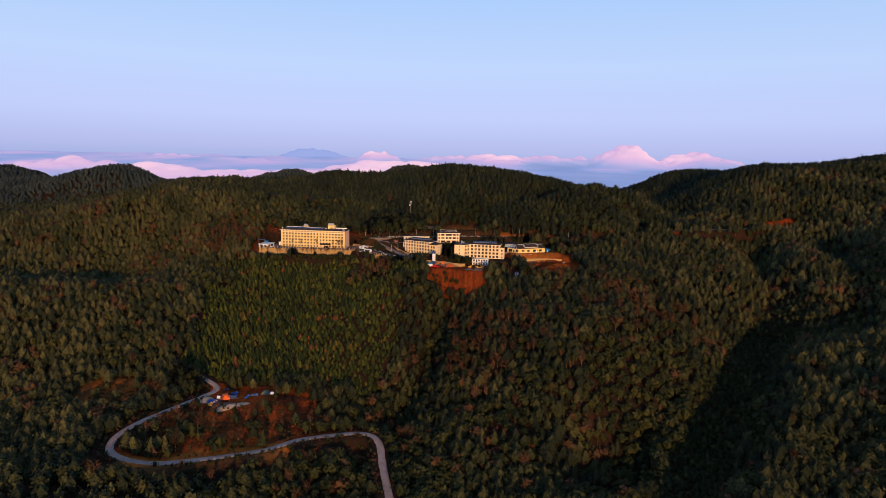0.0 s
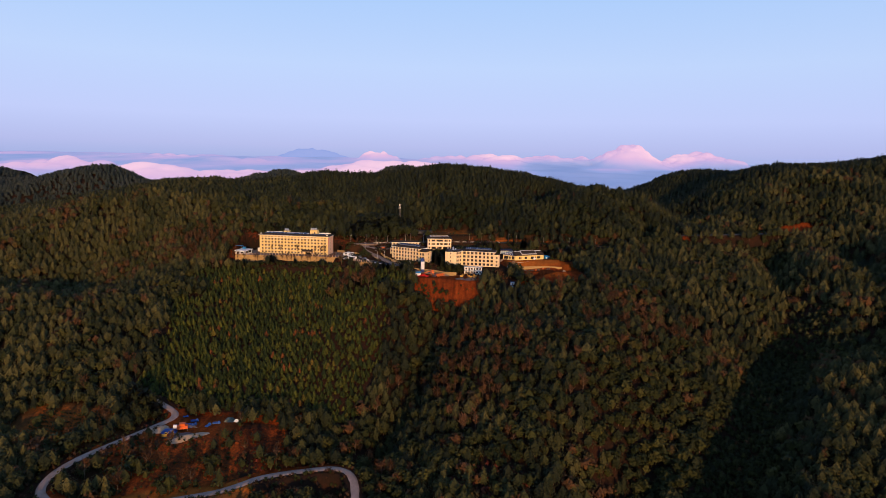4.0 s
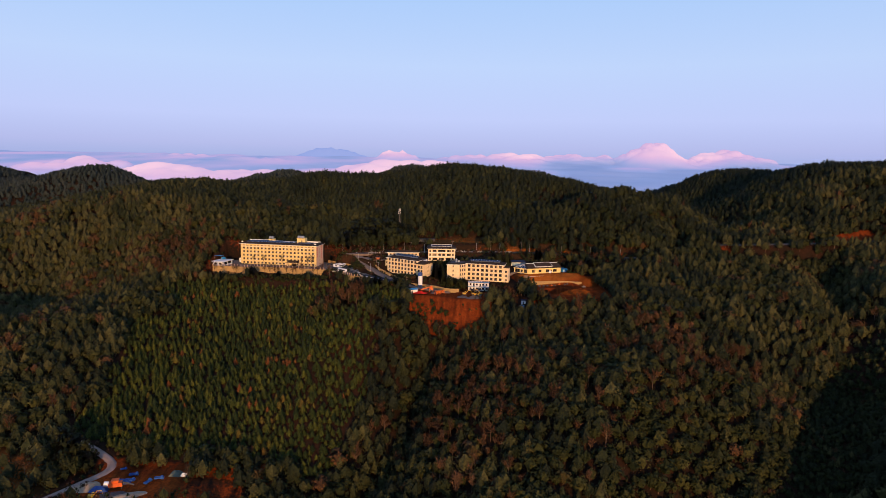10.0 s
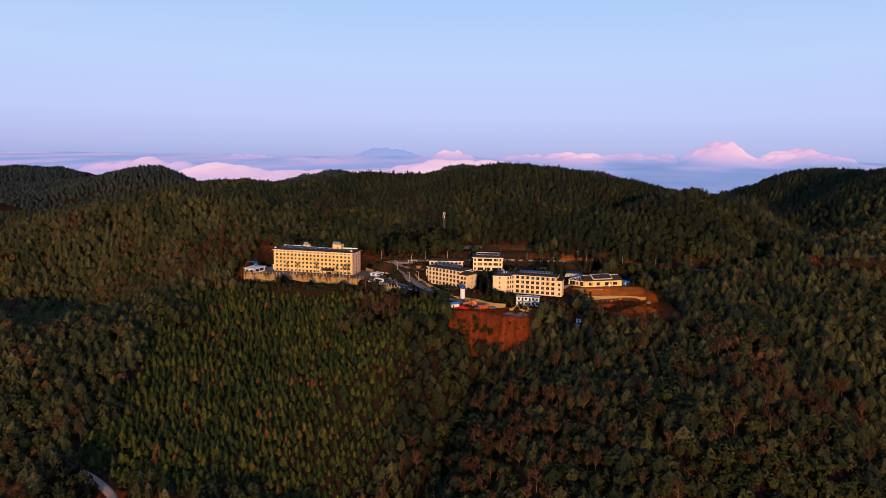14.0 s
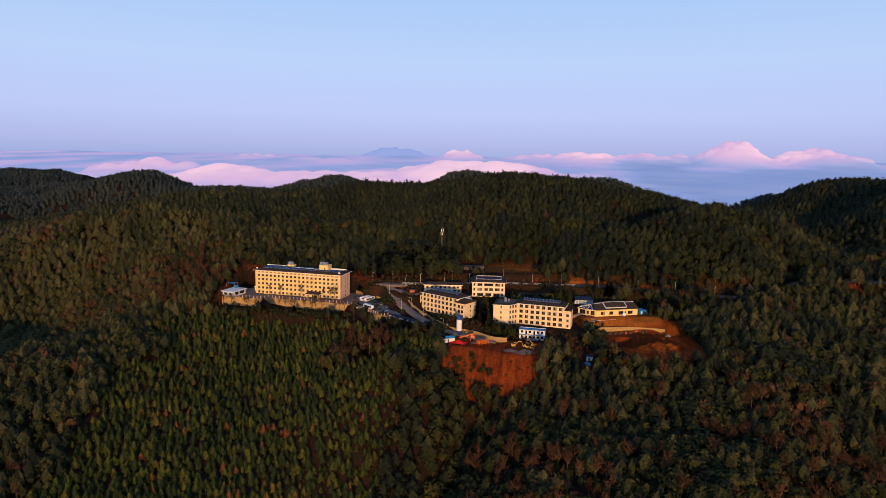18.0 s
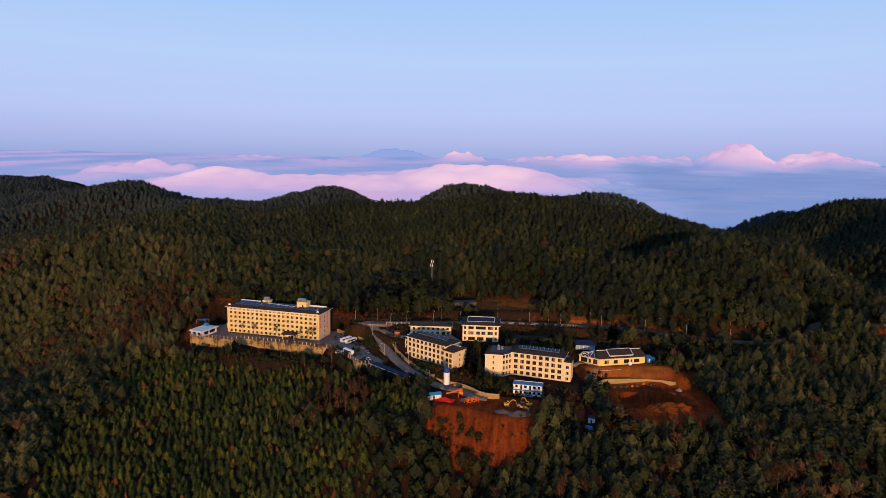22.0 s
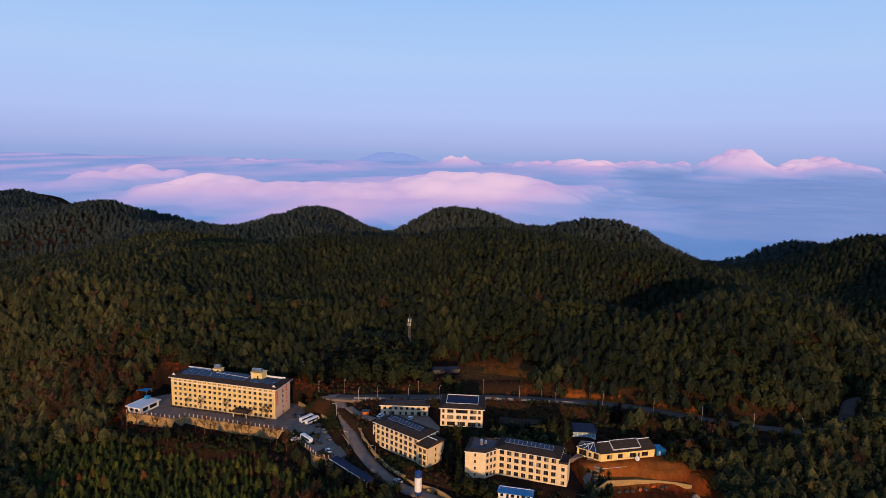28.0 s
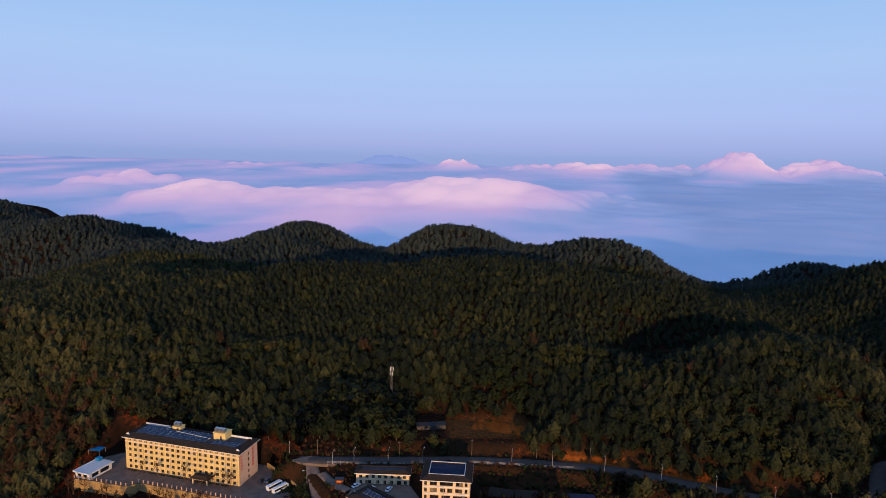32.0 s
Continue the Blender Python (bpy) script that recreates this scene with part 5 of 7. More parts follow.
small = thing("tool_shed", (-13.2, 523.0, 11.6), "white shed with blue metal roof at the edge of the yard", "shed", turn=28)
part("wall", slabs((0, 7.0, 0, 0.12, 0, 2.5), (0, 7.0, 3.4, 3.5, 0, 2.5), (0, 0.12, 0.12, 3.4, 0, 2.5), (6.88, 7.0, 0.12, 3.4, 0, 2.5)), WHITE, small)
part("door", slabs((2.8, 3.7, -0.04, 0.01, 0, 2.0)), RAIL, small)
bm = bmesh.new()
q = [bm.verts.new(c) for c in ((-0.3, -0.4, 2.45), (7.3, -0.4, 2.45), (7.3, 1.75, 3.3), (-0.3, 1.75, 3.3), (7.3, 3.9, 2.45), (-0.3, 3.9, 2.45), (7.3, 1.75, 3.2), (-0.3, 1.75, 3.2))]
for i in ((0, 1, 2, 3), (3, 2, 4, 5), (0, 7, 6, 1), (7, 5, 4, 6), (0, 3, 7), (3, 5, 7), (1, 6, 2), (2, 6, 4)):
    bm.faces.new([q[k] for k in i])
part("roof", bm, BLUE, small, "blue metal roof")

hut = thing("garden_hut", (62.3, 523.5, height_at(63.5, 525)), "tiny white hut with dark blue roof among the trees", "hut", turn=-10)
part("wall", slabs((0, 3.0, 0, 2.6, -0.5, 2.6)), WHITE, hut)
part("door", slabs((1.0, 1.8, -0.05, 0.0, 0, 1.9)), RAIL, hut)
part("roof", slabs((-0.3, 3.3, -0.4, 3.0, 2.6, 2.8)), BLUE_DECK, hut, "dark blue roof slab")
tp = thing("covered_stack", (60.5, 517.5, height_at(62, 518.5)), "pale blue sheeted stack beside a low wall", "stack")
bm = bmesh.new()
slab(bm, 0, 3.6, 0, 2.4, -0.4, 1.2, taper=0.3)
part("sheet", bm, BLUE, tp)

glazed = thing("glazed_store", (59.6, 588.6, 21.0), "low store with dark blue roof and pale blue glazing", "store", turn=5)
GLAZ = surface("pale_blue_glazing", (0.16, 0.24, 0.30), (0.26, 0.36, 0.42), 1, 6, 0.2)
part("wall", slabs((0, 11, 0.1, 4.5, -2.5, 3.0)), WHITE, glazed)
for k in range(5):
    part("window", slabs((0.5 + k * 2.1, 2.3 + k * 2.1, 0.02, 0.1, 0.5, 2.6)), GLAZ, glazed)
part("roof", slabs((-0.5, 11.5, -0.6, 10.0, 3.0, 3.3)), BLUE_DECK, glazed, "dark blue flat roof")
part("back_room", slabs((0, 11, 4.5, 9.5, -2.5, 3.0)), WHITE, glazed)
for x, y, ln, dp, turn in ((24.8, 591.2, 9.5, 6.5, -8), (36.5, 590.6, 9.5, 6.5, 4)):
    lodge = thing("tiled_lodge", (x, y, height_at(x + 4, y + 3) - 0.2), "small single-storey lodge with red walls and black tiled roof", "house", turn=turn, group="lodges")
    part("wall", wall_with_holes(ln, 3.0, [(1.0, 2.2, 0.8, 2.2), (4.0, 5.2, 0.05, 2.3), (6.8, 8.2, 0.8, 2.2)]), surface("red_brown_render", (0.16, 0.04, 0.025), (0.26, 0.08, 0.05), 0.7, 5), lodge)
    part("window", slabs((1.0, 2.2, 0.1, 0.14, 0.8, 2.2)), CARGLASS, lodge)
    part("window", slabs((6.8, 8.2, 0.1, 0.14, 0.8, 2.2)), CARGLASS, lodge)
    part("door", slabs((4.0, 5.2, 0.1, 0.14, 0.05, 2.3)), RAIL, lodge)
    part("side_wall", slabs((0, 0.25, 0.25, dp, -1, 3.0), (ln - 0.25, ln, 0.25, dp, -1, 3.0), (0, ln, dp - 0.2, dp, -1, 3.0)), PINKISH, lodge)
    bm = bmesh.new()
    q = [bm.verts.new(c) for c in ((-0.7, -0.9, 2.9), (ln + 0.7, -0.9, 2.9), (ln + 0.7, dp / 2, 5.0), (-0.7, dp / 2, 5.0), (ln + 0.7, dp + 0.9, 2.9), (-0.7, dp + 0.9, 2.9), (ln + 0.7, dp / 2, 4.8), (-0.7, dp / 2, 4.8))]
    for i in ((0, 1, 2, 3), (3, 2, 4, 5), (0, 7, 6, 1), (7, 5, 4, 6), (0, 3, 7), (3, 5, 7), (1, 6, 2), (2, 6, 4)):
        bm.faces.new([q[k] for k in i])
    part("roof", bm, TILE, lodge)

long_shed = thing("long_shed", (-15.6, 632.5, height_at(-8, 634)), "long low black-roofed shed in the red clearing", "shed", turn=16)
part("wall", slabs((0.2, 15.3, 0.2, 0.35, -0.6, 2.2), (0.2, 0.35, 0.35, 3.6, -0.6, 2.2), (15.1, 15.3, 0.35, 3.6, -0.6, 2.2), (0.2, 15.3, 3.5, 3.65, -0.6, 2.4)), RAIL, long_shed)
bm = bmesh.new()
slab(bm, 0, 15.5, -0.2, 4.0, 2.2, 2.4, Matrix.Rotation(radians(5), 4, "X"))
part("roof", bm, RUBBER, long_shed, "black sheet roof")
part("gable_board", slabs((15.3, 15.36, 0.3, 2.2, 0.6, 2.0)), GREYBOX, long_shed)
carport = thing("carport", (-46.5, 557.6, 14.5), "long dark blue carport roof on posts beside the road", "carport", turn=-38)
carport.location.z = 14.4
bm = bmesh.new()
slab(bm, 0, 1.36, -5.0, -0.6, 3.1, 3.22)
sheet_me = bpy.data.meshes.new("roof_panel")
bm.to_mesh(sheet_me)
bm.free()
sheet_me.materials.append(BLUE_DECK)
for i in range(20):
    piece("roof_panel", sheet_me, carport, pose(i * 1.42, 0, 0))
for i in range(7):
    part("post", tubes(((0.4 + i * 4.5, -4.8, -3.0), (0.4 + i * 4.5, -4.8, 3.1), 0.09, 0.09), ((0.4 + i * 4.5, -0.8, -2.0), (0.4 + i * 4.5, -0.8, 3.1), 0.09, 0.09), sides=6), POLE, carport)
part("edge_beam", slabs((0, 28.3, -5.1, -4.98, 2.9, 3.25)), GREYBOX, carport, "grey edge beam")
crate = thing("shipping_container", (97.6, 582.2, 18.2), "blue corrugated shipping container behind the pavilion", "container", turn=21)
bm = bmesh.new()
slab(bm, 0, 4.6, 0, 6.0, 0, 2.6)
part("body", bm, BLUE, crate)
for i in range(11):
    part("rib", slabs((0.15 + i * 0.4, 0.33 + i * 0.4, -0.06, -0.003, 0.15, 2.45)), BLUE, crate)
part("door", slabs((1.0, 1.9, -0.12, -0.05, 0, 2.1)), WHITE, crate, "pale door")
shed_3 = thing("wooden_kiosk", (-44.5, 590.0, height_at(-43, 591)), "small orange wooden kiosk beside the road", "kiosk", turn=10)
part("body", slabs((0, 3.4, 0, 2.4, -0.4, 2.2)), ORANGE, shed_3)
part("roof", slabs((-0.3, 3.7, -0.3, 2.7, 2.2, 2.4)), RAIL, shed_3)


# ---- vehicles ----
def loft(sections):
    """A closed hull through rounded cross-sections (x, half width, z low, z high)."""
    bm = bmesh.new()
    rings = []
    for x, w, z0, z1 in sections:
        b = min(0.12, (z1 - z0) * 0.25)
        rings.append([bm.verts.new((x, y, z)) for y, z in ((-w, z0), (w, z0), (w, z1 - b), (w - b, z1), (-w + b, z1), (-w, z1 - b))])
    for a, b in zip(rings, rings[1:]):
        for i in range(6):
            bm.faces.new((a[i], a[(i + 1) % 6], b[(i + 1) % 6], b[i]))
    bm.faces.new(rings[0][::-1])
    bm.faces.new(rings[-1])
    return bm


WHEEL = bpy.data.meshes.new("wheel")
bm = tubes(((0, -0.11, 0), (0, 0.11, 0), 0.33, 0.33), sides=12)
bm.to_mesh(WHEEL)
bm.free()
WHEEL.materials.append(RUBBER)
PAINTS = {c: surface(c + "_car_paint", d, e, 1, 9, 0.3, 0.0, 0.05, 0.5) for c, d, e in (("white", (0.62, 0.62, 0.62), (0.74, 0.74, 0.73)), ("silver", (0.30, 0.31, 0.32), (0.42, 0.42, 0.43)), ("black", (0.012, 0.012, 0.013), (0.03, 0.03, 0.032)), ("grey", (0.10, 0.10, 0.11), (0.16, 0.16, 0.17)), ("blue", (0.03, 0.10, 0.30), (0.05, 0.16, 0.42)))}
CARS = {}


def car(colour, x, y, z, turn, where):
    key = colour
    if key in CARS:
        o = copy_thing(CARS[key], pose(x, y, z, 0, 0, turn))
        return tagged(o, "%s parked car %s" % (colour, where), "car", "parked cars")
    c = thing("car", (x, y, z), "%s parked car %s" % (colour, where), "car", turn, "parked cars")
    part("body", loft(((-2.2, 0.78, 0.35, 0.75), (-2.05, 0.86, 0.25, 0.92), (-1.0, 0.88, 0.22, 0.98), (1.0, 0.88, 0.22, 0.95), (1.9, 0.86, 0.25, 0.82), (2.2, 0.76, 0.35, 0.62))), PAINTS[colour], c)
    part("cabin", loft(((-1.75, 0.70, 0.9, 1.0), (-1.2, 0.74, 0.9, 1.42), (0.2, 0.74, 0.9, 1.46), (0.95, 0.70, 0.9, 1.0))), CARGLASS, c, "dark car windows")
    part("roof", loft(((-1.25, 0.66, 1.40, 1.49), (0.2, 0.66, 1.42, 1.51))), PAINTS[colour], c)
    for sx in (-1.35, 1.35):
        for sy in (-0.8, 0.8):
            piece("wheel", WHEEL, c, pose(sx, sy, 0.33))
    for sy in (-0.6, 0.6):
        part("headlight", slabs((2.08, 2.2, sy - 0.14, sy + 0.14, 0.6, 0.72)), GREYBOX, c)
    CARS[key] = c
    return c


for colour, x, y, turn, where in (("black", -83.2, 597.6, 95, "below the hotel end wall"), ("grey", -80.4, 598.6, 95, "below the hotel end wall"), ("black", -66.0, 588.0, 40, "beside the coaches"), ("grey", -61.8, 582.2, 125, "by the stone wall"),
                                  ("silver", -72.0, 570.8, 35, "on the terrace edge"), ("black", -60.0, 570.5, 130, "in the car park"), ("white", -53.0, 562.5, 130, "in the car park"), ("grey", -56.5, 574.5, 125, "by the stone wall")):
    car(colour, x, y, 16.5, turn, where)
car("white", -26.7, 586.4, 24.35, 80, "in the forecourt")
car("white", -19.3, 587.2, 24.35, 75, "in the forecourt")
car("silver", -16.6, 546.6, height_at(-16.6, 546.6) + 0.35, 150, "beside the access road")
car("white", -34.2, 587.8, 24.35, 60, "in the forecourt")
car("black", 29.8, 537.4, 11.7, 10, "before the site office")
car("grey", 34.5, 536.8, 11.7, 5, "before the site office")
BUS = None
for x, y, turn, where in ((-74.8, 593.4, 62, "beside the hotel"), (-71.2, 591.6, 62, "beside the hotel"), (-66.6, 571.0, 142, "at the terrace railing")):
    if BUS:
        tagged(copy_thing(BUS, pose(x, y, 16.5, 0, 0, turn)), "white coach with dark windows parked %s" % where, "bus", "coaches")
        continue
    BUS = thing("coach", (x, y, 16.5), "white coach with dark windows parked %s" % where, "bus", turn, "coaches")
    BUS.scale = (0.8, 0.8, 0.86)
    part("body", loft(((-5.2, 1.1, 0.5, 2.7), (-5.05, 1.22, 0.4, 3.05), (4.6, 1.22, 0.4, 3.1), (5.1, 1.2, 0.4, 2.7), (5.3, 1.05, 0.5, 1.6))), PAINTS["white"], BUS)
    for sy in (-1, 1):
        for k in range(6):
            part("side_window", slabs((-4.8 + k * 1.5, -3.45 + k * 1.5, sy * 1.24 - 0.02, sy * 1.24 + 0.02, 1.55, 2.55)), CARGLASS, BUS)
    part("windscreen", slabs((5.02, 5.24, -1.0, 1.0, 1.55, 2.6)), CARGLASS, BUS, "dark windscreen")
    part("roof_unit", slabs((-2.5, 0.5, -0.7, 0.7, 3.05, 3.28)), GREYBOX, BUS)
    for sx in (-3.4, 3.2):
        for sy in (-1.05, 1.05):
            w = piece("wheel", WHEEL, BUS, pose(sx, sy, 0.48) @ Matrix.Scale(1.45, 4))


# ---- lamps, poles, mast ----
def lamp(x, y, turn, tall=7.0, label="slim grey street lamp beside the road", z=None):
    z = height_at(x, y) if z is None else z
    if LAMPS:
        o = copy_thing(LAMPS[0], pose(x, y, z, 0, 0, turn))
        return tagged(o, label, "street lamp", "street lamps")
    o = thing("street_lamp", (x, y, z), label, "street lamp", turn, "street lamps")
    part("pole", tubes(((0, 0, -0.3), (0, 0, tall), 0.11, 0.07)), POLE, o)
    part("arm", tubes(((0, 0, tall - 0.1), (1.3, 0, tall + 0.35), 0.05, 0.04), sides=6), POLE, o)
    bm = bmesh.new()
    slab(bm, 1.2, 2.0, -0.16, 0.16, tall + 0.28, tall + 0.42, taper=0.05)
    part("lamp_head", bm, GREYBOX, o)
    part("foot", slabs((-0.25, 0.25, -0.25, 0.25, -0.3, 0.12)), CONCRETE, o)
    LAMPS.append(o)
    return o


LAMPS = []
for x, y, turn in ((-73.5, 609.0, -60), (-57.6, 589.6, 200), (-45.0, 567.4, 200), (-39.6, 572.0, 215), (-29.8, 559.0, 215), (-15.8, 543.6, 220), (-50.0, 603.2, 80), (-40.0, 604.4, 80), (-24.0, 606.0, 80), (-8.0, 609.0, 80),
                   (33.4, 614.6, 90), (52.2, 615.2, 90), (76.0, 614.8, 90), (100.7, 611.8, 85), (122.2, 604.6, 80), (144.2, 598.6, 80), (165.0, 596.6, 80), (-88.0, 625.0, -80)):
    lamp(x, y, turn)
lamp(65.6, 572.6, 180, label="tall grey yard lamp beside the pavilion")
for x, y in ((-60, 611), (-20, 613.5), (14, 620.5), (45, 623), (70, 622.5), (110, 616)):
    z = height_at(x, y)
    o = thing("utility_pole", (x, y, z), "plain concrete utility pole behind the road", "utility pole", group="utility poles")
    part("pole", tubes(((0, 0, -0.4), (0, 0, 8.2), 0.15, 0.10)), CONCRETE, o)
    part("crossarm", slabs((-0.8, 0.8, -0.05, 0.05, 7.5, 7.62)), RAIL, o)
    for k in (-0.7, 0.0, 0.7):
        part("insulator", tubes(((k, 0, 7.62), (k, 0, 7.85), 0.05, 0.04), sides=6), GREYBOX, o)

MAST_GREY = surface("weathered_mast_steel", (0.09, 0.085, 0.08), (0.16, 0.15, 0.14), 2, 20, 0.6, 0.3, 0.1)
mz = height_at(-32.5, 650.5)
mast = thing("antenna_mast", (-32.5, 650.5, mz), "tall grey lattice antenna mast with white panels on the wooded slope", "antenna mast")
top = 59.0 - mz
legs = [(0.9 * math.cos(a), 0.9 * math.sin(a)) for a in (0.5, 2.6, 4.7)]
for x, y in legs:
    part("leg", tubes(((x, y, -0.5), (x * 0.5, y * 0.5, top), 0.10, 0.07), sides=6), MAST_GREY, mast)
for k in range(9):
    z0, z1 = top * k / 9, top * (k + 1) / 9
    bm = bmesh.new()
    for i in range(3):
        (ax, ay), (bx, by) = legs[i], legs[(i + 1) % 3]
        s0, s1 = 1 - 0.5 * z0 / top, 1 - 0.5 * z1 / top
        tube(bm, (ax * s0, ay * s0, z0), (bx * s1, by * s1, z1), 0.045, sides=4)
        tube(bm, (ax * s1, ay * s1, z1), (bx * s1, by * s1, z1), 0.04, sides=4)
    part("brace", bm, MAST_GREY, mast)
for k in range(6):
    a = k * 1.05
    part("antenna", slabs((0.85 * math.cos(a) - 0.16, 0.85 * math.cos(a) + 0.16, 0.85 * math.sin(a) - 0.1, 0.85 * math.sin(a) + 0.1, top - 2.4 - 2.6 * (k % 2), top - 0.4 - 2.6 * (k % 2))), WHITE, mast, "white antenna panel")
part("lightning_rod", tubes(((0, 0, top - 0.5), (0, 0, top + 3.0), 0.05, 0.02), sides=6), MAST_GREY, mast)

# ---- work yard ----
silo = thing("cement_silo", (-6.2, 538.2, 11.6), "white cement silo with blue top and foot", "silo")
part("body", tubes(((0, 0, 3.4), (0, 0, 9.6), 1.5, 1.5), sides=20), WHITE, silo)
part("top_band", tubes(((0, 0, 9.6), (0, 0, 11.6), 1.53, 1.53), ((0, 0, 11.6), (0, 0, 12.0), 1.53, 0.7), sides=20), NAVY, silo, "blue top band")
part("hopper", tubes(((0, 0, 3.4), (0, 0, 2.6), 1.53, 1.53), ((0, 0, 2.6), (0, 0, 0.9), 1.53, 0.35), sides=20), NAVY, silo, "blue hopper")
for k in range(4):
    a = 0.785 + k * 1.571
    part("leg", tubes(((1.35 * math.cos(a), 1.35 * math.sin(a), -0.3), (1.35 * math.cos(a), 1.35 * math.sin(a), 3.4), 0.13, 0.13), sides=6), NAVY, silo)
part("railing", tubes(*[((1.4 * math.cos(a * 0.7), 1.4 * math.sin(a * 0.7), 11.7), (1.4 * math.cos(a * 0.7), 1.4 * math.sin(a * 0.7), 12.6), 0.03, 0.03) for a in range(9)], sides=4), RAIL, silo)

mixer = thing("concrete_plant", (0.6, 531.0, 11.6), "orange concrete mixing plant with conveyor in the yard", "mixing plant", turn=14)
for x, y in ((0.0, -1.0), (2.0, -1.0), (0.0, 0.9), (2.0, 0.9)):
    part("leg", slabs((x, x + 0.2, y, y + 0.2, -0.2, 1.7)), ORANGE, mixer)
bm = bmesh.new()
slab(bm, -0.2, 2.4, -1.2, 1.2, 1.7, 2.9, taper=0.1)
slab(bm, 0.5, 1.8, -0.7, 0.7, 2.9, 4.0, taper=-0.25)
part("drum_housing", bm, ORANGE, mixer)
part("motor", tubes(((0.2, -1.2, 2.2), (0.2, -1.8, 2.2), 0.35, 0.35), sides=10), RAIL, mixer)
part("conveyor", slabs((-6.2, 0.4, -0.35, 0.35, 0, 0.2), (-6.2, 0.4, -0.42, -0.35, -0.1, 0.4), (-6.2, 0.4, 0.35, 0.42, -0.1, 0.4)), ORANGE, mixer, "sloping orange conveyor").matrix_local = pose(0.2, -0.2, 3.3, 0, 16, 0) @ pose(0, 0, 0, 0, -32, 0)
for x in (-4.6, -2.2):
    part("conveyor_leg", tubes(((x, -0.2, -0.2), (x, -0.2, 3.3 + x * 0.29), 0.1, 0.1), sides=6), RAIL, mixer)
batch = thing("aggregate_bin", (5.2, 522.6, 11.6), "orange steel aggregate bin with sloping sides", "bin", turn=38)
for k in range(3):
    bm = bmesh.new()
    slab(bm, k * 2.2 + 0.7, k * 2.2 + 1.4, -0.4, 0.4, 0.9, 2.6, taper=-0.65)
    part("hopper", bm, ORANGE, batch)
part("frame", slabs(*[(x, x + 0.18, y, y + 0.18, 0, 2.5) for x in (0.0, 2.2, 4.4, 6.5) for y in (-1.1, 0.95)], (0, 6.7, -1.1, -0.95, 0.8, 1.0), (0, 6.7, 0.95, 1.1, 0.8, 1.0)), ORANGE, batch)
bm = bmesh.new()
g = bmesh.ops.create_grid(bm, x_segments=14, y_segments=9, size=1)
for q in bm.verts:
    x, y = q.co.x * 4.6, q.co.y * 2.6
    q.co = (x, y, 0.45 + 0.5 * noise.noise((x * 0.7, y * 0.7, 3)) + 1.5 * math.exp(-(x * x / 7 + y * y / 2.5)))
tarp = thing("red_tarpaulin", (-5.0, 524.3, 11.6), "crumpled bright red tarpaulin over a heap of sand", "tarpaulin", turn=-8)
part("sheet", bm, surface("red_canvas", (0.36, 0.012, 0.010), (0.58, 0.030, 0.018), 0.9, 8, 0.95, 0, 0.4, 0.03), tarp)


def digger(x, y, z, turn, label, low=False):
    o = thing("excavator", (x, y, z), label, "excavator", turn, "diggers")
    for sy in (-1.05, 1.05):
        tr = part("track", loft(((-1.7, 0.28, 0.2, 0.6), (-1.4, 0.28, 0.0, 0.85), (1.4, 0.28, 0.0, 0.85), (1.7, 0.28, 0.2, 0.6))), RUBBER, o)
        tr.location = (0, sy, 0)
    part("body", slabs((-1.8, 1.0, -1.2, 1.2, 0.95, 1.9), (-1.9, -1.0, -1.15, 1.15, 1.9, 2.2)), YELLOW, o)
    cab = part("cab", slabs((0.0, 1.3, 0.2, 1.15, 1.9, 3.0), (-0.05, 1.35, 0.15, 1.2, 3.0, 3.1)), YELLOW, o)
    part("cab_window", slabs((0.1, 1.32, 0.18, 0.22, 2.1, 2.9), (1.28, 1.33, 0.3, 1.05, 2.1, 2.9), (0.1, 1.2, 1.13, 1.17, 2.1, 2.9)), CARGLASS, cab)
    part("boom", tubes(((0.9, -0.4, 1.6), (3.0, -0.4, 4.2), 0.26, 0.22), ((3.0, -0.4, 4.2), (5.2, -0.4, 3.8), 0.22, 0.18), sides=4), YELLOW, o)
    part("stick", tubes(((5.2, -0.4, 4.0), (5.8, -0.4, 1.4), 0.18, 0.13), sides=4), YELLOW, o)
    part("ram", tubes(((1.2, -0.4, 1.9), (2.9, -0.4, 3.7), 0.08, 0.08), ((3.4, -0.4, 4.5), (5.2, -0.4, 4.2), 0.07, 0.07), sides=6), STEEL, o)
    bm = bmesh.new()
    slab(bm, 5.3, 6.3, -0.9, 0.1, 0.6, 1.5, taper=0.15)
    part("bucket", bm, RAIL, o)
    o.scale = (0.78, 0.78, 0.78)
    return o


digger(24.6, 523.6, 11.6, 5, "yellow excavator with raised boom in the yard")
digger(34.8, 525.4, 11.6, 150, "yellow excavator beside the site office")
loader = thing("wheel_loader", (32.0, 521.8, 11.6), "yellow wheel loader with dirty bucket", "loader", -20)
part("body", slabs((-2.4, 0.2, -0.9, 0.9, 0.7, 1.8), (0.2, 1.6, -0.6, 0.6, 0.6, 1.3)), YELLOW, loader)
part("cab", slabs((-0.8, 0.5, -0.75, 0.75, 1.8, 3.1)), CARGLASS, loader, "glazed cab")
part("arm", tubes(((0.9, 0.5, 1.3), (2.9, 0.5, 0.7), 0.14, 0.12), ((0.9, -0.5, 1.3), (2.9, -0.5, 0.7), 0.14, 0.12), sides=6), YELLOW, loader)
bm = bmesh.new()
slab(bm, 2.8, 3.7, -1.3, 1.3, 0.1, 1.1, taper=0.12)
part("bucket", bm, RAIL, loader)
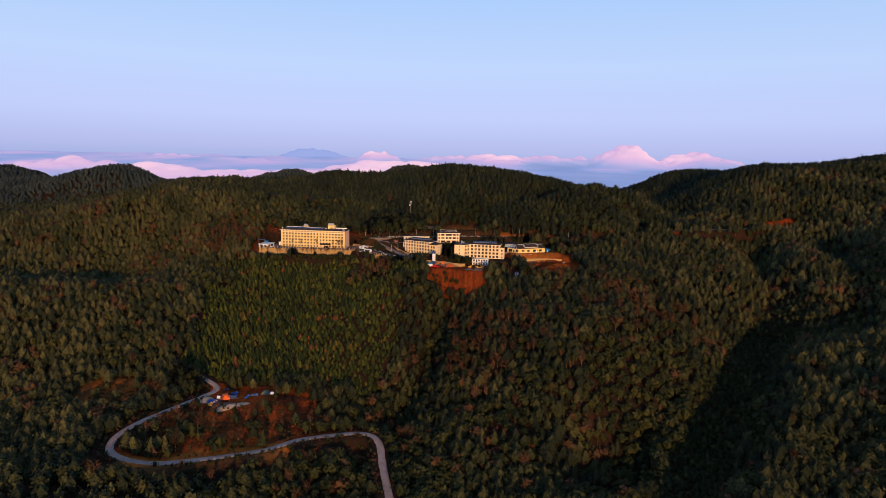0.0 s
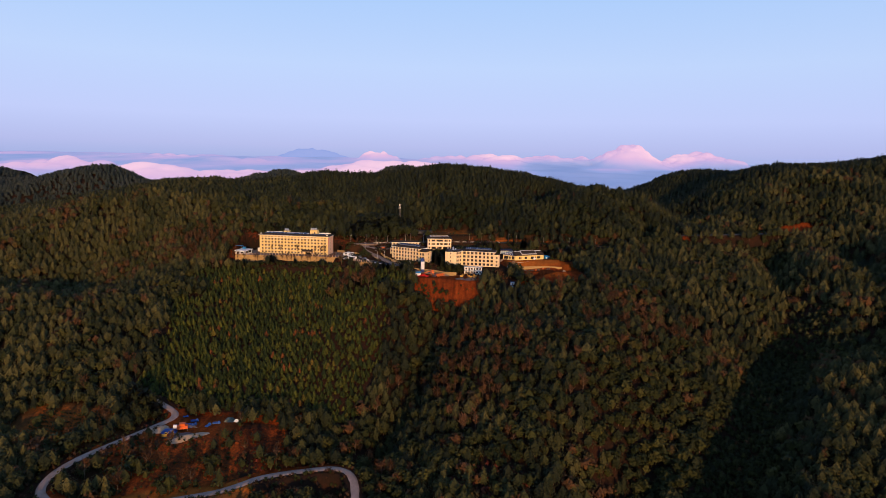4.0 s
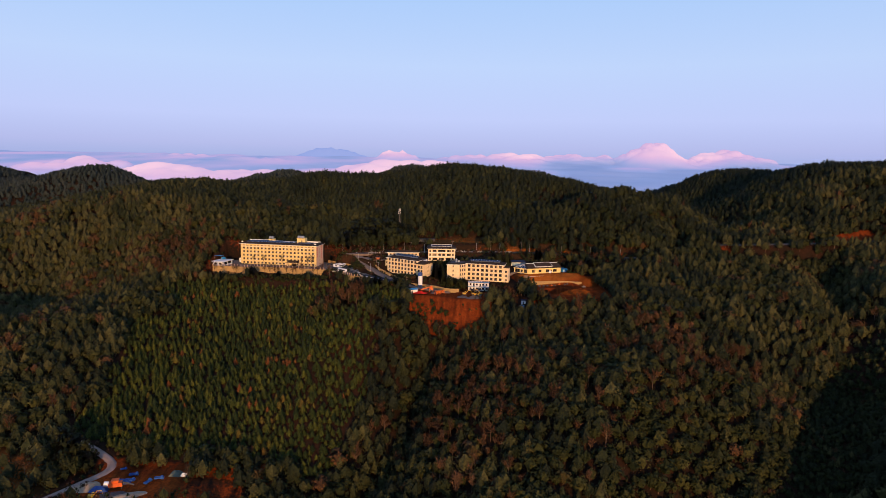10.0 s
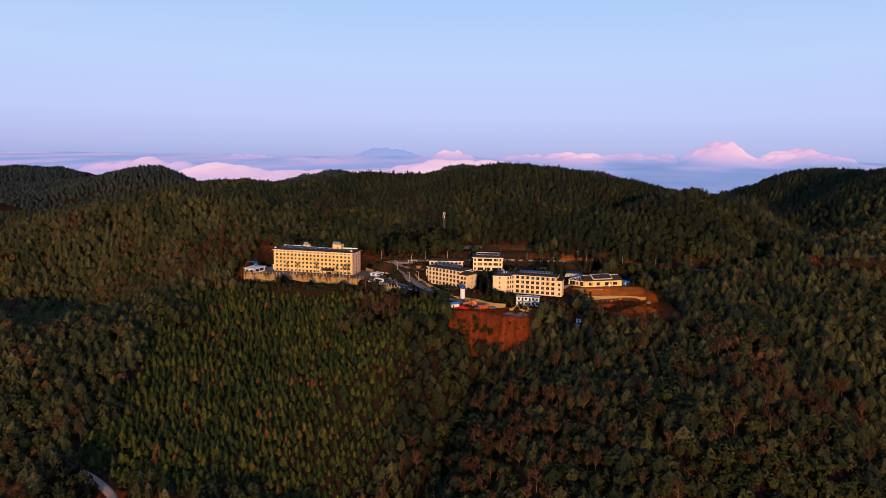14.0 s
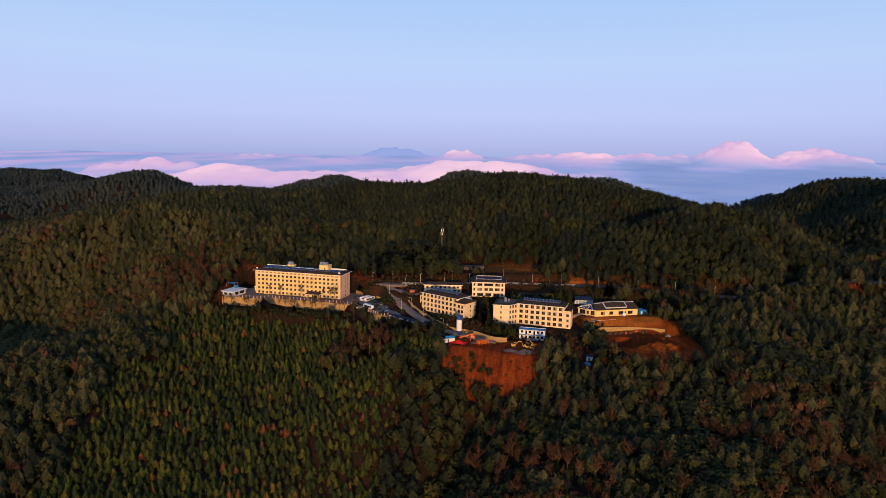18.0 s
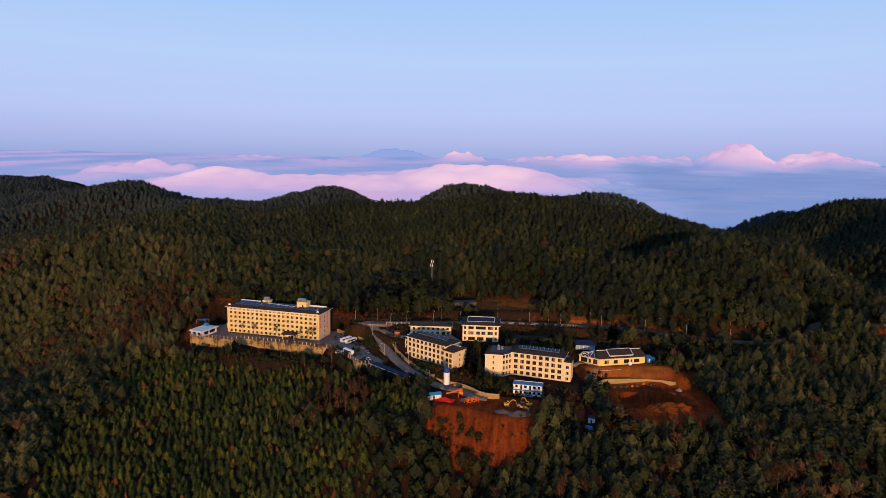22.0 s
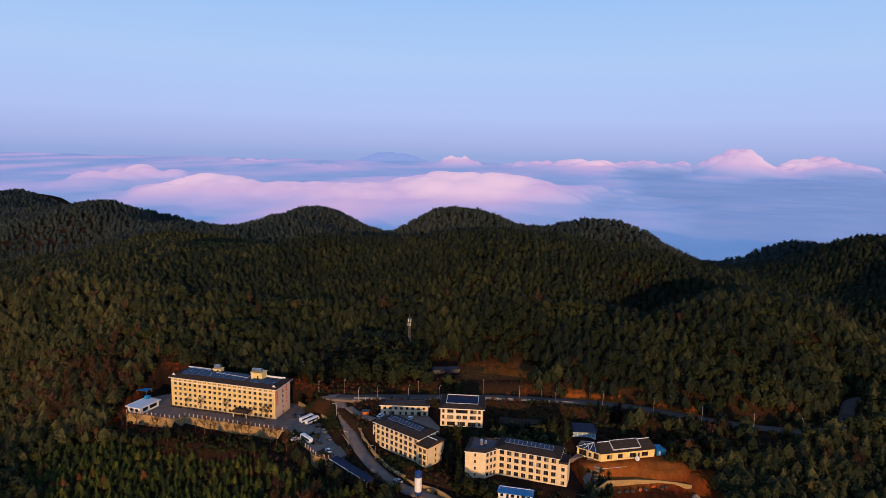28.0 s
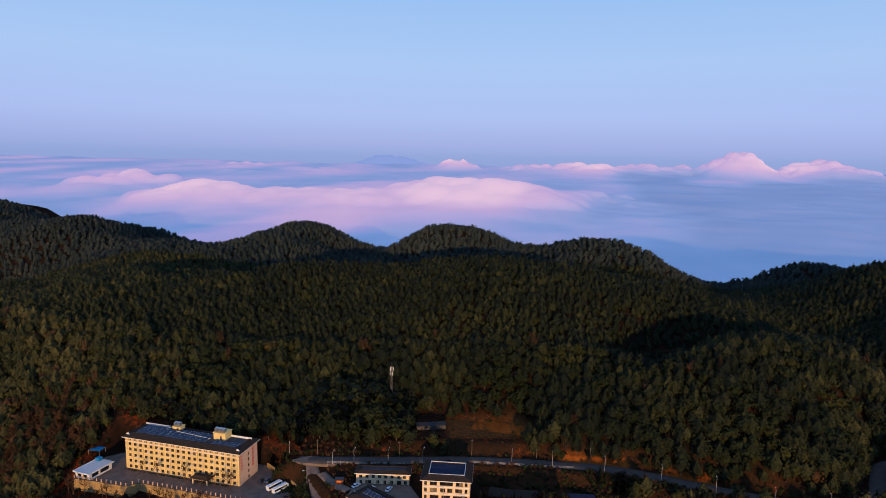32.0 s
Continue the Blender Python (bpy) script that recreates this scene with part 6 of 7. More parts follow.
for sx in (-1.6, 1.0):
    for sy in (-0.95, 0.95):
        piece("wheel", WHEEL, loader, pose(sx, sy, 0.66) @ Matrix.Scale(2.0, 4))


def mound(name, x, y, r, h, mat, label, seed, category, long=1.0, turn=0.0, lump=1.0):
    """A tipped heap: ridged cone with slumped, uneven sides that dies into the ground."""
    bm = bmesh.new()
    ca, sa = math.cos(radians(turn)), math.sin(radians(turn))
    rings = []
    base = height_at(x, y)
    for i in range(11):
        d = 1.3 * i / 10
        ring = []
        for k in range(1 if i == 0 else 28):
            a = 6.2832 * k / 28
            wob = 1 + 0.22 * noise.noise((math.cos(a) * 1.3, math.sin(a) * 1.3, seed * 3.7))
            u0, v0 = r * d * math.cos(a) * wob * long, r * d * math.sin(a) * wob
            u, v_ = u0 * ca - v0 * sa, u0 * sa + v0 * ca
            rough = 0.28 * noise.noise((u * 0.3, v_ * 0.3, seed)) + 0.09 * noise.noise((u * 0.9, v_ * 0.9, seed + 9)) + 0.05 * noise.noise((u * 2.1, v_ * 2.1, seed))
            top = h * (max(0.0, 1 - d) ** 0.85 + lump * rough * max(0.0, 1.1 - d))
            ring.append(bm.verts.new((u, v_, height_at(x + u, y + v_) - base + (top if d < 1.1 else -0.4))))
        rings.append(ring)
    for k in range(28):
        bm.faces.new((rings[0][0], rings[1][k], rings[1][(k + 1) % 28]))
        for i in range(1, 10):
            bm.faces.new((rings[i][k], rings[i + 1][k], rings[i + 1][(k + 1) % 28], rings[i][(k + 1) % 28]))
    ob = thing(name, (x, y, base), label, category)
    part("soil", bm, mat, ob)
    return ob


GRAVEL = surface("grey_gravel", (0.040, 0.029, 0.025), (0.10, 0.072, 0.060), 1, 6, 0.95, 0, 0.8)
SAND = surface("pale_sand", (0.20, 0.135, 0.085), (0.34, 0.235, 0.14), 1, 6, 0.95, 0, 0.5)
REDHEAP = surface("red_spoil", (0.09, 0.022, 0.005), (0.165, 0.043, 0.008), 0.35, 4, 0.95, 0, 0.25, spec=0.0)
mound("gravel_heap", 30.5, 515.0, 3.4, 1.9, GRAVEL, "grey gravel heap near the cut edge", 1, "heap", 1.5, 10)
mound("gravel_heap", 23.5, 516.4, 2.6, 1.3, GRAVEL, "low grey gravel heap near the cut edge", 2, "heap", 1.6, -10)
mound("gravel_heap", 3.5, 527.0, 2.0, 1.1, GRAVEL, "grey gravel heap beside the mixing plant", 3, "heap")
mound("sand_heap", 110.0, 559.5, 1.6, 1.2, SAND, "pale yellow sand heap beside the pit", 4, "heap")
mound("spoil_heap", 113.5, 566.0, 5.2, 3.6, REDHEAP, "tall red spoil heap at the edge of the pit", 5, "heap", 1.3, 10)
mound("spoil_heap", 99.0, 532.0, 6.2, 2.4, REDHEAP, "broad red spoil heap in the pit", 6, "heap", 1.7, 8, 0.45)
mound("sand_heap", -124.5, 364.0, 3.2, 0.9, SAND, "pale sand bank at the forest yard", 7, "heap", 3.2, 31)
mound("sand_heap", -144.0, 370.0, 4.0, 1.4, SAND, "pale earth heap beside the low road", 12, "heap", 1.6, 25)
mound("gravel_heap", -129.0, 365.0, 4.2, 0.8, GRAVEL, "grey gravel heap at the forest yard", 8, "heap", 1.6, 15)
r = random.Random(9)
for k in range(9):
    x, y = 74 + k * 3.2 + r.uniform(-1, 1), 557.5 + k * 0.9 + r.uniform(-1.5, 1.0)
    z = height_at(x, y)
    o = thing("material_stack", (x, y, z), "%s stack of building materials under the low wall" % ("orange" if k in (4, 6) else "dark"), "materials", r.uniform(0, 90), "stacks by the pit")
    part("stack", slabs((-0.9, 0.9, -0.5, 0.5, -0.2, 0.5), (-0.8, 0.7, -0.45, 0.4, 0.5, 0.8)), ORANGE if k in (4, 6) else RAIL, o)
hose = thing("boundary_tape", (71.8, 569.6, 16.2), "pale boundary strip laid along the red bank", "strip")
pts = [(71.4, 567.4), (82.5, 570.6), (71.4, 567.4), (72.8, 563.0), (67.0, 553.0)]
for p, q in zip(pts, pts[1:]):
    if p != q:
        a_, b_ = height_at(*p), height_at(*q)
        part("strip", tubes(((p[0] - 71.8, p[1] - 569.6, a_ - 16.2 + 0.15), (q[0] - 71.8, q[1] - 569.6, b_ - 16.2 + 0.1), 0.07, 0.07), sides=5), GREYBOX, hose)
dish = thing("satellite_dish", (87.6, 574.6, 18.3), "white satellite dish on a short post before the pavilion", "satellite dish", turn=-20)
bm = bmesh.new()
bmesh.ops.create_cone(bm, segments=18, radius1=1.05, radius2=0.25, depth=0.35, cap_ends=False, matrix=Matrix.Translation((0, -0.2, 1.6)) @ Matrix.Rotation(radians(65), 4, "X"))
bmesh.ops.create_circle(bm, cap_ends=True, segments=18, radius=0.26, matrix=Matrix.Translation((0, -0.05, 1.65)) @ Matrix.Rotation(radians(65), 4, "X"))
part("reflector", bm, WHITE, dish)
part("post", tubes(((0, 0, -0.4), (0, 0, 1.6), 0.08, 0.08), sides=6), POLE, dish)

walkway = thing("concrete_steps", (66.0, 560.0, 0.0), "pale concrete steps beside the pavilion bank", "steps")
for k in range(14):
    u = k / 13
    x, y = 69.2 - 4.6 * u, 567.5 - 14.5 * u
    z = max(height_at(x + dx, y) for dx in (-1.3, 0, 1.3)) + 0.12
    part("tread", slabs((x - 66.0 - 1.3, x - 66.0 + 1.3, y - 560.0 - 0.62, y - 560.0 + 0.62, z - 0.9, z)), CONCRETE, walkway)
digger(-136.3, 362.8, height_at(-136.3, 362.8), 20, "small orange-yellow excavator on the edge of the forest yard")

# ---- forest yard by the hairpin ----
LORRY_BLUE = surface("lorry_blue_paint", (0.012, 0.055, 0.19), (0.028, 0.10, 0.30), 0.9, 8, 0.5)
TRUCK = None
for x, y, turn, where in ((-128.4, 383.3, 12, "at the back of the forest yard"), (-115.2, 380.8, 10, "under the planted slope"), (-127.4, 378.2, 5, "beside the orange machine"), (-118.6, 377.2, 75, "in the middle of the forest yard"), (-134.3, 385.4, 20, "under the bank of the forest yard")):
    z = height_at(x, y)
    if TRUCK:
        tagged(copy_thing(TRUCK, pose(x, y, z, 0, 0, turn) @ Matrix.Scale(0.72 if x > -130 else 0.5, 4)), "blue small lorry parked %s" % where, "lorry", "blue lorries")
        continue
    TRUCK = thing("lorry", (x, y, z), "blue small lorry parked %s" % where, "lorry", turn, "blue lorries")
    part("cab", loft(((1.2, 0.95, 0.5, 2.2), (2.2, 0.95, 0.45, 2.3), (2.9, 0.92, 0.45, 1.4))), LORRY_BLUE, TRUCK)
    part("windscreen", slabs((2.3, 2.62, -0.8, 0.8, 1.4, 2.0)), CARGLASS, TRUCK)
    part("cargo_bed", slabs((-2.9, 1.1, -1.05, 1.05, 0.7, 0.85), (-2.9, 1.1, -1.05, -0.98, 0.85, 1.5), (-2.9, 1.1, 0.98, 1.05, 0.85, 1.5), (-2.9, -2.82, -0.98, 0.98, 0.85, 1.5)), LORRY_BLUE, TRUCK)
    for sx in (-1.8, 2.0):
        for sy in (-0.85, 0.85):
            piece("wheel", WHEEL, TRUCK, pose(sx, sy, 0.42) @ Matrix.Scale(1.25, 4))
TRUCK.scale = (0.72, 0.72, 0.72)
crusher = thing("stone_crusher", (-130.4, 371.5, height_at(-130.4, 371.5)), "orange stone crusher with white drum in the forest yard", "machine", turn=20)
crusher.scale = (1.7, 1.7, 1.7)
for x in (-1.6, 1.4):
    for y in (-0.7, 0.5):
        part("leg", slabs((x, x + 0.16, y, y + 0.16, -0.3, 0.7)), RAIL, crusher)
bm = bmesh.new()
slab(bm, -1.7, 1.6, -0.8, 0.8, 0.7, 1.7)
slab(bm, -0.8, 0.7, -0.6, 0.6, 1.7, 2.5, taper=-0.2)
part("body", bm, surface("worn_orange_paint", (0.42, 0.065, 0.012), (0.64, 0.12, 0.018), 1.2, 8, 0.7), crusher)
part("drum", tubes(((-2.8, 0, 1.7), (-1.7, 0, 1.5), 0.6, 0.6), sides=12), WHITE, crusher, "white drum")
part("conveyor", tubes(((1.5, 0, 1.6), (4.4, 0, 0.4), 0.22, 0.22), sides=6), RAIL, crusher)
for cx, cy, wide, deep, turn, mat, label in ((-137.0, 369.5, 4.4, 2.6, 10, NAVY, "dark blue tarpaulin over a low heap in the forest yard"), (-131.4, 376.4, 5.2, 2.2, 16, NAVY, "blue tarpaulin over a long heap behind the crusher"),
                                             (-109.5, 385.6, 3.0, 2.4, 0, surface("faded_green_canvas", (0.05, 0.06, 0.04), (0.12, 0.12, 0.08), 1, 8), "faded green canvas over stores under the planted slope"), (-104.8, 384.6, 2.2, 1.0, -12, WHITE, "pale sacks heaped beside the canvas")):
    o = thing("tarpaulin_heap", (cx, cy, height_at(cx, cy)), label, "tarpaulin", turn)
    bm = bmesh.new()
    bmesh.ops.create_grid(bm, x_segments=12, y_segments=9, size=1)
    for q in bm.verts:
        x, y = q.co.x * wide, q.co.y * deep
        edge_ = max(abs(q.co.x), abs(q.co.y))
        q.co = (x, y, -0.3 + (1.9 + 0.5 * noise.noise((x * 0.6, y * 0.6, cx))) * (1 - edge_ ** 3) + 0.2 * noise.noise((x, y, 1)))
    part("sheet", bm, mat, o)

# ---- roadside railing ----
for x0, x1, y0, y1, z in ((13, 62, 612.4, 615.2, 27.4), (-52, -14, 601.8, 607.0, 26.4)):
    o = thing("roadside_railing", (x0, y0, z), "thin grey railing along the mountain road", "railing", math.degrees(math.atan2(y1 - y0, x1 - x0)))
    ln = math.hypot(x1 - x0, y1 - y0)
    for k in range(int(ln / 3) + 1):
        part("post", slabs((k * 3, k * 3 + 0.1, -0.05, 0.05, -0.8, 1.2)), POLE, o)
    for h in (0.45, 0.8, 1.15):
        part("rail", slabs((0, ln, -0.03, 0.03, h, h + 0.07)), POLE, o)

# ---- trees ----
def stem(h, r, sides=3):
    out = []
    for k in range(sides):
        a, b = 6.2832 * k / sides, 6.2832 * (k + 1) / sides
        out.append(((r * math.cos(a), r * math.sin(a), -0.08), (r * math.cos(b), r * math.sin(b), -0.08), (0, 0, h)))
    return out


def flame(t):
    return 0.33 * (1 - t) ** 0.8 * (0.7 + 0.3 * min(1, t * 5)) + 0.01


def spire(t):
    return 0.33 * (1 - t) ** 0.8 * (0.75 + 0.25 * min(1, t * 5)) + 0.012


def dome(t):
    return 0.33 * math.sqrt(max(0.02, 1 - (1.5 * t - 0.5) ** 2)) if t > 0.33 else 0.33 * (0.70 + 0.9 * t)


def column(t):
    return 0.17 * (1 - t) ** 0.5 * (0.8 + 0.4 * min(1, t * 4))


def heart(profile, low, full=0.72, sides=4):
    """Dark inside of a crown: a closed low cone, as triangles and outward ways."""
    out, ways = [], []
    rings = [(profile(t) * full, low + (1 - low) * t) for t in (0.06, 0.5)]
    for k in range(sides):
        a, b = 6.2832 * k / sides, 6.2832 * (k + 1) / sides
        p = [[(r * math.cos(q), r * math.sin(q), z) for q in (a, b)] for r, z in rings]
        mid = (math.cos((a + b) / 2), math.sin((a + b) / 2), 0.4)
        out += [(p[0][0], p[0][1], p[1][1]), (p[0][0], p[1][1], p[1][0]), (p[1][0], p[1][1], (0, 0, low + (1 - low) * 0.93))]
        ways += [mid, mid, mid]
    return out, ways


def needled(rng, profile, low, sprays, size, hang=0.6, stray=0.3):
    """Conifer crown, height 1: sprays of needles set round a tapering form, tips hanging outward."""
    out, ways = heart(profile, low)
    ts = np.linspace(0, 1, 60)
    w = np.array([profile(t) for t in ts]) + 0.02
    ts = np.interp((np.arange(sprays) + rng.rand(sprays)) / sprays, np.cumsum(w) / w.sum(), ts)
    for k, t in enumerate(ts):
        a = k * 2.39996 + rng.uniform(-0.4, 0.4)
        r = profile(t) * rng.uniform(0.74, 1.08)
        steep = (profile(max(0, t - 0.05)) - profile(min(1, t + 0.05))) / (0.1 * (1 - low))
        n_ = np.array((math.cos(a), math.sin(a), max(-0.2, min(1.6, steep)) + 0.15))
        n_ /= np.linalg.norm(n_)
        t1 = np.array((-math.sin(a), math.cos(a), 0.0))
        t2 = np.cross(n_, t1)
        c = np.array((r * math.cos(a), r * math.sin(a), low + (1 - low) * t))
        sz = size * rng.uniform(0.7, 1.25) * (1 - 0.35 * t)
        lean = rng.uniform(-0.4, 0.4)
        out.append((c + sz * (0.62 * t1 + (0.45 + lean) * t2 + rng.uniform(-0.15, 0.3) * n_), c + sz * (-0.62 * t1 + (0.45 - lean) * t2 + rng.uniform(-0.15, 0.3) * n_), c + sz * (rng.uniform(-0.3, 0.3) * t1 - hang * t2 + 0.35 * n_)))
        ways.append(n_ + rng.normal(0, stray, 3))
    ways = np.array(ways)
    return np.array(out), np.array(stem(0.5, 0.02)), ways / np.linalg.norm(ways, axis=1)[:, None]


def leafy(rng, wide, low, heads, sprays, size, stray=0.25):
    """Broadleaf crown, height 1: several rounded heads of leaf sprays."""
    out, ways = heart(lambda t: wide * math.sqrt(max(0.03, 1 - (2 * t - 1) ** 2)) * 0.9, low, 0.74)
    half = (1 - low) / 2
    mid = np.array((0, 0, low + half))
    for k in range(heads):
        u = -0.45 + 1.4 * (k + 0.3 + 0.4 * rng.rand()) / heads
        a = k * 2.39996 + rng.uniform(-0.4, 0.4)
        q = math.sqrt(max(0.0, 1 - u * u))
        c = mid + np.array((wide * q * math.cos(a), wide * q * math.sin(a), half * u)) * 0.62
        hr = wide * rng.uniform(0.42, 0.62)
        for j in range(sprays):
            d = rng.normal(size=3) + (c - mid) / wide * 0.9 + np.array((0, 0, 0.45))
            d /= np.linalg.norm(d)
            p = c + d * hr * rng.uniform(0.8, 1.05)
            t1 = np.cross(d, rng.normal(size=3))
            t1 /= np.linalg.norm(t1)
            t2 = np.cross(d, t1)
            sz = size * rng.uniform(0.7, 1.25)
            out.append([p + sz * (math.cos(g) * t1 + math.sin(g) * t2) * rng.uniform(0.55, 0.95) + d * sz * rng.uniform(-0.3, 0.3) for g in (0.0, 2.1 + rng.uniform(-0.3, 0.3), 4.2 + rng.uniform(-0.3, 0.3))])
            o_ = p - mid
            ways.append(0.75 * d + 0.6 * o_ / np.linalg.norm(o_) + rng.normal(0, stray, 3))
    ways = np.array(ways)
    return np.array(out), np.array(stem(0.7, 0.022)), ways / np.linalg.norm(ways, axis=1)[:, None]


def leafless(rng, branches, fine, twig=0.017):
    """Bare tree: stem, limbs and fine twigs, height 1."""
    limbs, twigs = stem(0.95, 0.017), []
    for k in range(branches):
        z, a = rng.uniform(0.32, 0.85), rng.uniform(0, 6.28)
        ln = rng.uniform(0.12, 0.26) * (1.15 - z * 0.6)
        tip = np.array((ln * math.cos(a), ln * math.sin(a), z + ln * rng.uniform(0.9, 1.7)))
        root = np.array((0, 0, z))
        limbs.append((root, root + (0, 0, 0.022), tip))
        for j in range(fine):
            st = root + (tip - root) * rng.uniform(0.3, 1.0)
            d = rng.normal(size=3) * 0.07 + (tip - root) * 0.25 + np.array((0, 0, 0.05))
            w = rng.normal(size=3) * twig
            twigs.append((st - w, st + w, st + d))
    return np.array(twigs), np.array(limbs), np.zeros((len(twigs), 3))


rng = np.random.RandomState(11)


KINDS = {
    "planted": ([needled(rng, flame, 0.04, 60, 0.125, 0.7, 0.28) for k in range(6)], PLANTED),
    "pine": ([needled(rng, dome, 0.18, 84, 0.10, 0.5, 0.34) for k in range(7)], PINE),
    "fir": ([needled(rng, spire, 0.12, 76, 0.105, 0.75, 0.3) for k in range(6)], PINE),
    "broad": ([leafy(rng, 0.42, 0.12, 8, 11, 0.11) for k in range(8)], BROAD),
    "bare": ([leafless(rng, 18, 13, 0.009) for k in range(6)], BARE),
    "pine_ridge": ([needled(rng, dome, 0.1, 26, 0.18, 0.5, 0.34) for k in range(7)], PINE),
    "fir_ridge": ([needled(rng, spire, 0.1, 24, 0.20, 0.75, 0.3) for k in range(6)], PINE),
    "pine_far": ([needled(rng, dome, 0.05, 12, 0.24, 0.4, 0.25) for k in range(6)], HAZED_PINE),
    "shrub": ([leafy(rng, 0.60, -0.1, 4, 7, 0.24) for k in range(5)], BROAD),
    "scrub": ([leafy(rng, 0.60, -0.1, 4, 6, 0.24) for k in range(4)], BARE),
}


def cleared(x, y):
    """Where no forest tree grows."""
    m = np.zeros(x.shape, bool)
    for pad in ((-122, 600, 55, 20, -6), (-122, 574, 54, 8, -5), (-76, 563, 17, 6, -44), (-63, 580, 17, 22, 35), (-16, 567, 28, 19, -31), (34, 553, 28, 20, -5), (-8, 594, 36, 18, 5), (82, 576, 26, 18, 6), (14, 522, 26, 12, -4), (95, 544, 26, 25, 5),
                (-124, 378, 21, 13, 5), (11, 632, 27, 9, 3), (63, 519, 5, 9, 0), (-41, 597, 9, 8, 0), (-37, 546, 17, 8, -38), (40, 596, 38, 12, 3), (-22, 545, 22, 9, -40), (-166, 594, 10, 14, 0)):
        m |= boxed(x, y, pad) < 0.5
    foot = np.interp(x, (-12, -9, 0, 8, 14, 20, 23, 30, 38, 41), (512, 509, 506.5, 504.5, 504, 499, 497, 502, 508, 511))
    m |= (np.abs(x - 15) < 26) & (y > foot - 4.5) & (y < 525)
    for up, reach in ((-4.5, 4.5),):
        m |= (road_near(x, y + up, ROADS[0][0])[0] < reach) & (x > 203) & (y < 632)
    m |= boxed(x + 4 * wave(x, y, 16, 44), y + 4 * wave(x, y, 14, 45), (12, 640, 30, 14, 4)) < 0.5
    for line, half in ROADS:
        m |= road_near(x, y, line)[0] < half + 2.5
    m |= ((road_near(x, y + 5.0, ROADS[2][0])[0] < 6.0) | (road_near(x, y + 10.0, ROADS[2][0])[0] < 4.5)) & ~((x > -99) & (x < -79) & (y < 322))
    m |= (np.abs(y - 613 + 0.05 * x) < 4.5) & (x > -90) & (x < 160)
    return m


def scatter(x0, x1, y0, y1, gap, seed):
    r = np.random.RandomState(seed)
    X, Y = np.meshgrid(np.arange(x0, x1, gap), np.arange(y0, y1, gap * 0.9))
    X = X + (np.arange(X.shape[0]) % 2)[:, None] * gap * 0.5
    X, Y = (X + r.uniform(-0.38, 0.38, X.shape) * gap).ravel(), (Y + r.uniform(-0.38, 0.38, Y.shape) * gap).ravel()
    keep = ((X > -0.75 * Y - 50) & (X < 0.72 * Y + 25)) | (Y < 228)
    X, Y = X[keep], Y[keep]
    # back slopes hidden from the camera's view keep few trees
    fall = (ground(X, Y + 6) - ground(X, Y - 6)) / 12
    keep = (fall > np.where(Y > 960, -0.2, -0.38)) | (Y < 760) | (r.rand(len(X)) < 0.12)
    return X[keep], Y[keep]


def planted_zone(x, y):
    left = -190 + (540 - y) * 0.16
    return (x > left + 8 * wave(x, y, 40, 41)) & (x < -22 - (540 - y) * 0.12 + 7 * wave(x, y, 45, 42)) & (y > 399 + 4 * wave(x, y, 30, 43)) & (y < 566 + 0.0 * x) & ~((x > -78) & (x < -42) & (y > 512) & (y < 534)) & (y < 572 - np.maximum(0, x + 80) * 0.75)


batches = {}


def plant(kind, x, y, h, tint, seed):
    if len(x):
        batches.setdefault(kind, []).append((x, y, h, tint, seed))


# near slopes
x, y = scatter(-560, 560, 282, 690, 4.9, 1)
# more stems per plan area where the hillside is steep
x2, y2 = scatter(-300, 330, 560, 700, 6.2, 21)
steep = np.hypot(ground(x2 + 4, y2) - ground(x2 - 4, y2), ground(x2, y2 + 4) - ground(x2, y2 - 4)) / 8
x2, y2 = x2[steep > 0.45], y2[steep > 0.45]
x, y = np.concatenate((x, x2)), np.concatenate((y, y2))
r = np.random.RandomState(2)
ok = ~cleared(x, y) & ~planted_zone(x, y) & ~((y < 300) & (np.abs(x + 100) < 30) & (r.rand(len(x)) < 0.2))
x, y = x[ok], y[ok]
u = r.rand(len(x))
# tone shifted by area: shade and side haze put into the leaf colour
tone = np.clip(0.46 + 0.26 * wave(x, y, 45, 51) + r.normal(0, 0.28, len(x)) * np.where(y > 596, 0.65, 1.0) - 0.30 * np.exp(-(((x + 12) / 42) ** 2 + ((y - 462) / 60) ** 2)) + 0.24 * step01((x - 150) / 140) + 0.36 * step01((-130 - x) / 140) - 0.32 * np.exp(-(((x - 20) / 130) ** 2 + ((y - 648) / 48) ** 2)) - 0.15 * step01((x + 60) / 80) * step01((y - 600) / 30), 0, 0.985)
w_bare = np.clip(-0.02 + 0.12 * wave(x, y, 70, 52), 0, 0.18) * (1 - 0.8 * step01((-150 - x) / 60))
w_bare = np.where(y > 596, np.minimum(w_bare, 0.03), w_bare)
w_bare += 0.42 * np.exp(-(((x - 40) / 50) ** 2 + ((y - 415) / 42) ** 2)) + 0.4 * np.exp(-(((x - 150) / 40) ** 2 + ((y - 470) / 30) ** 2)) + 0.7 * ((x > -78) & (x < -42) & (y > 512) & (y < 534)) + 0.5 * np.exp(-(((x + 202) / 36) ** 2 + ((y - 605) / 30) ** 2)) + 0.5 * np.exp(-(((x + 120) / 50) ** 2 + ((y - 335) / 28) ** 2))
w_broad = np.clip(0.27 + 0.3 * wave(x, y, 80, 53), 0.02, 0.7) + 0.75 * np.exp(-(((x - 132) / 60) ** 2 + ((y - 385) / 55) ** 2)) + 0.9 * np.exp(-(((x + 48) / 24) ** 2 + ((y - 637) / 16) ** 2)) + 0.5 * np.exp(-(((x + 20) / 60) ** 2 + ((y - 330) / 50) ** 2))
